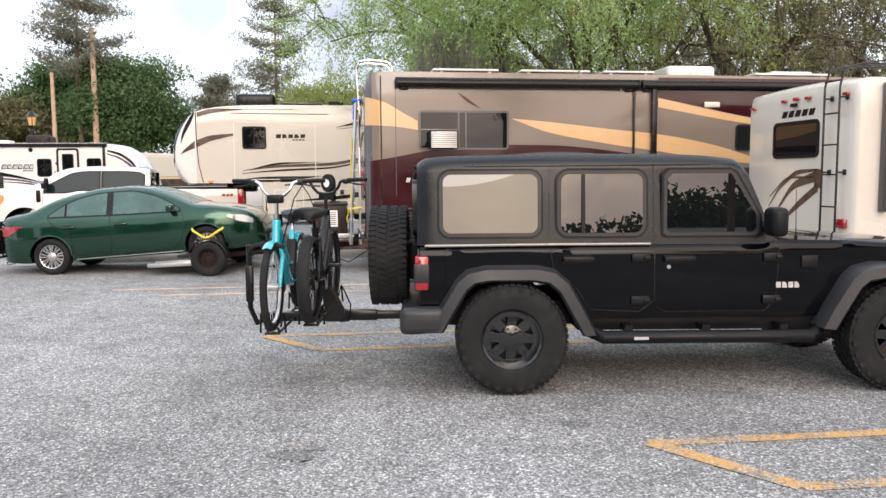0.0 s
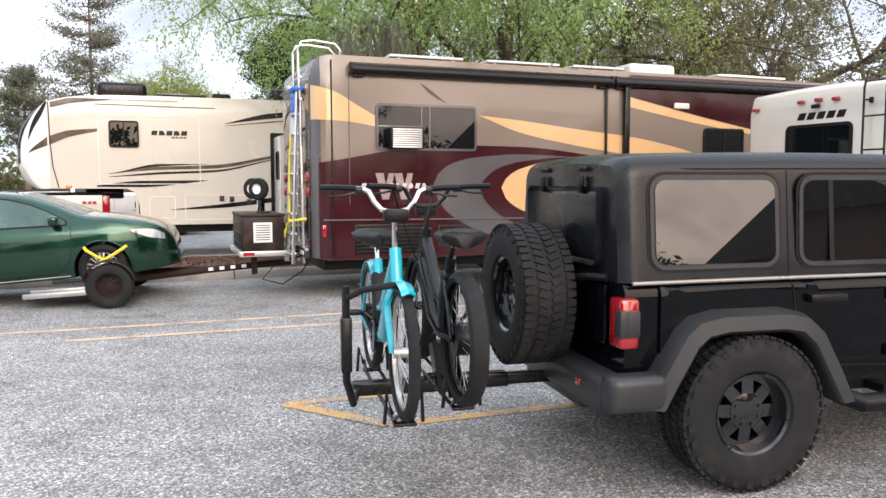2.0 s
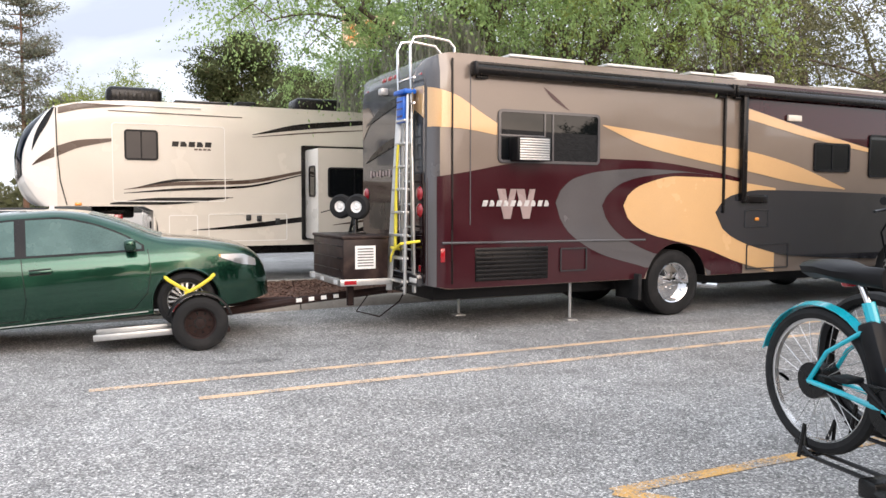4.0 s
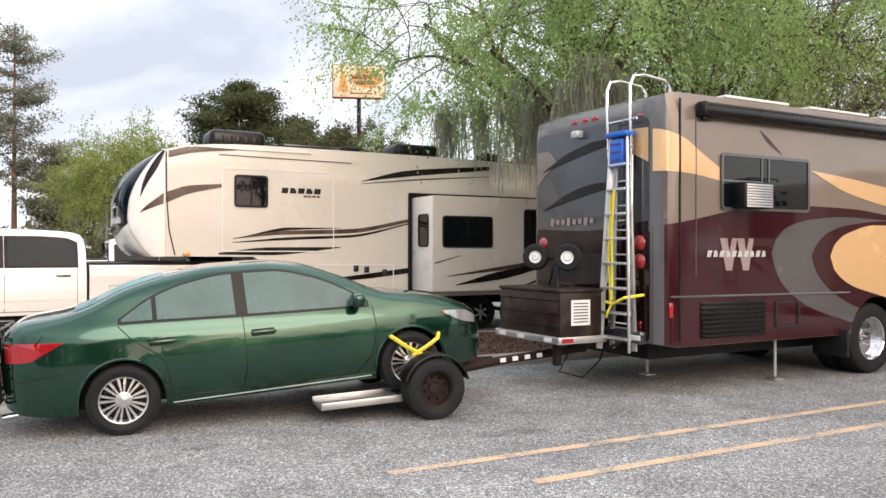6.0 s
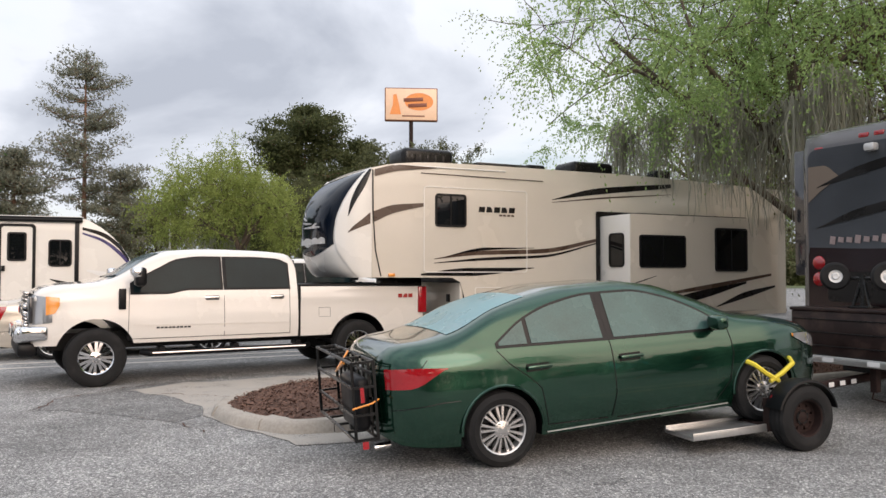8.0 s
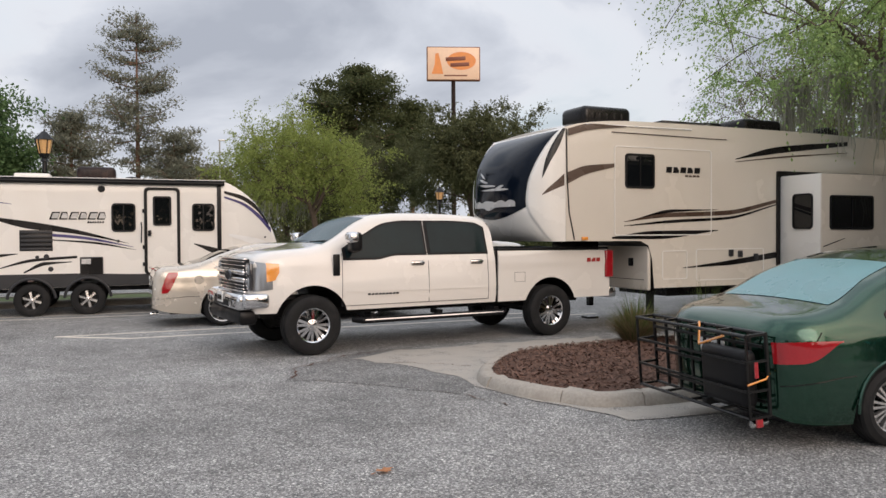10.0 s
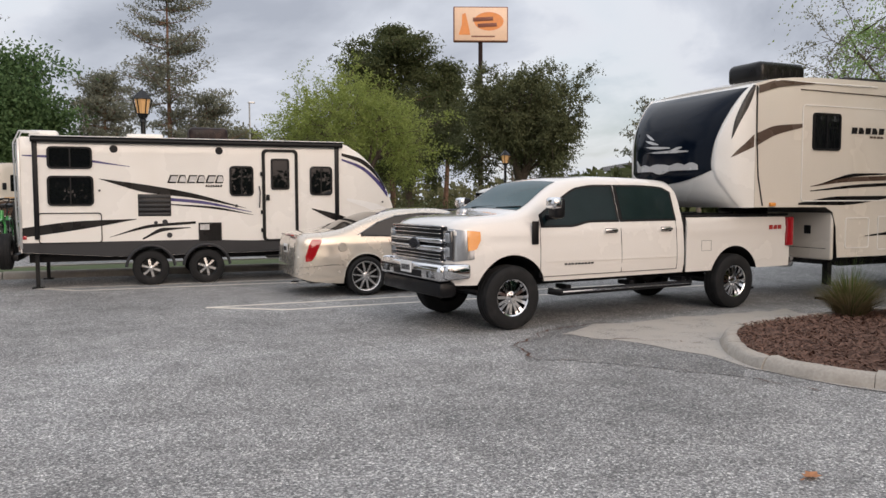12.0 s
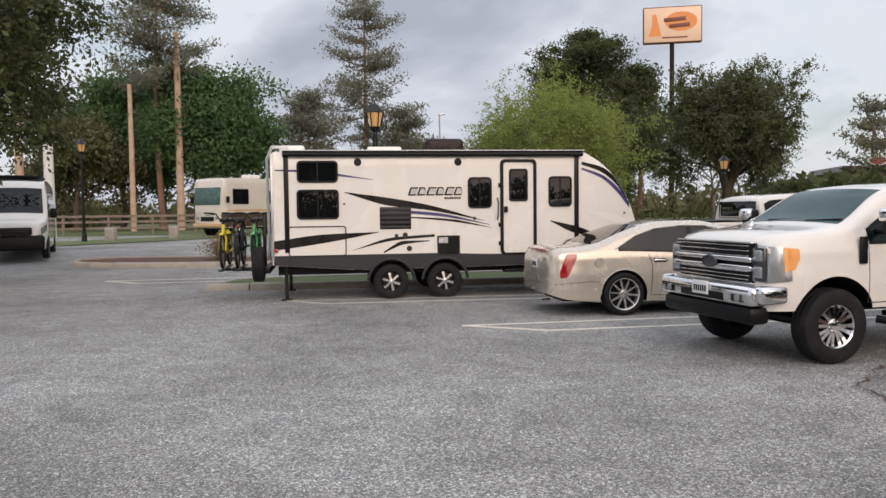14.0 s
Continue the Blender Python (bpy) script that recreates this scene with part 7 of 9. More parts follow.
bm = tube(B(), [(0.2, YB - 0.06, 2.81), (6.1, YB - 0.06, 2.81)], 0.05, 12)
box(bm, (3.15, YB - 0.03, 2.86), (5.9, 0.1, 0.03), 0.01)
part("awning", bm, black_plastic, bullet, "rolled awning in a dark case")
part("awning_cover", box(B(), (3.15, YB - 0.05, 2.88), (5.95, 0.11, 0.015), 0.005), decal_white, bullet)
for x in (1.62, 3.58):
    bm = lathe(B(), [(0, 0.02), (0.07, 0.02), (0.075, 0)], 20, pose(x, YB, 2.66, 0, 0, 180))
    part("speaker", bm, black_plastic, bullet)
for x, z, r in ((2.35, 1.23, 0.035), (2.52, 1.24, 0.05), (2.6, 0.98, 0.05), (1.35, 1.86, 0.02), (7.0, 1.62, 0.02), (3.9, 1.55, 0.03)):
    bm = lathe(B(), [(0, 0.015), (r, 0.015), (r * 1.05, 0)], 16, pose(x, YB - 0.004, z, 0, 0, 180))
    part("socket", bm, grey_plastic, bullet)
roof_unit(bullet, 3.46, 0, 2.88, (0.8, 0.7, 0.32), box_wood)
roof_unit(bullet, 2.2, -0.2, 2.88, (0.7, 0.5, 0.14), rv_white, "roof_vent")
roof_unit(bullet, 0.35, -0.3, 2.88, (0.5, 0.4, 0.16), rv_white, "roof_vent")
bm = rod(B(), (4.2, 0, 2.88), (4.2, 0, 3.0), 0.02)
lathe(bm, [(0, 0.02), (0.14, 0.0), (0.14, -0.01), (0, -0.01)], 16, pose(4.2, 0, 3.0, 90, 0, 0))
part("roof_aerial", bm, black_plastic, bullet)
for x in (2.24, 3.30):
    for s in (1, -1):
        wheel(bullet, "trailer", x, s * 1.09, 0.335, s, 12)
    bm = tube(B(), [(x + 0.45 * math.cos(radians(a)), YB - 0.02, 0.335 + 0.45 * math.sin(radians(a))) for a in range(5, 176, 10)], 0.03, 8)
    part("wheel_arch", bm, grey_plastic, bullet)
for x in (0.22, 6.6):
    for s in (-1, 1):
        bm = box(B(), (x, s * 0.95, 0.33), (0.07, 0.07, 0.62))
        box(bm, (x, s * 0.95, 0.015), (0.2, 0.2, 0.03))
        part("stabiliser_jack", bm, steel_black, bullet)
bm = box(B(), (-0.14, 0, 0.60), (0.12, 2.2, 0.12), 0.01)
part("rear_bumper", bm, black_plastic, bullet)
bm = B()
for y in (-0.95, -0.6):
    tube(bm, [(-0.1, y, 0.8), (-0.12, y, 2.75), (-0.02, y, 2.98), (0.3, y, 2.98)], 0.016, 8)
for z in np.arange(0.95, 2.8, 0.3):
    rod(bm, (-0.11, -0.95, z), (-0.11, -0.6, z), 0.013)
part("rear_ladder", bm, aluminium, bullet)
part("tail_light", box(B(), (0.05, YB - 0.01, 0.98), (0.07, 0.03, 0.07), 0.01), red_lens, bullet)

# -- the tall cream trailer seen from behind --
vegas = thing("travel_trailer", pose(4.97, 10.91, 0, 0, 0, 10.0), "cream trailer with a rear window, ladder and curling brown vinyl", "travel trailer")
v_hi = curve([(-0.06, 2.58), (-0.05, 2.76), (0.0, 2.83), (0.12, 2.87), (8, 2.9), (8.5, 2.5), (8.8, 1.8)])
vs = straight_skin(line([(-0.06, 0.62), (8.8, 0.62)]), v_hi, curve([(-0.06, 1.15), (-0.03, 1.2), (0.05, 1.22), (8.3, 1.22), (8.8, 0.9)]))
part("body", vs.skin(B(), [-0.06, -0.055, -0.04, -0.02, 0, 0.03, 0.07, 0.12, 1, 3, 6, 8, 8.2, 8.4, 8.6, 8.8], 10, 8, 0.04), rv_cream, vegas, sharp=45)
part("underbody", box(B(), (4.2, 0, 0.6), (8, 1.6, 0.2)), black_plastic, vegas)
SIDE = Matrix(((0, 1, 0, -0.062), (1, 0, 0, 0), (0, 0, 1, 0), (0, 0, 0, 1)))


def on_back(name, bm, mat, parent=vegas, label=""):
    return part(name, turned(SIDE, bm), mat, parent, label)


w = on_back("window", ring(B(), rrect(-0.49, 1.90, 0.53, 2.41, 0.08), rrect(-0.45, 1.94, 0.49, 2.37, 0.05), 0, -0.02), black_plastic)
on_back("pane", slab(B(), rrect(-0.45, 1.94, 0.49, 2.37, 0.05), -0.004, -0.01), dark_glass, w)
for k in range(5):
    y = 0.36 - k * 0.15
    on_back("brand_mark", slab(B(), [(y, 2.47), (y - 0.11, 2.47), (y - 0.15, 2.56), (y - 0.04, 2.56)], 0, -0.004), decal_black)
for y, z in ((1.06, 2.66), (0.29, 2.70), (0.02, 2.71), (-0.24, 2.70), (-1.0, 2.68)):
    on_back("clearance_light", box(B(), (y, -0.02, z), (0.11, 0.04, 0.05), 0.015), red_lens)
on_back("rear_camera", box(B(), (0.05, -0.03, 2.63), (0.12, 0.05, 0.05), 0.015), black_plastic)
for lo, hi in (([(-0.5, 1.72), (-0.1, 1.68), (0.3, 1.50), (0.62, 1.2)], [(-0.5, 1.75), (-0.1, 1.74), (0.3, 1.55), (0.62, 1.205)]), ([(-0.45, 1.58), (0.0, 1.48), (0.5, 1.05)], [(-0.45, 1.72), (0.0, 1.58), (0.5, 1.06)]), ([(-0.5, 1.45), (-0.1, 1.22), (0.35, 0.95)], [(-0.5, 1.56), (-0.1, 1.32), (0.35, 0.96)]), ([(-0.4, 1.62), (0.1, 1.62), (0.6, 1.35)], [(-0.4, 1.65), (0.1, 1.65), (0.6, 1.36)]), ([(-0.55, 1.5), (-0.42, 1.48)], [(-0.55, 1.74), (-0.42, 1.75)])):
    on_back("painted_stripe", ribbon(B(), curve(hi), curve(lo), lo[0][0], lo[-1][0], -0.002, -0.006), decal_brown)
bm = B()
for y in (-0.70, -0.99):
    tube(bm, [(-0.16, y, 0.75), (-0.16, y, 2.78), (-0.10, y, 3.0), (0.15, y, 3.06), (0.9, y, 3.06), (1.0, y, 2.9)], 0.014, 8)
for z in (0.9, 1.26, 1.67, 2.05, 2.445, 2.85):
    rod(bm, (-0.16, -0.70, z), (-0.16, -0.99, z), 0.011)
for z in (1.70, 2.64):
    for y in (-0.70, -0.99):
        rod(bm, (-0.16, y, z), (-0.06, y - 0.03, z), 0.011)
        box(bm, (-0.075, y - 0.03, z), (0.03, 0.05, 0.07), 0.01)
part("ladder", bm, steel_black, vegas, "black tubular rear ladder")
bm = tube(B(), [(0.28, -1.30, 2.76), (6, -1.30, 2.76)], 0.06, 12)
box(bm, (0.30, -1.27, 2.0), (0.09, 0.12, 1.6), 0.02)
part("awning", bm, rv_dark, vegas, "rolled dark awning")
roof_unit(vegas, 2.2, 0.3, 2.92, (0.9, 0.7, 0.26), rv_dark)
for y in (-1.0, 1.0):
    on_back("tail_light", box(B(), (y, -0.02, 1.05), (0.2, 0.05, 0.12), 0.02), red_lens)
part("rear_bumper", box(B(), (-0.18, 0, 0.62), (0.12, 2.3, 0.12), 0.01), black_plastic, vegas)
for x in (4.0, 4.95):
    for s in (1, -1):
        wheel(vegas, "trailer", x, s * 1.0, 0.345, s)
    part("axle", rod(B(), (x, -0.95, 0.345), (x, 0.95, 0.345), 0.05), steel_black, vegas)
# the near side of the tall trailer: window and curling stripes
rv_window(vegas, 0.66, 1.84, 1.5, 2.40, -1.224)
rv_window(vegas, 2.4, 1.88, 3.5, 2.50, -1.224)
for lo, hi, m_ in (([(0.38, 2.50), (0.62, 2.62), (1.2, 2.70), (2.6, 2.66)], [(0.38, 2.62), (0.62, 2.68), (1.2, 2.72), (2.6, 2.68)], rv_grey), ([(0.38, 2.40), (0.62, 2.54), (1.2, 2.62)], [(0.38, 2.46), (0.62, 2.58), (1.2, 2.64)], decal_brown), ([(0.38, 1.98), (0.58, 1.78), (0.9, 1.52), (2.2, 1.40)], [(0.38, 2.06), (0.58, 1.86), (0.9, 1.58), (2.2, 1.41)], decal_brown), ([(0.44, 1.76), (0.68, 1.56), (1.1, 1.36)], [(0.44, 1.80), (0.68, 1.63), (1.1, 1.37)], decal_brown)):
    swoosh(vegas, vs, lo[0][0], lo[-1][0], lo, hi, m_, 0.006)


# ---- trees, near and far ----
elm, elm_tips, elm_limbs = broad_tree((2.9, 18.9, 0.1), "spring-green tree hung with grey Spanish moss in the bed", 11.5, 11, willow_leaf, 0.21, 1.2, 0.26, 190, 0.36, 0.037, 0.5, kids=(7, 4, 4, 3), up=0.30, hang=0.30, lean=(-0.36, 0), sprays=(16, 0.9, 16, 0.034, 0.45), clear=lambda p: (p.y < -2.6 and p.z < 4.3) or p.x < -7.0 + 0.5 * math.sin(p.z * 2) or (p.x < -0.5 and p.z < 4.25 + 0.3 * math.sin(3 * p.x)))
low = [p for pts, rs, lv in elm_limbs for p in pts if lv > 0 and 3.0 < p.z < 4.75 and -4.3 < p.x < -1.2 and p.y > -2.4]
rnd = random.Random(8)
rnd.shuffle(low)
spanish_moss(elm, [(*p.xy, p.z) for p in low[:34]], 9, (0.8, 2.5), 52)
elm_2, tips_2, _ = broad_tree((3.6, 20.0, 0.1), "spring-green tree in the bed behind the motor coach", 11.0, 23, fresh_leaf, 0.24, 1.0, 0.28, 140, 0.32, 0.038, 0.4, kids=(6, 4, 4, 3), hang=0.3, sprays=(7, 1.0, 13, 0.034, 0.45), clear=lambda p: p.y < -2.6 and p.z < 4.3)
spanish_moss(elm_2, [(*p.xy, p.z) for p, d in tips_2 if p.z < 5.5 and p.y > -2.4][:30], 10)
oak_1, tips_3, _ = broad_tree((14.5, 24.5, 0.0), "dull olive live oak with moss", 10.5, 31, dull_leaf, 0.32, 1.05, 0.26, 120, 0.36, 0.048, 0.4, kids=(6, 4, 3, 3), hang=0.3, sprays=(9, 1.0, 12, 0.045, 0.35))
spanish_moss(oak_1, [(*p.xy, p.z) for p, d in tips_3 if p.z < 6][:24], 12, (0.8, 2.2))
copy_thing(oak_1, pose(9.6, 22.4, 0.0, 0, 0, 300))
copy_thing(oak_1, pose(21.5, 22.5, 0, 0, 0, 130))
copy_thing(oak_1, pose(12.5, 32.0, 0.1, 0, 0, 250))
round_tree, tips_4, _ = broad_tree((-6.0, 52.0, 0.36), "bright green rounded tree beyond the trailers", 9.5, 44, fresh_leaf, 0.22, 1.15, 0.22, 130, 0.36, 0.08, 0.25, kids=(7, 4, 4, 3), hang=0.25, sprays=(7, 1.1, 12, 0.06, 0.35))
spanish_moss(round_tree, [(*p.xy, p.z) for p, d in tips_4 if p.z < 3.4][:16], 13, (0.8, 1.6))
live_oak, _, _ = broad_tree((5.9, 61.0, 0.36), "dark olive live oak with a broad crown", 11.4, 52, deep_leaf, 0.42, 0.86, 0.22, 110, 0.42, 0.105, 0.2, kids=(7, 4, 4, 3), sprays=(15, 1.1, 13, 0.085, 0.2), clear=lambda p: math.hypot(p.x, p.y) > 5.0)
copy_thing(live_oak, pose(0.4, 69, 0.36, 0, 0, 120) @ Matrix.Scale(0.86, 4))
copy_thing(live_oak, pose(-4.2, 74, 0.36, 0, 0, 220) @ Matrix.Scale(0.72, 4))
dark_oak, _, _ = broad_tree((-26.6, 30.8, 0.0), "dark oak with a wide crown at the car park edge", 10.5, 61, oak_leaf, 0.34, 1.2, 0.34, 160, 0.38, 0.09, 0.1, kids=(7, 4, 4, 3), clear=lambda p: p.z < 3.6, sprays=(11, 1.0, 14, 0.075, 0.25))
conifer, _, _ = broad_tree((-31.0, 75.0, 0.36), "dense dark green evergreen tree", 14.5, 70, cypress_leaf, 0.3, 0.85, 0.16, 64, 0.65, 0.17, 0.1, kids=(9, 5, 4, 3), up=0.5)
copy_thing(conifer, pose(-38.5, 80, 0.36, 0, 0, 80))
far_tree, _, _ = broad_tree((-40.0, 74.0, 0.36), "hazy grey-green tree at the roadside", 11.0, 75, dull_leaf, 0.28, 0.95, 0.25, 44, 0.6, 0.18, 0.1)
for x, y, a in ((-48, 66, 40), (36, 62, 90), (-60, 80, 10), (44, 48, 0), (33, 36, 150), (-4, 90, 200), (-12, 96, 30)):
    copy_thing(far_tree, pose(x, y, 0.36, 0, 0, a))
pine = pine_tree((-17.8, 85.0, 0.36), "tall ragged pine with a bare lower trunk", 21.3, 81, 0.30, 5.4, per=30, size=0.15, clump=0.40, whorls=15)
pine_tree((-32.8, 72.0, 0.36), "tall pine with an open round crown", 20.5, 82, 0.52, 6.0, per=34, size=0.15, clump=0.42, whorls=11)
pine_tree((-22.6, 80.0, 0.36), "slender pine with thin foliage", 11.5, 83, 0.35, 3.6, per=46, size=0.15)
pine_tree((-14.6, 83.0, 0.36), "short pine with drooping foliage", 10.0, 84, 0.2, 3.4, per=46, size=0.15)
pine_tree((1.3, 78.5, 0.36), "dark pine with a dense round crown", 16.0, 85, 0.48, 5.6, oak_leaf, per=95, size=0.17, clump=0.5, whorls=11, taper=0.38, low=0.4)
pine_tree((6.6, 80.5, 0.36), "dark pine beside the roadside sign", 13.5, 86, 0.5, 4.2, oak_leaf, per=95, size=0.17, clump=0.5, whorls=9, taper=0.38, low=0.4)
bare, _, _ = broad_tree((21.0, 61.5, 0.36), "almost bare grey tree with thin twigs", 9.5, 91, dull_leaf, 0.2, 0.8, 0.25, 3, 0.4, 0.12, kids=(6, 4, 4, 3), wood=twig, least=0.02)
copy_thing(bare, pose(12.8, 79.0, 0.36, 0, 0, 70))
copy_thing(bare, pose(-36.5, 84.0, 0.36, 0, 0, 170))
# trees and a low roofed building behind the walker, seen mirrored in glass and paint
for x, y, a in ((-7, -27, 0), (-24, -36, 40), (-13, -48, 80), (-36, -44, 120), (-19, -58, 10), (-30, -54, 300), (-46, -36, 250), (54, -30, 160)):
    copy_thing(dark_oak, pose(x, y, 0, 0, 0, a))
copy_thing(pine, pose(21.5, -42, 0, 0, 0, 40))
copy_thing(dark_oak, pose(46, -30, 0, 0, 0, 130))
house = thing("roadhouse_building", pose(33, -24, 0), "long low brown building with a dark gable roof", "building")
bm = box(B(), (0, 0, 1.8), (15, 14, 3.6))
part("wall", bm, brick_far, house)
bm = slab(B(), [(-7.8, 3.5), (7.8, 3.5), (0, 6.9)], -8.1, 8.1)
part("roof", turned(Matrix.Rotation(radians(90), 4, "Z"), bm), decal_brown, house)


def far_woods(n, seed, x0, x1, y0, y1, h):
    rnd = np.random.RandomState(seed)
    c = np.stack([rnd.uniform(x0, x1, n), rnd.uniform(y0, y1, n), np.zeros(n)], 1)
    c[:, 2] = np.abs(rnd.normal(0, 1, n)) % 1.0 * h * (0.65 + 0.35 * np.sin(c[:, 0] * 0.23) * np.cos(c[:, 0] * 0.071))
    return leaf_cloud(seed, c, 3, 0.5, 0.55)


for nm, x0, x1, y0, y1, h, mt in (("far_woods", -90, 90, -92, -78, 9.5, oak_leaf), ("far_woods", -120, 120, 105, 118, 6.0, dull_leaf), ("far_woods", 20, 70, 70, 90, 6.0, oak_leaf), ("far_woods", -110, -45, 82, 100, 7.5, dull_leaf)):
    w = soup(nm, *far_woods(7000, int(abs(y0) + x1), x0, x1, y0, y1, h), mt)
    tagged(w, "distant dull green woods", "woods", kind="stuff")
hedge = soup("hedge", *leaf_cloud(17, [(x, 56.5 + 0.4 * math.sin(x), 0.36 + z) for x in np.arange(-12, 14, 0.35) for z in (0.2, 0.6, 0.95)], 26, 0.3, 0.09), oak_leaf)
tagged(hedge, "low dark evergreen hedge at the car park edge", "hedge", kind="stuff")


def shrub(at, r, label, seed, mat=bush_leaf):
    rnd = random.Random(seed)
    s = thing("shrub", pose(*at), label, "shrub")
    limbs = []
    tips = []
    for k in range(26):
        a, t = rnd.uniform(0, 2 * math.pi), rnd.uniform(0.1, 1.1)
        e = Vector((math.cos(a) * math.sin(t), math.sin(a) * math.sin(t), math.cos(t))) * r * rnd.uniform(0.7, 1.1)
        limbs.append(([Vector((0, 0, -0.02)), e * 0.5 + Vector((0, 0, 0.04)), e], [0.014, 0.009, 0.005], 2))
        tips += [e, e * 0.75, e * 0.5]
    soup("stem", *limb_mesh(limbs), twig, s, smooth=True)
    soup("foliage", *leaf_cloud(seed, tips, 40, 0.11, 0.035, 0.35), mat, s)
    return s


def grass_tuft(at, r, label, seed, mat=bush_leaf):
    """A rounded clump of arching grass blades."""
    rnd = np.random.RandomState(seed)
    t = thing("grass_clump", pose(*at), label, "ornamental grass")
    for nm, n, reach, tall, mt in (("blades", 1500, r, r * 1.15, mat), ("green_blades", 260, r * 0.9, r * 1.75, grass_leaf)):
        verts, faces = [], []
        for k in range(n):
            a, q = rnd.uniform(0, 2 * math.pi), rnd.uniform(0.15, 1.0) ** 0.7
            h, w = tall * rnd.uniform(0.6, 1.1) * (1.15 - 0.5 * q), rnd.uniform(0.004, 0.009)
            c, d = np.array([math.cos(a), math.sin(a), 0]), np.array([-math.sin(a), math.cos(a), 0]) * w
            root = c * r * 0.35 * q
            i0 = len(verts)
            for f in (0.0, 0.4, 0.75, 1.0):
                p = root + c * reach * q * f**1.6 + np.array([0, 0, h * (f - 0.22 * q * f**3)])
                verts += [tuple(p - d * (1.05 - f)), tuple(p + d * (1.05 - f))]
            faces += [(i0 + 2 * m, i0 + 2 * m + 1, i0 + 2 * m + 3, i0 + 2 * m + 2) for m in range(3)]
        soup(nm, verts, faces, mt, t)["kind"] = "stuff"
    return t


grass_tuft((-6.0, 18.75, 0.11), 0.5, "tawny rounded clump of grass in the mulch", 21)
grass_tuft((-5.12, 18.35, 0.11), 0.54, "tawny green clump of grass in the mulch", 22)
grass_tuft((-4.1, 18.4, 0.11), 0.46, "tawny low clump of grass in the mulch", 24)
shrub((-20.6, 35.9, 0.25), 0.75, "dry brownish shrub in the far bed", 23)
pine_tree((31.5, 85.0, 0.36), "small open grey-green tree beyond the road", 11.6, 91, 0.35, 3.6, per=14, size=0.24, clump=0.4, whorls=8)


# ---- street furniture and far things ----
sign = thing("roadside_sign", pose(20.4, 110, 0.36, 0, 0, -14) @ Matrix.Scale(1.41, 4), "tall roadside sign with a glowing cream and orange face", "sign")
part("pole", rod(B(), (0, 0.2, 0), (0, 0.2, 15.8), 0.24, 0.2, 14), rust, sign)
part("cabinet", box(B(), (0, 0.1, 17.3), (5.15, 0.6, 3.25), 0.08), sign_brown, sign)
part("face", box(B(), (0, -0.21, 17.3), (4.95, 0.04, 3.05), 0.02), sign_cream, sign)
bm = lathe(B(), [(0, 0), (0.9, 0), (0.9, 0.02)], 24, pose(0.75, -0.235, 17.55) @ Matrix.Diagonal((1.55, -1, 0.95, 1)))
part("emblem", bm, sign_orange, sign)
for x, z, w_, h_ in ((0.2, 17.75, 1.9, 0.35), (0.6, 17.2, 1.8, 0.35)):
    part("emblem_band", box(B(), (x, -0.265, z), (w_, 0.02, h_), 0.005, Matrix.Rotation(-0.06, 4, "Y")), sign_brown, sign)
part("emblem_block", slab(B(), [(-2.1, 16.3), (-1.0, 16.3), (-1.2, 17.3), (-1.45, 18.3), (-1.75, 18.2), (-1.8, 17.2)], -0.235, -0.25), sign_orange, sign, smooth=False)
part("emblem_bar", box(B(), (0.2, -0.245, 16.15), (2.2, 0.02, 0.12)), sign_brown, sign)


def lantern(at, h, label, lit=True):
    s = thing("street_lamp", pose(*at), label, "street lamp", "lantern street lamps")
    bm = rod(B(), (0, 0, 0), (0, 0, h - 0.8), 0.075, 0.055, 12)
    rod(bm, (0, 0, 0), (0, 0, 0.5), 0.13, 0.09, 12)
    rod(bm, (0, 0, h - 0.82), (0, 0, h - 0.72), 0.10, 0.06, 12)
    part("post", bm, steel_black, s)
    bm = rod(B(), (0, 0, h - 0.72), (0, 0, h - 0.62), 0.10, 0.15, 6)
    for k in range(6):
        a = math.pi * k / 3
        rod(bm, (0.14 * math.cos(a), 0.14 * math.sin(a), h - 0.62), (0.21 * math.cos(a), 0.21 * math.sin(a), h - 0.28), 0.013, n=5)
    part("cage", bm, steel_black, s)
    part("glass", rod(B(), (0, 0, h - 0.62), (0, 0, h - 0.29), 0.13, 0.195, 6), lamp_glow, s)
    bm = rod(B(), (0, 0, h - 0.28), (0, 0, h - 0.08), 0.25, 0.06, 6)
    rod(bm, (0, 0, h - 0.08), (0, 0, h), 0.03, 0.005, 6)
    part("hood", bm, steel_black, s)
    return s


lantern((-15.72, 30.2, 0.13), 4.2, "lit black lantern lamp post in the grass bed")
lantern((-1.75, 42.8, 0.36), 3.5, "black lantern lamp post under the trees")
lantern((-29.7, 48.7, 0.40), 4.8, "lit lantern on a tall dark post at the verge")


def utility_pole(at, h, label, r=0.17):
    s = thing("utility_pole", pose(*at), label, "utility pole", "utility poles")
    part("pole", rod(B(), (0, 0, 0), (0, 0, h), r, r * 0.7, 12), pole_wood, s)
    return s


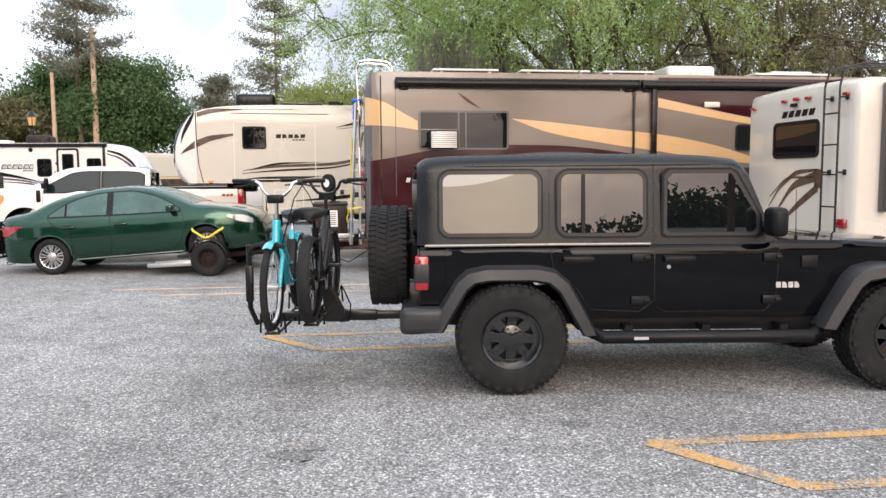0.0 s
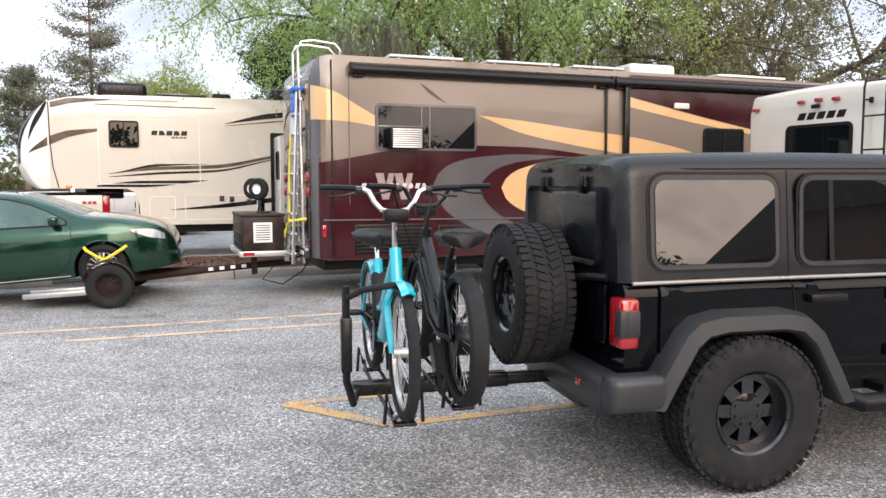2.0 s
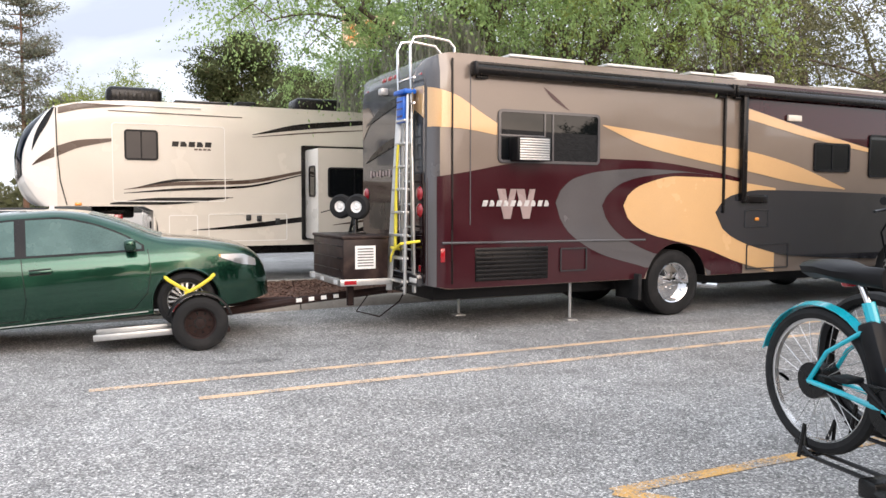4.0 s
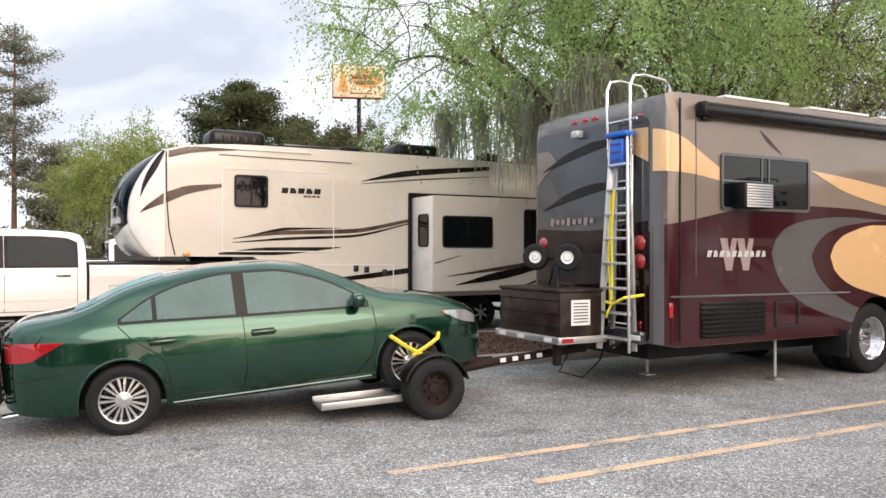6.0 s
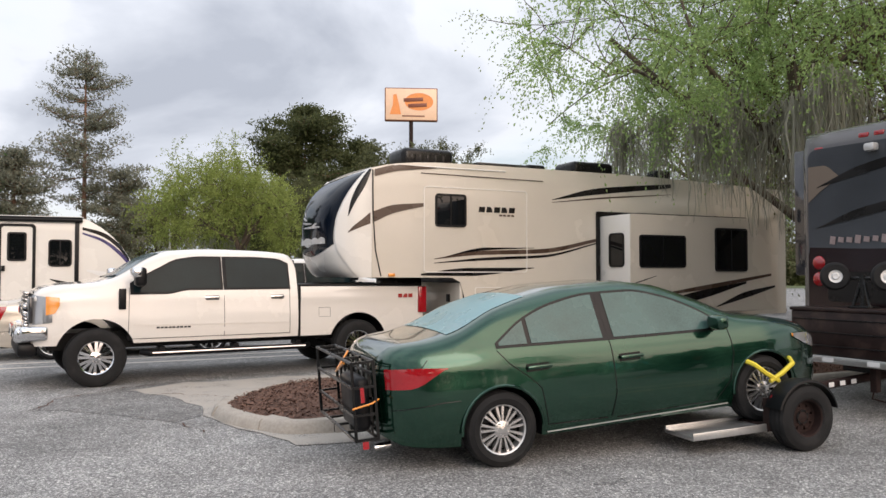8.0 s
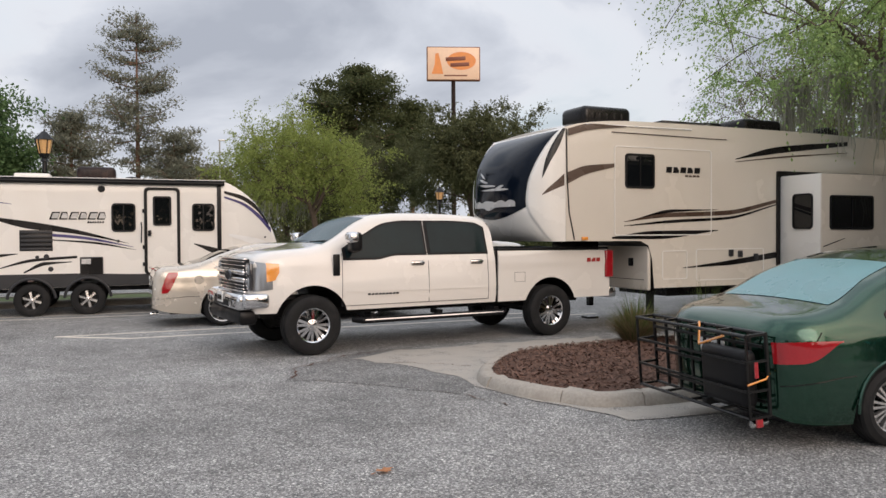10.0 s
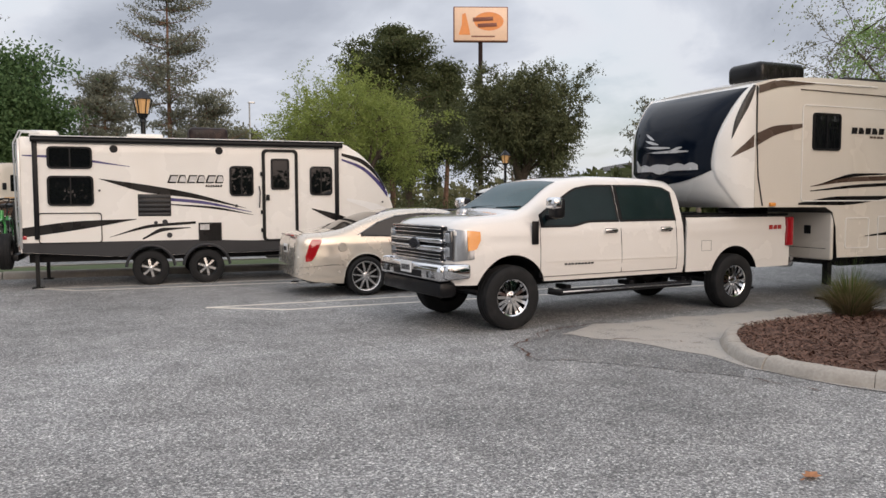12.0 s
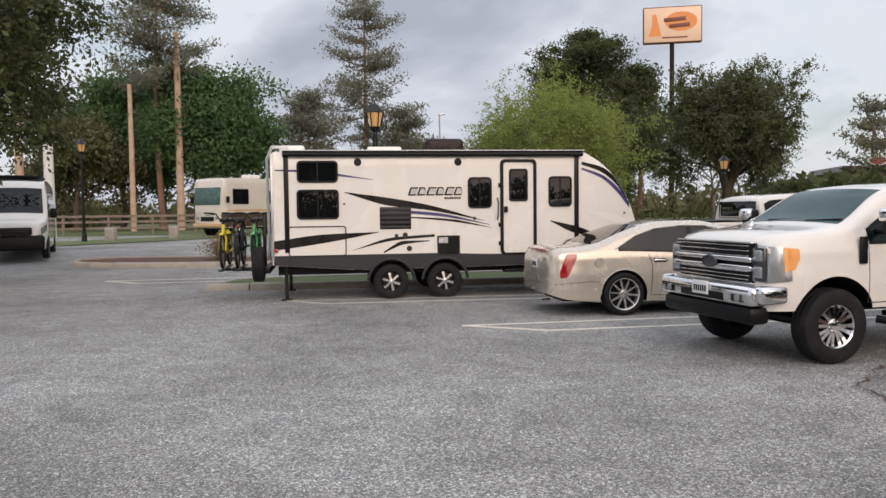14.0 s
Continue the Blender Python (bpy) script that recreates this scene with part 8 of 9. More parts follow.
p1 = utility_pole((-31.2, 71.0, 0.36), 14.6, "tall bare wooden utility pole by the road", 0.30)
part("insulator", box(B(), (0, 0, 14.65), (0.5, 0.12, 0.15), 0.03), aluminium, p1)
p2 = utility_pole((-34.2, 69.5, 0.36), 10.6, "thin wooden utility pole by the road", 0.22)
p3 = utility_pole((-40.5, 66.0, 0.36), 15.0, "pale wooden utility pole by the road", 0.3)
light_mast = thing("light_mast", pose(-10.5, 92, 0.36), "slim grey road light mast", "light mast")
part("mast", rod(B(), (0, 0, 0), (0, 0, 11), 0.12, 0.08), aluminium, light_mast)
part("lamp_head", box(B(), (0.2, 0, 11.05), (0.7, 0.25, 0.15), 0.03), aluminium, light_mast)
for x, y, h in ((-34.1, 55.5, 5.2), (-36.6, 54.5, 5.2)):
    c = thing("white_column", pose(x, y, 0.36), "round white painted column at the verge", "column", "white columns")
    part("shaft", rod(B(), (0, 0, 0), (0, 0, h), 0.28, 0.25, 18), white_post, c)
    part("capital", box(B(), (0, 0, h + 0.06), (0.62, 0.62, 0.14), 0.02), white_post, c)
for x, y in ((-28.6, 49.0), (-26.4, 51.6)):
    m_ = thing("marker_post", pose(x, y, 0.34), "short pale concrete marker post in the grass", "post", "marker posts")
    part("block", box(B(), (0, 0, 0.35), (0.45, 0.45, 0.7), 0.06), concrete, m_)
fence = thing("rail_fence", pose(-31, 62, 0.36, 0, 0, 12), "weathered wooden post and rail fence", "fence")
for k in range(9):
    part("post", box(B(), (-10 + k * 2.6, 0, 0.6), (0.14, 0.14, 1.3)), fence_wood, fence)
for k in range(8):
    for z in (0.4, 0.8, 1.15):
        part("rail", box(B(), (-8.7 + k * 2.6, -0.08, z), (2.55, 0.04, 0.14)), fence_wood, fence)
shop = thing("low_shop_building", pose(45.5, 92, 0.36, 0, 0, -15), "low brown shop building with a dark roof", "building")
part("wall", box(B(), (0, 0, 2.4), (26, 12, 4.8)), brick_far, shop)
part("roof", box(B(), (0, 0, 5.0), (27, 13, 0.6)), decal_brown, shop)
for k in range(5):
    w = part("window", box(B(), (-9 + k * 4.5, -6.03, 2.0), (2.4, 0.08, 1.8)), black_plastic, shop)
    part("pane", box(B(), (-9 + k * 4.5, -6.09, 2.0), (2.2, 0.03, 1.6)), dark_glass, w)
oval = thing("shop_sign", pose(29.9, 82, 0.36), "small oval red and white shop sign on a post", "sign")
part("post", rod(B(), (0, 0.1, 0), (0, 0.1, 5.2), 0.12), rust, oval)
bm = lathe(B(), [(0, 0), (0.55, 0), (0.55, 0.1)], 24, pose(0, 0, 5.4) @ Matrix.Diagonal((1.9, -1, 0.75, 1)))
part("board", bm, decal_white, oval)
bm = lathe(B(), [(0, 0.0), (0.42, 0.0), (0.42, 0.02)], 24, pose(0, -0.11, 5.4) @ Matrix.Diagonal((1.9, -1, 0.75, 1)))
part("emblem", bm, decal_red, oval)


# -- an older motorhome and a van across the car park --
old_rv = thing("motorhome", pose(-24.9, 56.2, 0.38, 0, 0, 236), "older beige motorhome with a flat windscreen and brown lower stripes", "motorhome")
o_lo = arched(line([(-7.2, 0.5), (1.2, 0.45)]), [(0, 0.42, 0.5), (-4.6, 0.42, 0.5)])
os_ = straight_skin(o_lo, curve([(-7.2, 3.0), (-7.1, 3.15), (0.6, 3.2), (0.95, 3.1), (1.1, 2.6), (1.2, 1.4)]), curve([(-7.2, 1.15), (0.8, 1.2), (1.05, 1.1), (1.2, 0.95)]))
part("body", os_.skin(B(), stations(-7.2, 1.2, [(0, 0.42, 0.5), (-4.6, 0.42, 0.5)], 0.2, [0.85, 0.95, 1.0, 1.05, 1.1, 1.15]), 10, 6, 0.03), rv_cream, old_rv, sharp=45)
for s in (1, -1):
    swoosh(old_rv, os_, -7.1, 1.15, [(-7.1, 0.5), (1.15, 0.5)], [(-7.1, 1.25), (1.15, 1.25)], decal_brown, 0.006, s, n=90)
    swoosh(old_rv, os_, -7.1, 1.15, [(-7.1, 1.36), (1.15, 1.36)], [(-7.1, 1.46), (1.15, 1.46)], rv_gold, 0.006, s)
    rv_window(old_rv, -0.75, 1.75, 0.45, 2.6, s * 1.2, s)
    rv_window(old_rv, -3.4, 1.8, -2.2, 2.5, s * 1.2, s)
    part("wing_mirror", box(B(), (1.0, s * 1.4, 2.0), (0.12, 0.2, 0.36), 0.04), black_plastic, old_rv)
    part("head_light", box(B(), (1.19, s * 0.75, 1.0), (0.06, 0.3, 0.18), 0.03), clear_lens, old_rv)
    for x in (0, -4.6):
        wheel(old_rv, "coach", x, s * 1.0, 0.42, s)
bm = box(B(), (1.14, 0, 2.2), (0.06, 1.95, 0.95), 0.05, Matrix.Rotation(-0.10, 4, "Y"))
part("windscreen", bm, dew_glass, old_rv)
part("grille", box(B(), (1.21, 0, 0.95), (0.05, 1.0, 0.25), 0.02), black_plastic, old_rv)
part("front_bumper", box(B(), (1.25, 0, 0.6), (0.14, 2.1, 0.22), 0.05), rv_gold, old_rv)
part("chassis", box(B(), (-3, 0, 0.5), (7.6, 1.6, 0.3)), black_plastic, old_rv)
roof_unit(old_rv, -2.2, 0, 3.22, (0.9, 0.7, 0.25), rv_white)

van = thing("camper_van", pose(-27.9, 38.4, 0.25, 0, 0, -70), "white high-roof van with a black lower front", "van")
n_hi = curve([(-3.6, 2.4), (-3.5, 2.55), (-1, 2.62), (0.2, 2.55), (0.55, 2.35), (1.1, 1.5), (1.4, 1.3), (1.75, 1.15), (1.85, 0.8)])
n_ar = [(1.0, 0.35, 0.42), (-2.4, 0.35, 0.42)]
ns = Shell(arched(line([(-3.6, 0.4), (1.85, 0.36)]), n_ar), n_hi, lambda x, z: curve([(-3.6, 0.98), (1.0, 1.0), (1.5, 0.9), (1.85, 0.72)])(x) - 0.06 * max(0, z - 1.3) - 0.05 * max(0.0, 1 - (n_hi(x) - z) / 0.08) ** 2)
nx = stations(-3.6, 1.85, n_ar, 0.12)
part("body", ns.skin(B(), nx, 12, 8, 0.04), white_paint, van, sharp=45)
part("windscreen", top_patch(ns, B(), 0.6, 1.12, 0.92, 0.006, 0.04), dark_glass, van)
part("underbody", box(B(), (-0.9, 0, 0.4), (5, 1.5, 0.2)), black_plastic, van)
part("front_bumper", box(B(), (1.79, 0, 0.56), (0.26, 1.86, 0.5), 0.1, None, 3), black_plastic, van)
grille = part("grille", box(B(), (1.84, 0, 0.93), (0.10, 1.15, 0.26), 0.05), black_plastic, van)
for k in range(3):
    part("grille_bar", box(B(), (1.90, 0, 0.86 + k * 0.07), (0.02, 1.0, 0.02), 0.004), grey_plastic, grille)
part("roof_rack", box(B(), (-1.2, 0, 2.74), (2.4, 1.5, 0.08), 0.02), black_plastic, van)
for s in (1, -1):
    part("head_light", ns.patch(B(), 1.3, 1.7, line([(1.3, 0.95), (1.7, 0.8)]), line([(1.3, 1.15), (1.7, 1.02)]), s, 0.01), clear_lens, van)
    part("window_pane", ns.patch(B(), -0.3, 0.7, line([(-0.3, 1.4), (0.7, 1.4)]), line([(-0.3, 2.1), (0.3, 2.1), (0.7, 1.6)]), s, 0.008), dark_glass, van)
    part("wing_mirror", box(B(), (0.75, s * 1.15, 1.5), (0.12, 0.2, 0.32), 0.04), black_plastic, van)
    for x in (1.0, -2.4):
        wheel(van, "sedan", x, s * 0.9, 0.335, s)


# ---- bicycles and their rack ----
def bicycle(m, label, paint, fat=1.0, saddle=0.0, bars=0.0, group="bicycles on the rack"):
    """x forward from the rear axle; wheels of 0.345 m radius."""
    bk = thing("bicycle", m, label, "bicycle", group)
    r, wb = 0.345, 1.12
    for x, nm in ((0, "rear_wheel"), (wb, "front_wheel")):
        h = 0.026 * fat
        bm = lathe(B(), [(r - 0.055, -h * 0.7), (r - 0.03, -h), (r - 0.008, -h * 0.7), (r, 0), (r - 0.008, h * 0.7), (r - 0.03, h), (r - 0.055, h * 0.7)], 44, pose(x, 0, r))
        w = part(nm, bm, rubber, bk)
        bm = lathe(B(), [(r - 0.052, -0.016), (r - 0.066, -0.012), (r - 0.066, 0.012), (r - 0.052, 0.016)], 44, pose(x, 0, r))
        rod(bm, (x, -0.05, r), (x, 0.05, r), 0.028, n=12)
        part("rim", bm, alloy if paint == teal_paint else steel_black, w)
        for k in range(24):
            a = 2 * math.pi * k / 24
            b_ = a + (0.3 if k % 2 else -0.3)
            s = 0.03 if k % 4 < 2 else -0.03
            part("spoke", rod(B(), (x + 0.026 * math.cos(b_), s, r + 0.026 * math.sin(b_)), (x + (r - 0.06) * math.cos(a), 0, r + (r - 0.06) * math.sin(a)), 0.0018, n=4, caps=False), alloy, w)
        if fat > 1.5:
            continue
        bm = B()
        a0, a1 = (0, 165) if x == 0 else (62, 150)
        rows = []
        for k in range(15):
            a = radians(a0 + (a1 - a0) * k / 14)
            c, s_ = math.cos(a), math.sin(a)
            rows.append([bm.verts.new((x + q * c, y, r + q * s_)) for q, y in ((r + 0.012, -0.036), (r + 0.028, 0), (r + 0.012, 0.036), (r + 0.008, 0.034), (r + 0.022, 0), (r + 0.008, -0.034))])
        for p, q in zip(rows, rows[1:]):
            for j in range(6):
                bm.faces.new((p[j], p[(j + 1) % 6], q[(j + 1) % 6], q[j]))
        part("mudguard", bm, paint, bk)
    bb, head_t, head_b, seat_t = (0.43, 0, 0.30), (0.90, 0, 0.86), (0.95, 0, 0.66), (0.26, 0, 0.74)
    part("down_tube", tube(B(), [bb, (0.62, 0, 0.36), (0.80, 0, 0.55), head_b], [0.045, 0.055, 0.055, 0.042], 12), paint, bk)
    part("top_tube", tube(B(), [(0.36, 0, 0.46), (0.55, 0, 0.50), (0.75, 0, 0.66), (0.915, 0, 0.79)], [0.034, 0.036, 0.038, 0.036], 12), paint, bk)
    part("seat_tube", tube(B(), [bb, seat_t], 0.028, 10), paint, bk)
    part("head_tube", rod(B(), head_b, head_t, 0.033, n=14), paint, bk)
    for s in (1, -1):
        part("chain_stay", tube(B(), [(0.43, s * 0.05, 0.30), (0.2, s * 0.065, 0.33), (0, s * 0.065, r)], 0.013, 8), paint, bk)
        part("seat_stay", tube(B(), [(0.30, s * 0.03, 0.64), (0.1, s * 0.06, 0.5), (0, s * 0.065, r)], 0.011, 8), paint, bk)
        part("fork_blade", tube(B(), [(0.96, s * 0.03, 0.64), (0.985, s * 0.06, 0.58), (1.10, s * 0.06, 0.40), (wb, s * 0.06, r)], [0.022, 0.02, 0.017, 0.012], 8), paint, bk)
        bm = rod(B(), (0.43, s * 0.05, 0.30), (0.43 + s * 0.12, s * 0.10, 0.30 - s * 0.12), 0.012, n=8)
        box(bm, (0.43 + s * 0.125, s * 0.15, 0.30 - s * 0.125), (0.09, 0.10, 0.025), 0.008)
        part("pedal", bm, black_plastic, bk)
        bm = tube(B(), [(0.855, s * 0.20, 1.085 + bars), (0.82, s * 0.29, 1.09 + bars), (0.775, s * 0.375, 1.09 + bars)], 0.018, 8)
        part("handlebar_grip", bm, black_plastic, bk)
        part("brake_lever", tube(B(), [(0.87, s * 0.19, 1.07 + bars), (0.88, s * 0.27, 1.05 + bars), (0.845, s * 0.35, 1.045 + bars)], 0.007, 6), steel_black, bk)
    bm = tube(B(), [(0.845, -0.225, 1.085 + bars), (0.87, -0.17, 1.085 + bars), (0.885, -0.135, 1.07 + bars), (0.893, -0.11, 1.02 + bars), (0.90, -0.07, 0.975 + bars), (0.90, 0, 0.96 + bars), (0.90, 0.07, 0.975 + bars), (0.893, 0.11, 1.02 + bars), (0.885, 0.135, 1.07 + bars), (0.87, 0.17, 1.085 + bars), (0.845, 0.225, 1.085 + bars)], 0.014, 10)
    rod(bm, (0.90, 0, 0.86), (0.895, 0, 0.97 + bars), 0.017)
    part("handlebar", bm, chrome if paint == teal_paint else steel_black, bk)
    for s in (1, -1):
        part("brake_clamp", box(B(), (0.862, s * 0.185, 1.075 + bars), (0.045, 0.05, 0.045), 0.01), steel_black, bk)
    part("display", box(B(), (0.93, 0, 0.945 + bars), (0.07, 0.13, 0.07), 0.015), black_plastic, bk)
    part("seat_post", rod(B(), seat_t, (0.215, 0, 0.90 + saddle), 0.014), chrome if paint == teal_paint else steel_black, bk)
    bm = B()
    rows = []
    for x, w_, z in ((-0.04, 0.05, 0.955), (-0.02, 0.12, 0.965), (0.08, 0.14, 0.97), (0.16, 0.11, 0.955), (0.24, 0.055, 0.95), (0.32, 0.032, 0.95), (0.34, 0.016, 0.945)):
        rows.append([bm.verts.new((x, w_ * math.cos(a), z + saddle + (0.03 if math.sin(a) > 0 else 0.06) * math.sin(a))) for a in np.linspace(0, 2 * math.pi, 12, endpoint=False)])
    for p, q in zip(rows, rows[1:]):
        for j in range(12):
            bm.faces.new((p[j], p[(j + 1) % 12], q[(j + 1) % 12], q[j]))
    bm.faces.new(rows[0])
    bm.faces.new(rows[-1])
    part("saddle", bm, black_plastic, bk)
    bm = lathe(B(), [(0.03, -0.01), (0.095, -0.008), (0.10, 0.0), (0.095, 0.008), (0.03, 0.01)], 28, pose(0.43, -0.055, 0.30))
    part("chainring", bm, steel_black, bk)
    part("chain", tube(B(), [(0.0, -0.055, r + 0.035), (0.43, -0.055, 0.40)], 0.006, 5), steel_black, bk)
    part("battery", box(B(), (0.335, 0.0, 0.50), (0.09, 0.09, 0.34), 0.02, Matrix.Rotation(-0.36, 4, "Y")), black_plastic, bk)
    part("motor_hub", rod(B(), (0, -0.05, r), (0, 0.05, r), 0.085, n=24), steel_black, bk)
    part("rear_light", box(B(), (0.15, 0, 0.83), (0.04, 0.06, 0.06), 0.012), red_lens, bk)
    part("brake_cable", tube(B(), [(0.84, 0.22, 1.08 + bars), (0.98, 0.16, 0.95 + bars), (0.99, 0.07, 0.72), (0.96, 0.03, 0.6)], 0.005, 5), black_plastic, bk)
    return bk


teal = bicycle(pose(-1.345, 7.21, 0.465, 0, 0, -90), "turquoise step-through electric bicycle on the hitch rack", teal_paint, 1.15, -0.08, 0.09)
black_bike = bicycle(pose(-1.04, 6.05, 0.53, 0, 0, 90), "black fat-tyred electric bicycle on the hitch rack", steel_black, 1.9, -0.09, 0.03)

rack = thing("bike_rack", pose(0, 0, 0), "black steel hitch rack behind the off-road car", "bike rack")
bm = box(B(), (-0.66, 6.76, 0.47), (0.95, 0.07, 0.07), 0.012)
box(bm, (-0.75, 6.76, 0.47), (0.35, 0.09, 0.09), 0.015)
part("hitch_bar", bm, steel_black, rack)
part("beam", box(B(), (-1.22, 6.76, 0.46), (0.62, 0.09, 0.08), 0.012), steel_black, rack)
part("folding_joint", slab(B(), [(-1.02, 0.42), (-0.82, 0.42), (-0.98, 0.72), (-1.06, 0.72)], 6.70, 6.82), steel_black, rack)
for x, z in ((-1.345, 0.45), (-1.04, 0.515)):
    bm = tube(B(), [(x - 0.045, 6.02, z + 0.05), (x - 0.045, 6.12, z), (x - 0.045, 7.2, z), (x - 0.045, 7.3, z + 0.05)], 0.011, 8)
    tube(bm, [(x + 0.045, 6.02, z + 0.05), (x + 0.045, 6.12, z), (x + 0.045, 7.2, z), (x + 0.045, 7.3, z + 0.05)], 0.011, 8)
    for y in (6.06, 6.76, 7.24):
        box(bm, (x, y, z), (0.12, 0.06, 0.016), 0.004)
    part("wheel_tray", bm, steel_black, rack)
    for y in (6.08, 7.22):
        bm = tube(B(), [(x - 0.10, y, z), (x - 0.09, y - 0.02, z + 0.16), (x - 0.06, y, z + 0.05)], 0.010, 6)
        tube(bm, [(x + 0.10, y, z), (x + 0.09, y - 0.02, z + 0.16), (x + 0.06, y, z + 0.05)], 0.010, 6)
        part("wheel_hoop", bm, steel_black, rack)
bm = tube(B(), [(-1.50, 6.76, 0.46), (-1.56, 6.45, 0.46), (-1.60, 6.40, 0.6), (-1.60, 6.40, 1.12)], 0.022, 8)
box(bm, (-1.60, 6.40, 0.8), (0.06, 0.06, 0.3), 0.01)
part("hook_arm", bm, steel_black, rack)
bm = tube(B(), [(-1.60, 6.40, 1.05), (-1.53, 6.22, 1.12), (-1.40, 6.08, 1.16), (-1.26, 6.16, 1.12)], 0.017, 8)
part("wheel_strap", bm, rubber, rack)
part("cable", tube(B(), [(-0.86, 6.6, 0.74), (-0.78, 6.5, 0.60), (-0.80, 6.55, 0.46), (-0.9, 6.7, 0.42)], 0.007, 5), black_plastic, rack)

# bicycles on the back of the white trailer
for k, (dx, mat_, lab) in enumerate(((-0.42, bike_green, "lime green bicycle on the trailer's rear rack"), (-0.72, steel_black, "black bicycle on the trailer's rear rack"))):
    bicycle(pose(-17.70, 27.65, 0, 0, 0, 5.0) @ pose(dx, -0.75 if k else 0.45, 0.62, 0, 0, 90 if k else -90), lab, mat_, group="bicycles behind the trailer")
rr = thing("bike_rack", pose(-17.70, 27.65, 0, 0, 0, 5.0), "black steel rack behind the white trailer", "bike rack")
part("bar", box(B(), (-0.5, 0, 0.56), (0.8, 0.08, 0.08), 0.01), steel_black, rr)
for x in (-0.42, -0.72):
    part("wheel_tray", box(B(), (x, -0.1, 0.60), (0.1, 1.7, 0.03), 0.008), steel_black, rr)
part("mast", box(B(), (-0.25, 0, 1.1), (0.07, 0.07, 1.1), 0.01), steel_black, rr)
spare_t = thing("spare_tyre", pose(-17.70, 27.65, 0, 0, 0, 5.0) @ pose(-0.30, -0.98, 0.72, 0, 0, 90), "black trailer spare tyre on the rear bumper", "tyre")
for d, n_ in zip(WHEEL_STYLES["trailer"], ("hub", "tyre", "rim")):
    new(n_, d).parent = spare_t
part("wheel_tray", box(B(), (-1.02, -0.1, 0.60), (0.1, 1.7, 0.03), 0.008), steel_black, rr)
part("bar_end", box(B(), (-0.97, 0, 0.56), (0.16, 0.06, 0.06), 0.01), steel_black, rr)
bicycle(pose(-17.70, 27.65, 0, 0, 0, 5.0) @ pose(-1.02, 0.5, 0.62, 0, 0, -90), "yellow bicycle on the trailer's rear rack", bike_yellow, group="bicycles behind the trailer")

# ---- tow dolly under the green saloon ----
dolly = thing("tow_dolly", pose(-4.03, 14.41, 0, 0, 0, 1.0), "rusty tow dolly with aluminium ramps and black mudguards", "tow dolly")
for s in (1, -1):
    wheel(dolly, "dolly", 0, s * 1.12, 0.30, s, 15)
    bm = B()
    rows = []
    for k in range(15):
        a = radians(14 + 150 * k / 14)
        c, q = math.cos(a), math.sin(a)
        rows.append([bm.verts.new((rr_ * c, s * y, 0.30 + rr_ * q)) for rr_, y in ((0.345, 1.03), (0.352, 1.12), (0.345, 1.22), (0.327, 1.225), (0.335, 1.12), (0.33, 1.03))])
    for p, q in zip(rows, rows[1:]):
        for j in range(6):
            bm.faces.new((p[j], p[(j + 1) % 6], q[(j + 1) % 6], q[j]))
    part("mudguard", bm, black_plastic, dolly)
    bm = box(B(), (-0.62, s * 0.80, 0.17), (0.95, 0.42, 0.04), 0.008, Matrix.Rotation(-0.045, 4, "Y"))
    box(bm, (-0.62, s * 1.0, 0.19), (0.95, 0.025, 0.06), 0.005, Matrix.Rotation(-0.045, 4, "Y"))
    box(bm, (-0.62, s * 0.60, 0.19), (0.95, 0.025, 0.06), 0.005, Matrix.Rotation(-0.045, 4, "Y"))
    part("ramp", bm, aluminium, dolly, "worn aluminium ramp")
    part("wheel_pan", box(B(), (0.02, s * 0.80, 0.19), (0.62, 0.46, 0.05), 0.01), rust, dolly)
    for k in (-1, 1):
        bm = tube(B(), [(-0.10 - 0.05 * k, s * 0.905, 0.60), (-0.10 + 0.10 * k, s * 0.905, 0.68), (-0.10 + 0.22 * k, s * 0.90, 0.76), (-0.10 + 0.27 * k, s * 0.80, 0.80)], 0.022, 6)
        part("wheel_strap", bm, bike_yellow, dolly, "yellow webbing strap")
    bm = lathe(B(), [(0, 0.03), (0.05, 0.03), (0.06, 0.01), (0.06, 0)], 16, pose(-0.24, s * 1.06, 0.46, 0, 0, 0 if s > 0 else 180))
    part("tail_light", bm, red_lens, dolly)
    part("bracket", box(B(), (-0.27, s * 1.0, 0.33), (0.05, 0.08, 0.28), 0.01), rust, dolly)
bm = rod(B(), (0, -1.05, 0.30), (0, 1.05, 0.30), 0.045)
box(bm, (0.1, 0, 0.28), (0.2, 2.0, 0.09), 0.01)
part("axle", bm, rust, dolly)
bm = tube(B(), [(0.1, -0.5, 0.30), (1.2, -0.05, 0.36), (2.45, 0.05, 0.45)], 0.05, 8)
tube(bm, [(0.1, 0.5, 0.30), (1.2, 0.08, 0.36)], 0.045, 8)
part("tongue", bm, rust, dolly)
for k in range(4):
    part("reflector_tape", box(B(), (1.25 + k * 0.16, -0.105, 0.375 + k * 0.012), (0.07, 0.006, 0.05), 0, Matrix.Rotation(-0.07, 4, "Y")), decal_white, dolly)
bm = tube(B(), [(2.2, 0.0, 0.42), (2.0, -0.1, 0.2), (2.3, -0.15, 0.12), (2.6, -0.05, 0.3), (2.75, 0.05, 0.5)], 0.010, 6)
part("safety_chain", bm, rust, dolly)

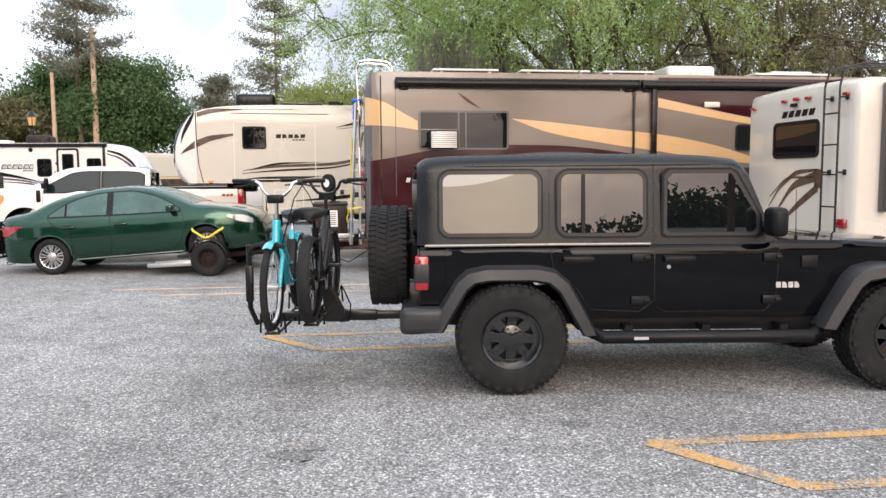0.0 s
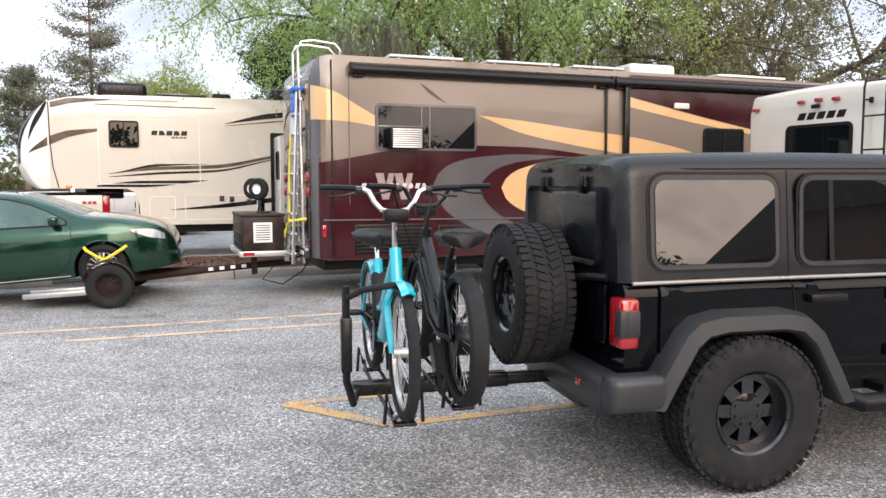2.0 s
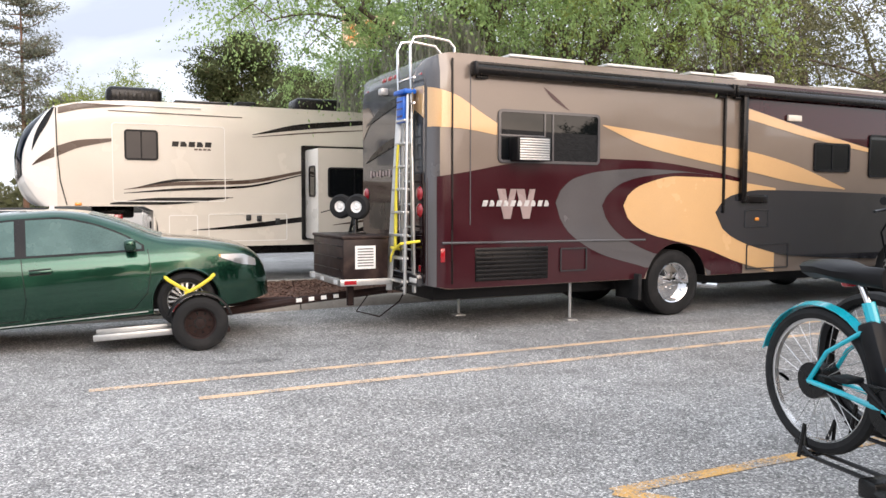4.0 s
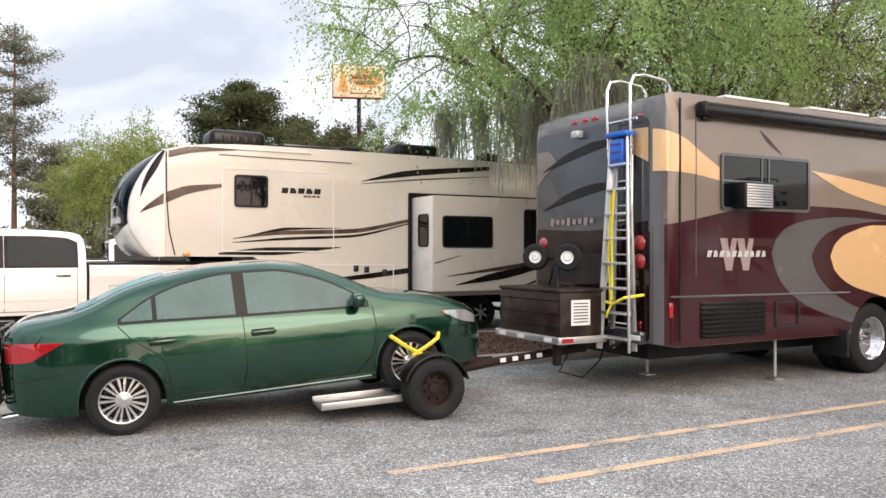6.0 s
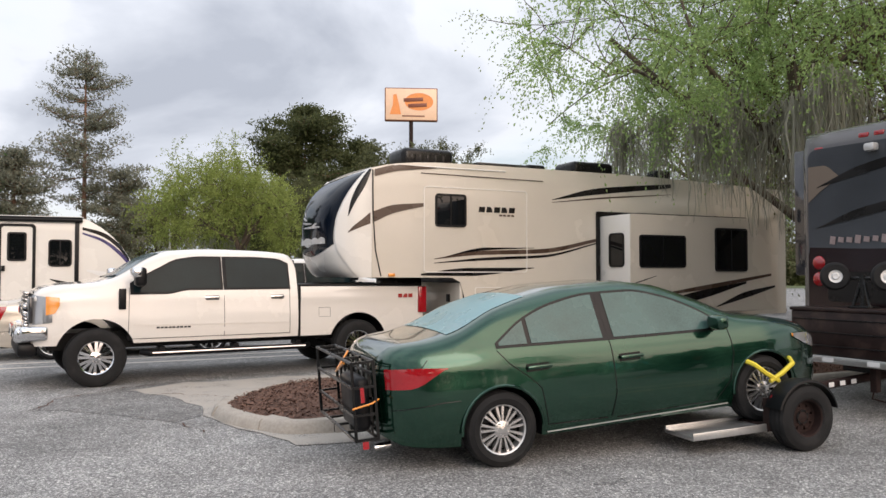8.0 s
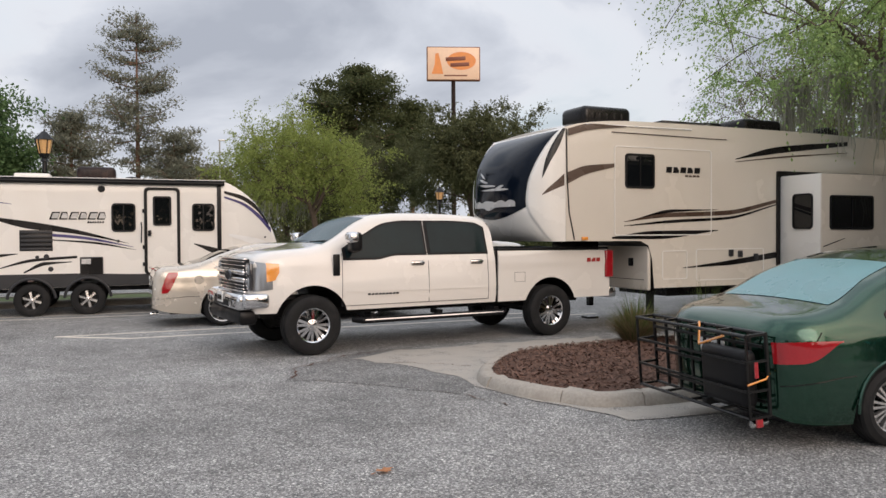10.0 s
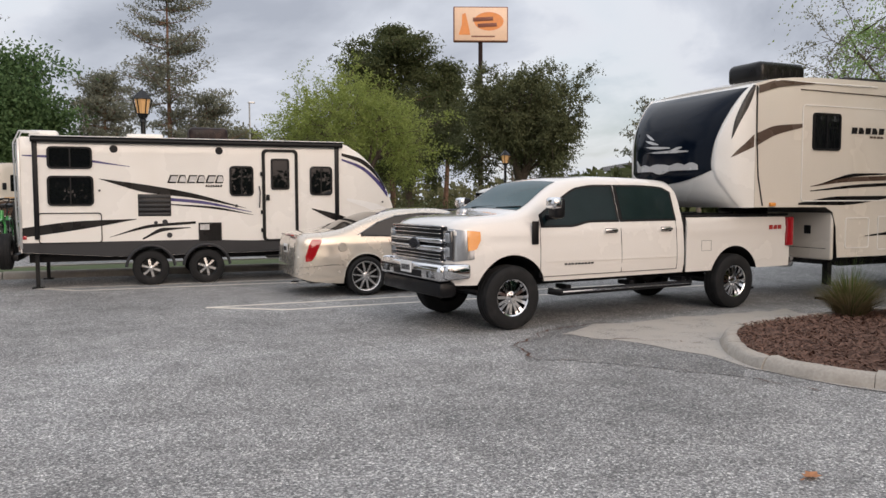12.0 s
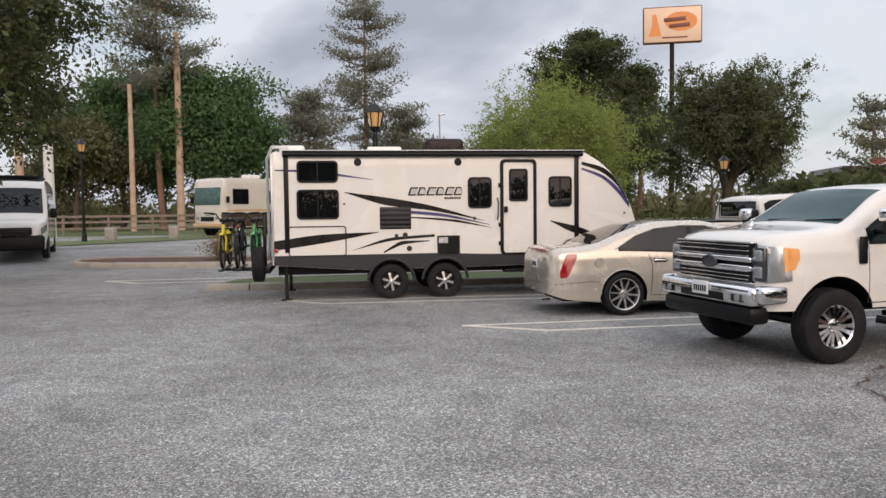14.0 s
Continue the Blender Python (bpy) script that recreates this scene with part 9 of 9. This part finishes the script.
# folded cargo carrier on the saloon's tail
carrier = thing("cargo_carrier", pose(-6.83, 14.41, 0, 0, -4.3, 1.0) @ pose(-1.11, 0.05, 0.36), "folded black steel cargo carrier on the saloon's hitch", "cargo carrier")
W_ = 0.74
for x in (-0.09, 0.09):
    bm = tube(B(), [(x, -W_, 0.0), (x, -W_, 0.62), (x, W_, 0.62), (x, W_, 0.0)], 0.015, 8, True)
    part("frame", bm, steel_black, carrier)
for k in range(9):
    y = -W_ + 2 * W_ * k / 8
    part("bar", box(B(), (0.09, y, 0.31), (0.02, 0.022, 0.62)), steel_black, carrier)
    if k % 2 == 0:
        part("strut", box(B(), (0, y, 0.62), (0.2, 0.02, 0.02)), steel_black, carrier)
        part("strut", box(B(), (0, y, 0.0), (0.2, 0.02, 0.02)), steel_black, carrier)
for z in (0.2, 0.42):
    part("rail", box(B(), (-0.09, 0, z), (0.02, 2 * W_, 0.02)), steel_black, carrier)
    for s in (1, -1):
        part("side_bar", box(B(), (0, s * W_, z), (0.2, 0.02, 0.02)), steel_black, carrier)
for z in (0.10, 0.31, 0.52):
    part("cross_bar", box(B(), (0.075, 0, z), (0.012, 2 * W_ - 0.04, 0.025)), steel_black, carrier)
part("hitch_bar", box(B(), (0.26, -0.05, -0.02), (0.5, 0.06, 0.06), 0.01), steel_black, carrier)
part("reflector", box(B(), (-0.02, -W_ - 0.012, 0.36), (0.03, 0.01, 0.12)), red_lens, carrier)
part("reflector", box(B(), (-0.02, -W_ - 0.012, -0.04), (0.05, 0.02, 0.06)), red_lens, carrier)
part("strap", tube(B(), [(-0.11, -W_ - 0.02, 0.26), (0.05, -W_ - 0.03, 0.29), (0.12, -W_ + 0.02, 0.31)], 0.008, 6), amber_lens, carrier)
part("strap", tube(B(), [(-0.10, -0.5, 0.60), (-0.11, -0.2, 0.5), (0.05, 0.0, 0.64)], 0.010, 6), amber_lens, carrier)
part("bag", box(B(), (0.0, -0.40, 0.27), (0.13, 0.55, 0.44), 0.05, None, 3), black_plastic, carrier)

# ---- cargo box, jack wheels and stepladder behind the coach ----
cb = thing("cargo_box", pose(-1.242, 14.618, 0, 0, 0, 7.8), "dark stained wooden cargo box on a hitch frame", "cargo box")
bx0, bx1, by0, by1 = -1.15, -0.55, -0.62, 0.62
part("box", box(B(), ((bx0 + bx1) / 2, 0, 0.92), (bx1 - bx0, by1 - by0, 0.5), 0.012), box_wood, cb)
part("lid", box(B(), ((bx0 + bx1) / 2, 0, 1.19), (bx1 - bx0 + 0.03, by1 - by0 + 0.03, 0.04), 0.01), box_wood, cb)
for k in range(3):
    part("board_edge", box(B(), (bx0 - 0.006, 0, 0.78 + k * 0.15), (0.012, by1 - by0 - 0.02, 0.012), 0.003), decal_black, cb)
lab = part("notice", box(B(), (-0.86, by0 - 0.004, 0.94), (0.27, 0.008, 0.29)), decal_white, cb, "white notice with grey lines")
for k in range(7):
    part("notice_line", box(B(), (-0.86, by0 - 0.010, 0.835 + k * 0.035), (0.21, 0.003, 0.012)), grey_plastic, lab)
bm = box(B(), ((bx0 + bx1) / 2, by0 - 0.02, 0.63), (bx1 - bx0 + 0.1, 0.03, 0.08), 0.006)
box(bm, (bx0 - 0.03, 0, 0.63), (0.03, by1 - by0 + 0.06, 0.08), 0.006)
box(bm, ((bx0 + bx1) / 2, by1 + 0.02, 0.63), (bx1 - bx0 + 0.1, 0.03, 0.08), 0.006)
part("frame", bm, aluminium, cb, "grey metal frame")
for y in (-0.45, 0.1, 0.5):
    part("reflector_tape", box(B(), (bx0 - 0.047, y, 0.63), (0.004, 0.14, 0.05)), decal_white, cb)
part("reflector_tape", box(B(), (bx0 + 0.08, by0 - 0.037, 0.63), (0.16, 0.004, 0.05)), red_lens, cb)
part("hitch_bar", box(B(), (-0.5, 0, 0.57), (0.9, 0.08, 0.08), 0.01), rust, cb)
part("hitch_leg", box(B(), (-0.95, -0.3, 0.45), (0.08, 0.08, 0.3), 0.01), rust, cb)
jk = thing("trailer_jack", pose(-1.242, 14.618, 0, 0, 0, 7.8) @ pose(-0.78, -0.05, 1.21), "black jack with two small white-hubbed wheels on the box", "trailer jack")
for y in (-0.36, 0.28):
    bm = lathe(B(), [(0.075, -0.05), (0.14, -0.05), (0.16, -0.03), (0.165, 0), (0.16, 0.03), (0.14, 0.05), (0.075, 0.05)], 28, pose(-0.1, y, 0.36, 0, 0, 135))
    w = part("wheel", bm, rubber, jk)
    bm = lathe(B(), [(0, 0.045), (0.03, 0.05), (0.045, 0.03), (0.085, 0.045), (0.085, -0.045), (0.045, -0.03), (0.0, -0.05)], 24, pose(-0.1, y, 0.36, 0, 0, 135))
    part("hub", bm, decal_white, w)
bm = rod(B(), (0, -0.36, 0.34), (0, 0.3, 0.34), 0.02)
rod(bm, (0, 0, 0), (0, 0, 0.38), 0.035)
rod(bm, (-0.05, 0.1, 0), (0, 0.0, 0.36), 0.02)
rod(bm, (-0.05, -0.12, 0), (0, 0.0, 0.36), 0.02)
box(bm, (0, 0, 0.012), (0.2, 0.26, 0.024), 0.005)
part("post", bm, steel_black, jk)

lad = thing("step_ladder", pose(-1.242, 14.618, 0, 0, 0, 7.8), "aluminium stepladder with a blue top, strapped to the coach", "ladder")
FEET, TOPZ = 0.50, 2.98
xa, xb = -0.50, -0.37


def rail(y, yt, x, xt, nm="rail"):
    d = Vector((xt - x, yt - y, TOPZ - FEET))
    bm = box(B(), ((x + xt) / 2, (y + yt) / 2, (FEET + TOPZ) / 2), (0.028, 0.075, d.length), 0.006, d.to_track_quat("Z", "Y").to_matrix().to_4x4())
    part(nm, bm, aluminium, lad)


rail(-1.03, -0.84, xa, xb)
rail(-0.52, -0.60, xa, xb)
rail(-0.93, -0.82, -0.33, -0.33, "rear_rail")
rail(-0.55, -0.62, -0.33, -0.33, "rear_rail")
for k in range(8):
    f = 0.06 + k * 0.115
    z = FEET + (TOPZ - FEET) * f
    y0, y1 = -1.03 + 0.19 * f, -0.52 - 0.08 * f
    part("step", box(B(), (xa + (xb - xa) * f, (y0 + y1) / 2, z), (0.09, y1 - y0, 0.03), 0.005), aluminium, lad)
    part("brace", rod(B(), (-0.33, -0.93 + 0.1 * f, z + 0.1), (-0.33, -0.55 - 0.07 * f, z + 0.1), 0.012, n=8), aluminium, lad)
part("top_cap", box(B(), (-0.36, -0.72, TOPZ + 0.02), (0.17, 0.36, 0.06), 0.02), blue_plastic, lad, "blue plastic top")
part("label_panel", box(B(), (-0.405, -0.72, TOPZ - 0.2), (0.05, 0.22, 0.32), 0.01), blue_plastic, lad, "blue plastic panel")
for k in range(3):
    part("panel_slot", box(B(), (-0.433, -0.72, TOPZ - 0.28 + k * 0.09), (0.006, 0.17, 0.02)), decal_blue, lad)
part("tie_strap", tube(B(), [(-0.45, -0.72, 2.35), (-0.47, -0.70, 1.9), (-0.48, -0.72, 1.4), (-0.50, -0.74, 1.08)], 0.016, 6), bike_yellow, lad, "yellow webbing strap")
part("tie_strap", tube(B(), [(-0.44, -0.66, 2.3), (-0.46, -0.64, 1.6), (-0.50, -0.72, 1.05)], 0.014, 6), bike_yellow, lad, "yellow webbing strap")
part("tie_strap", tube(B(), [(-0.34, -0.5, 1.02), (-0.52, -0.66, 1.06), (-0.54, -0.80, 1.04), (-0.53, -0.98, 1.12), (-0.3, -1.05, 1.15)], 0.018, 6), bike_yellow, lad, "yellow webbing strap")
part("strap_tail", tube(B(), [(-0.53, -0.78, 1.05), (-0.56, -0.74, 0.95), (-0.55, -0.70, 0.88)], 0.014, 6), bike_yellow, lad)
part("ladder_hook", rod(B(), (-0.25, -0.72, 0.62), (-0.5, -0.72, 0.54), 0.02), steel_black, lad)
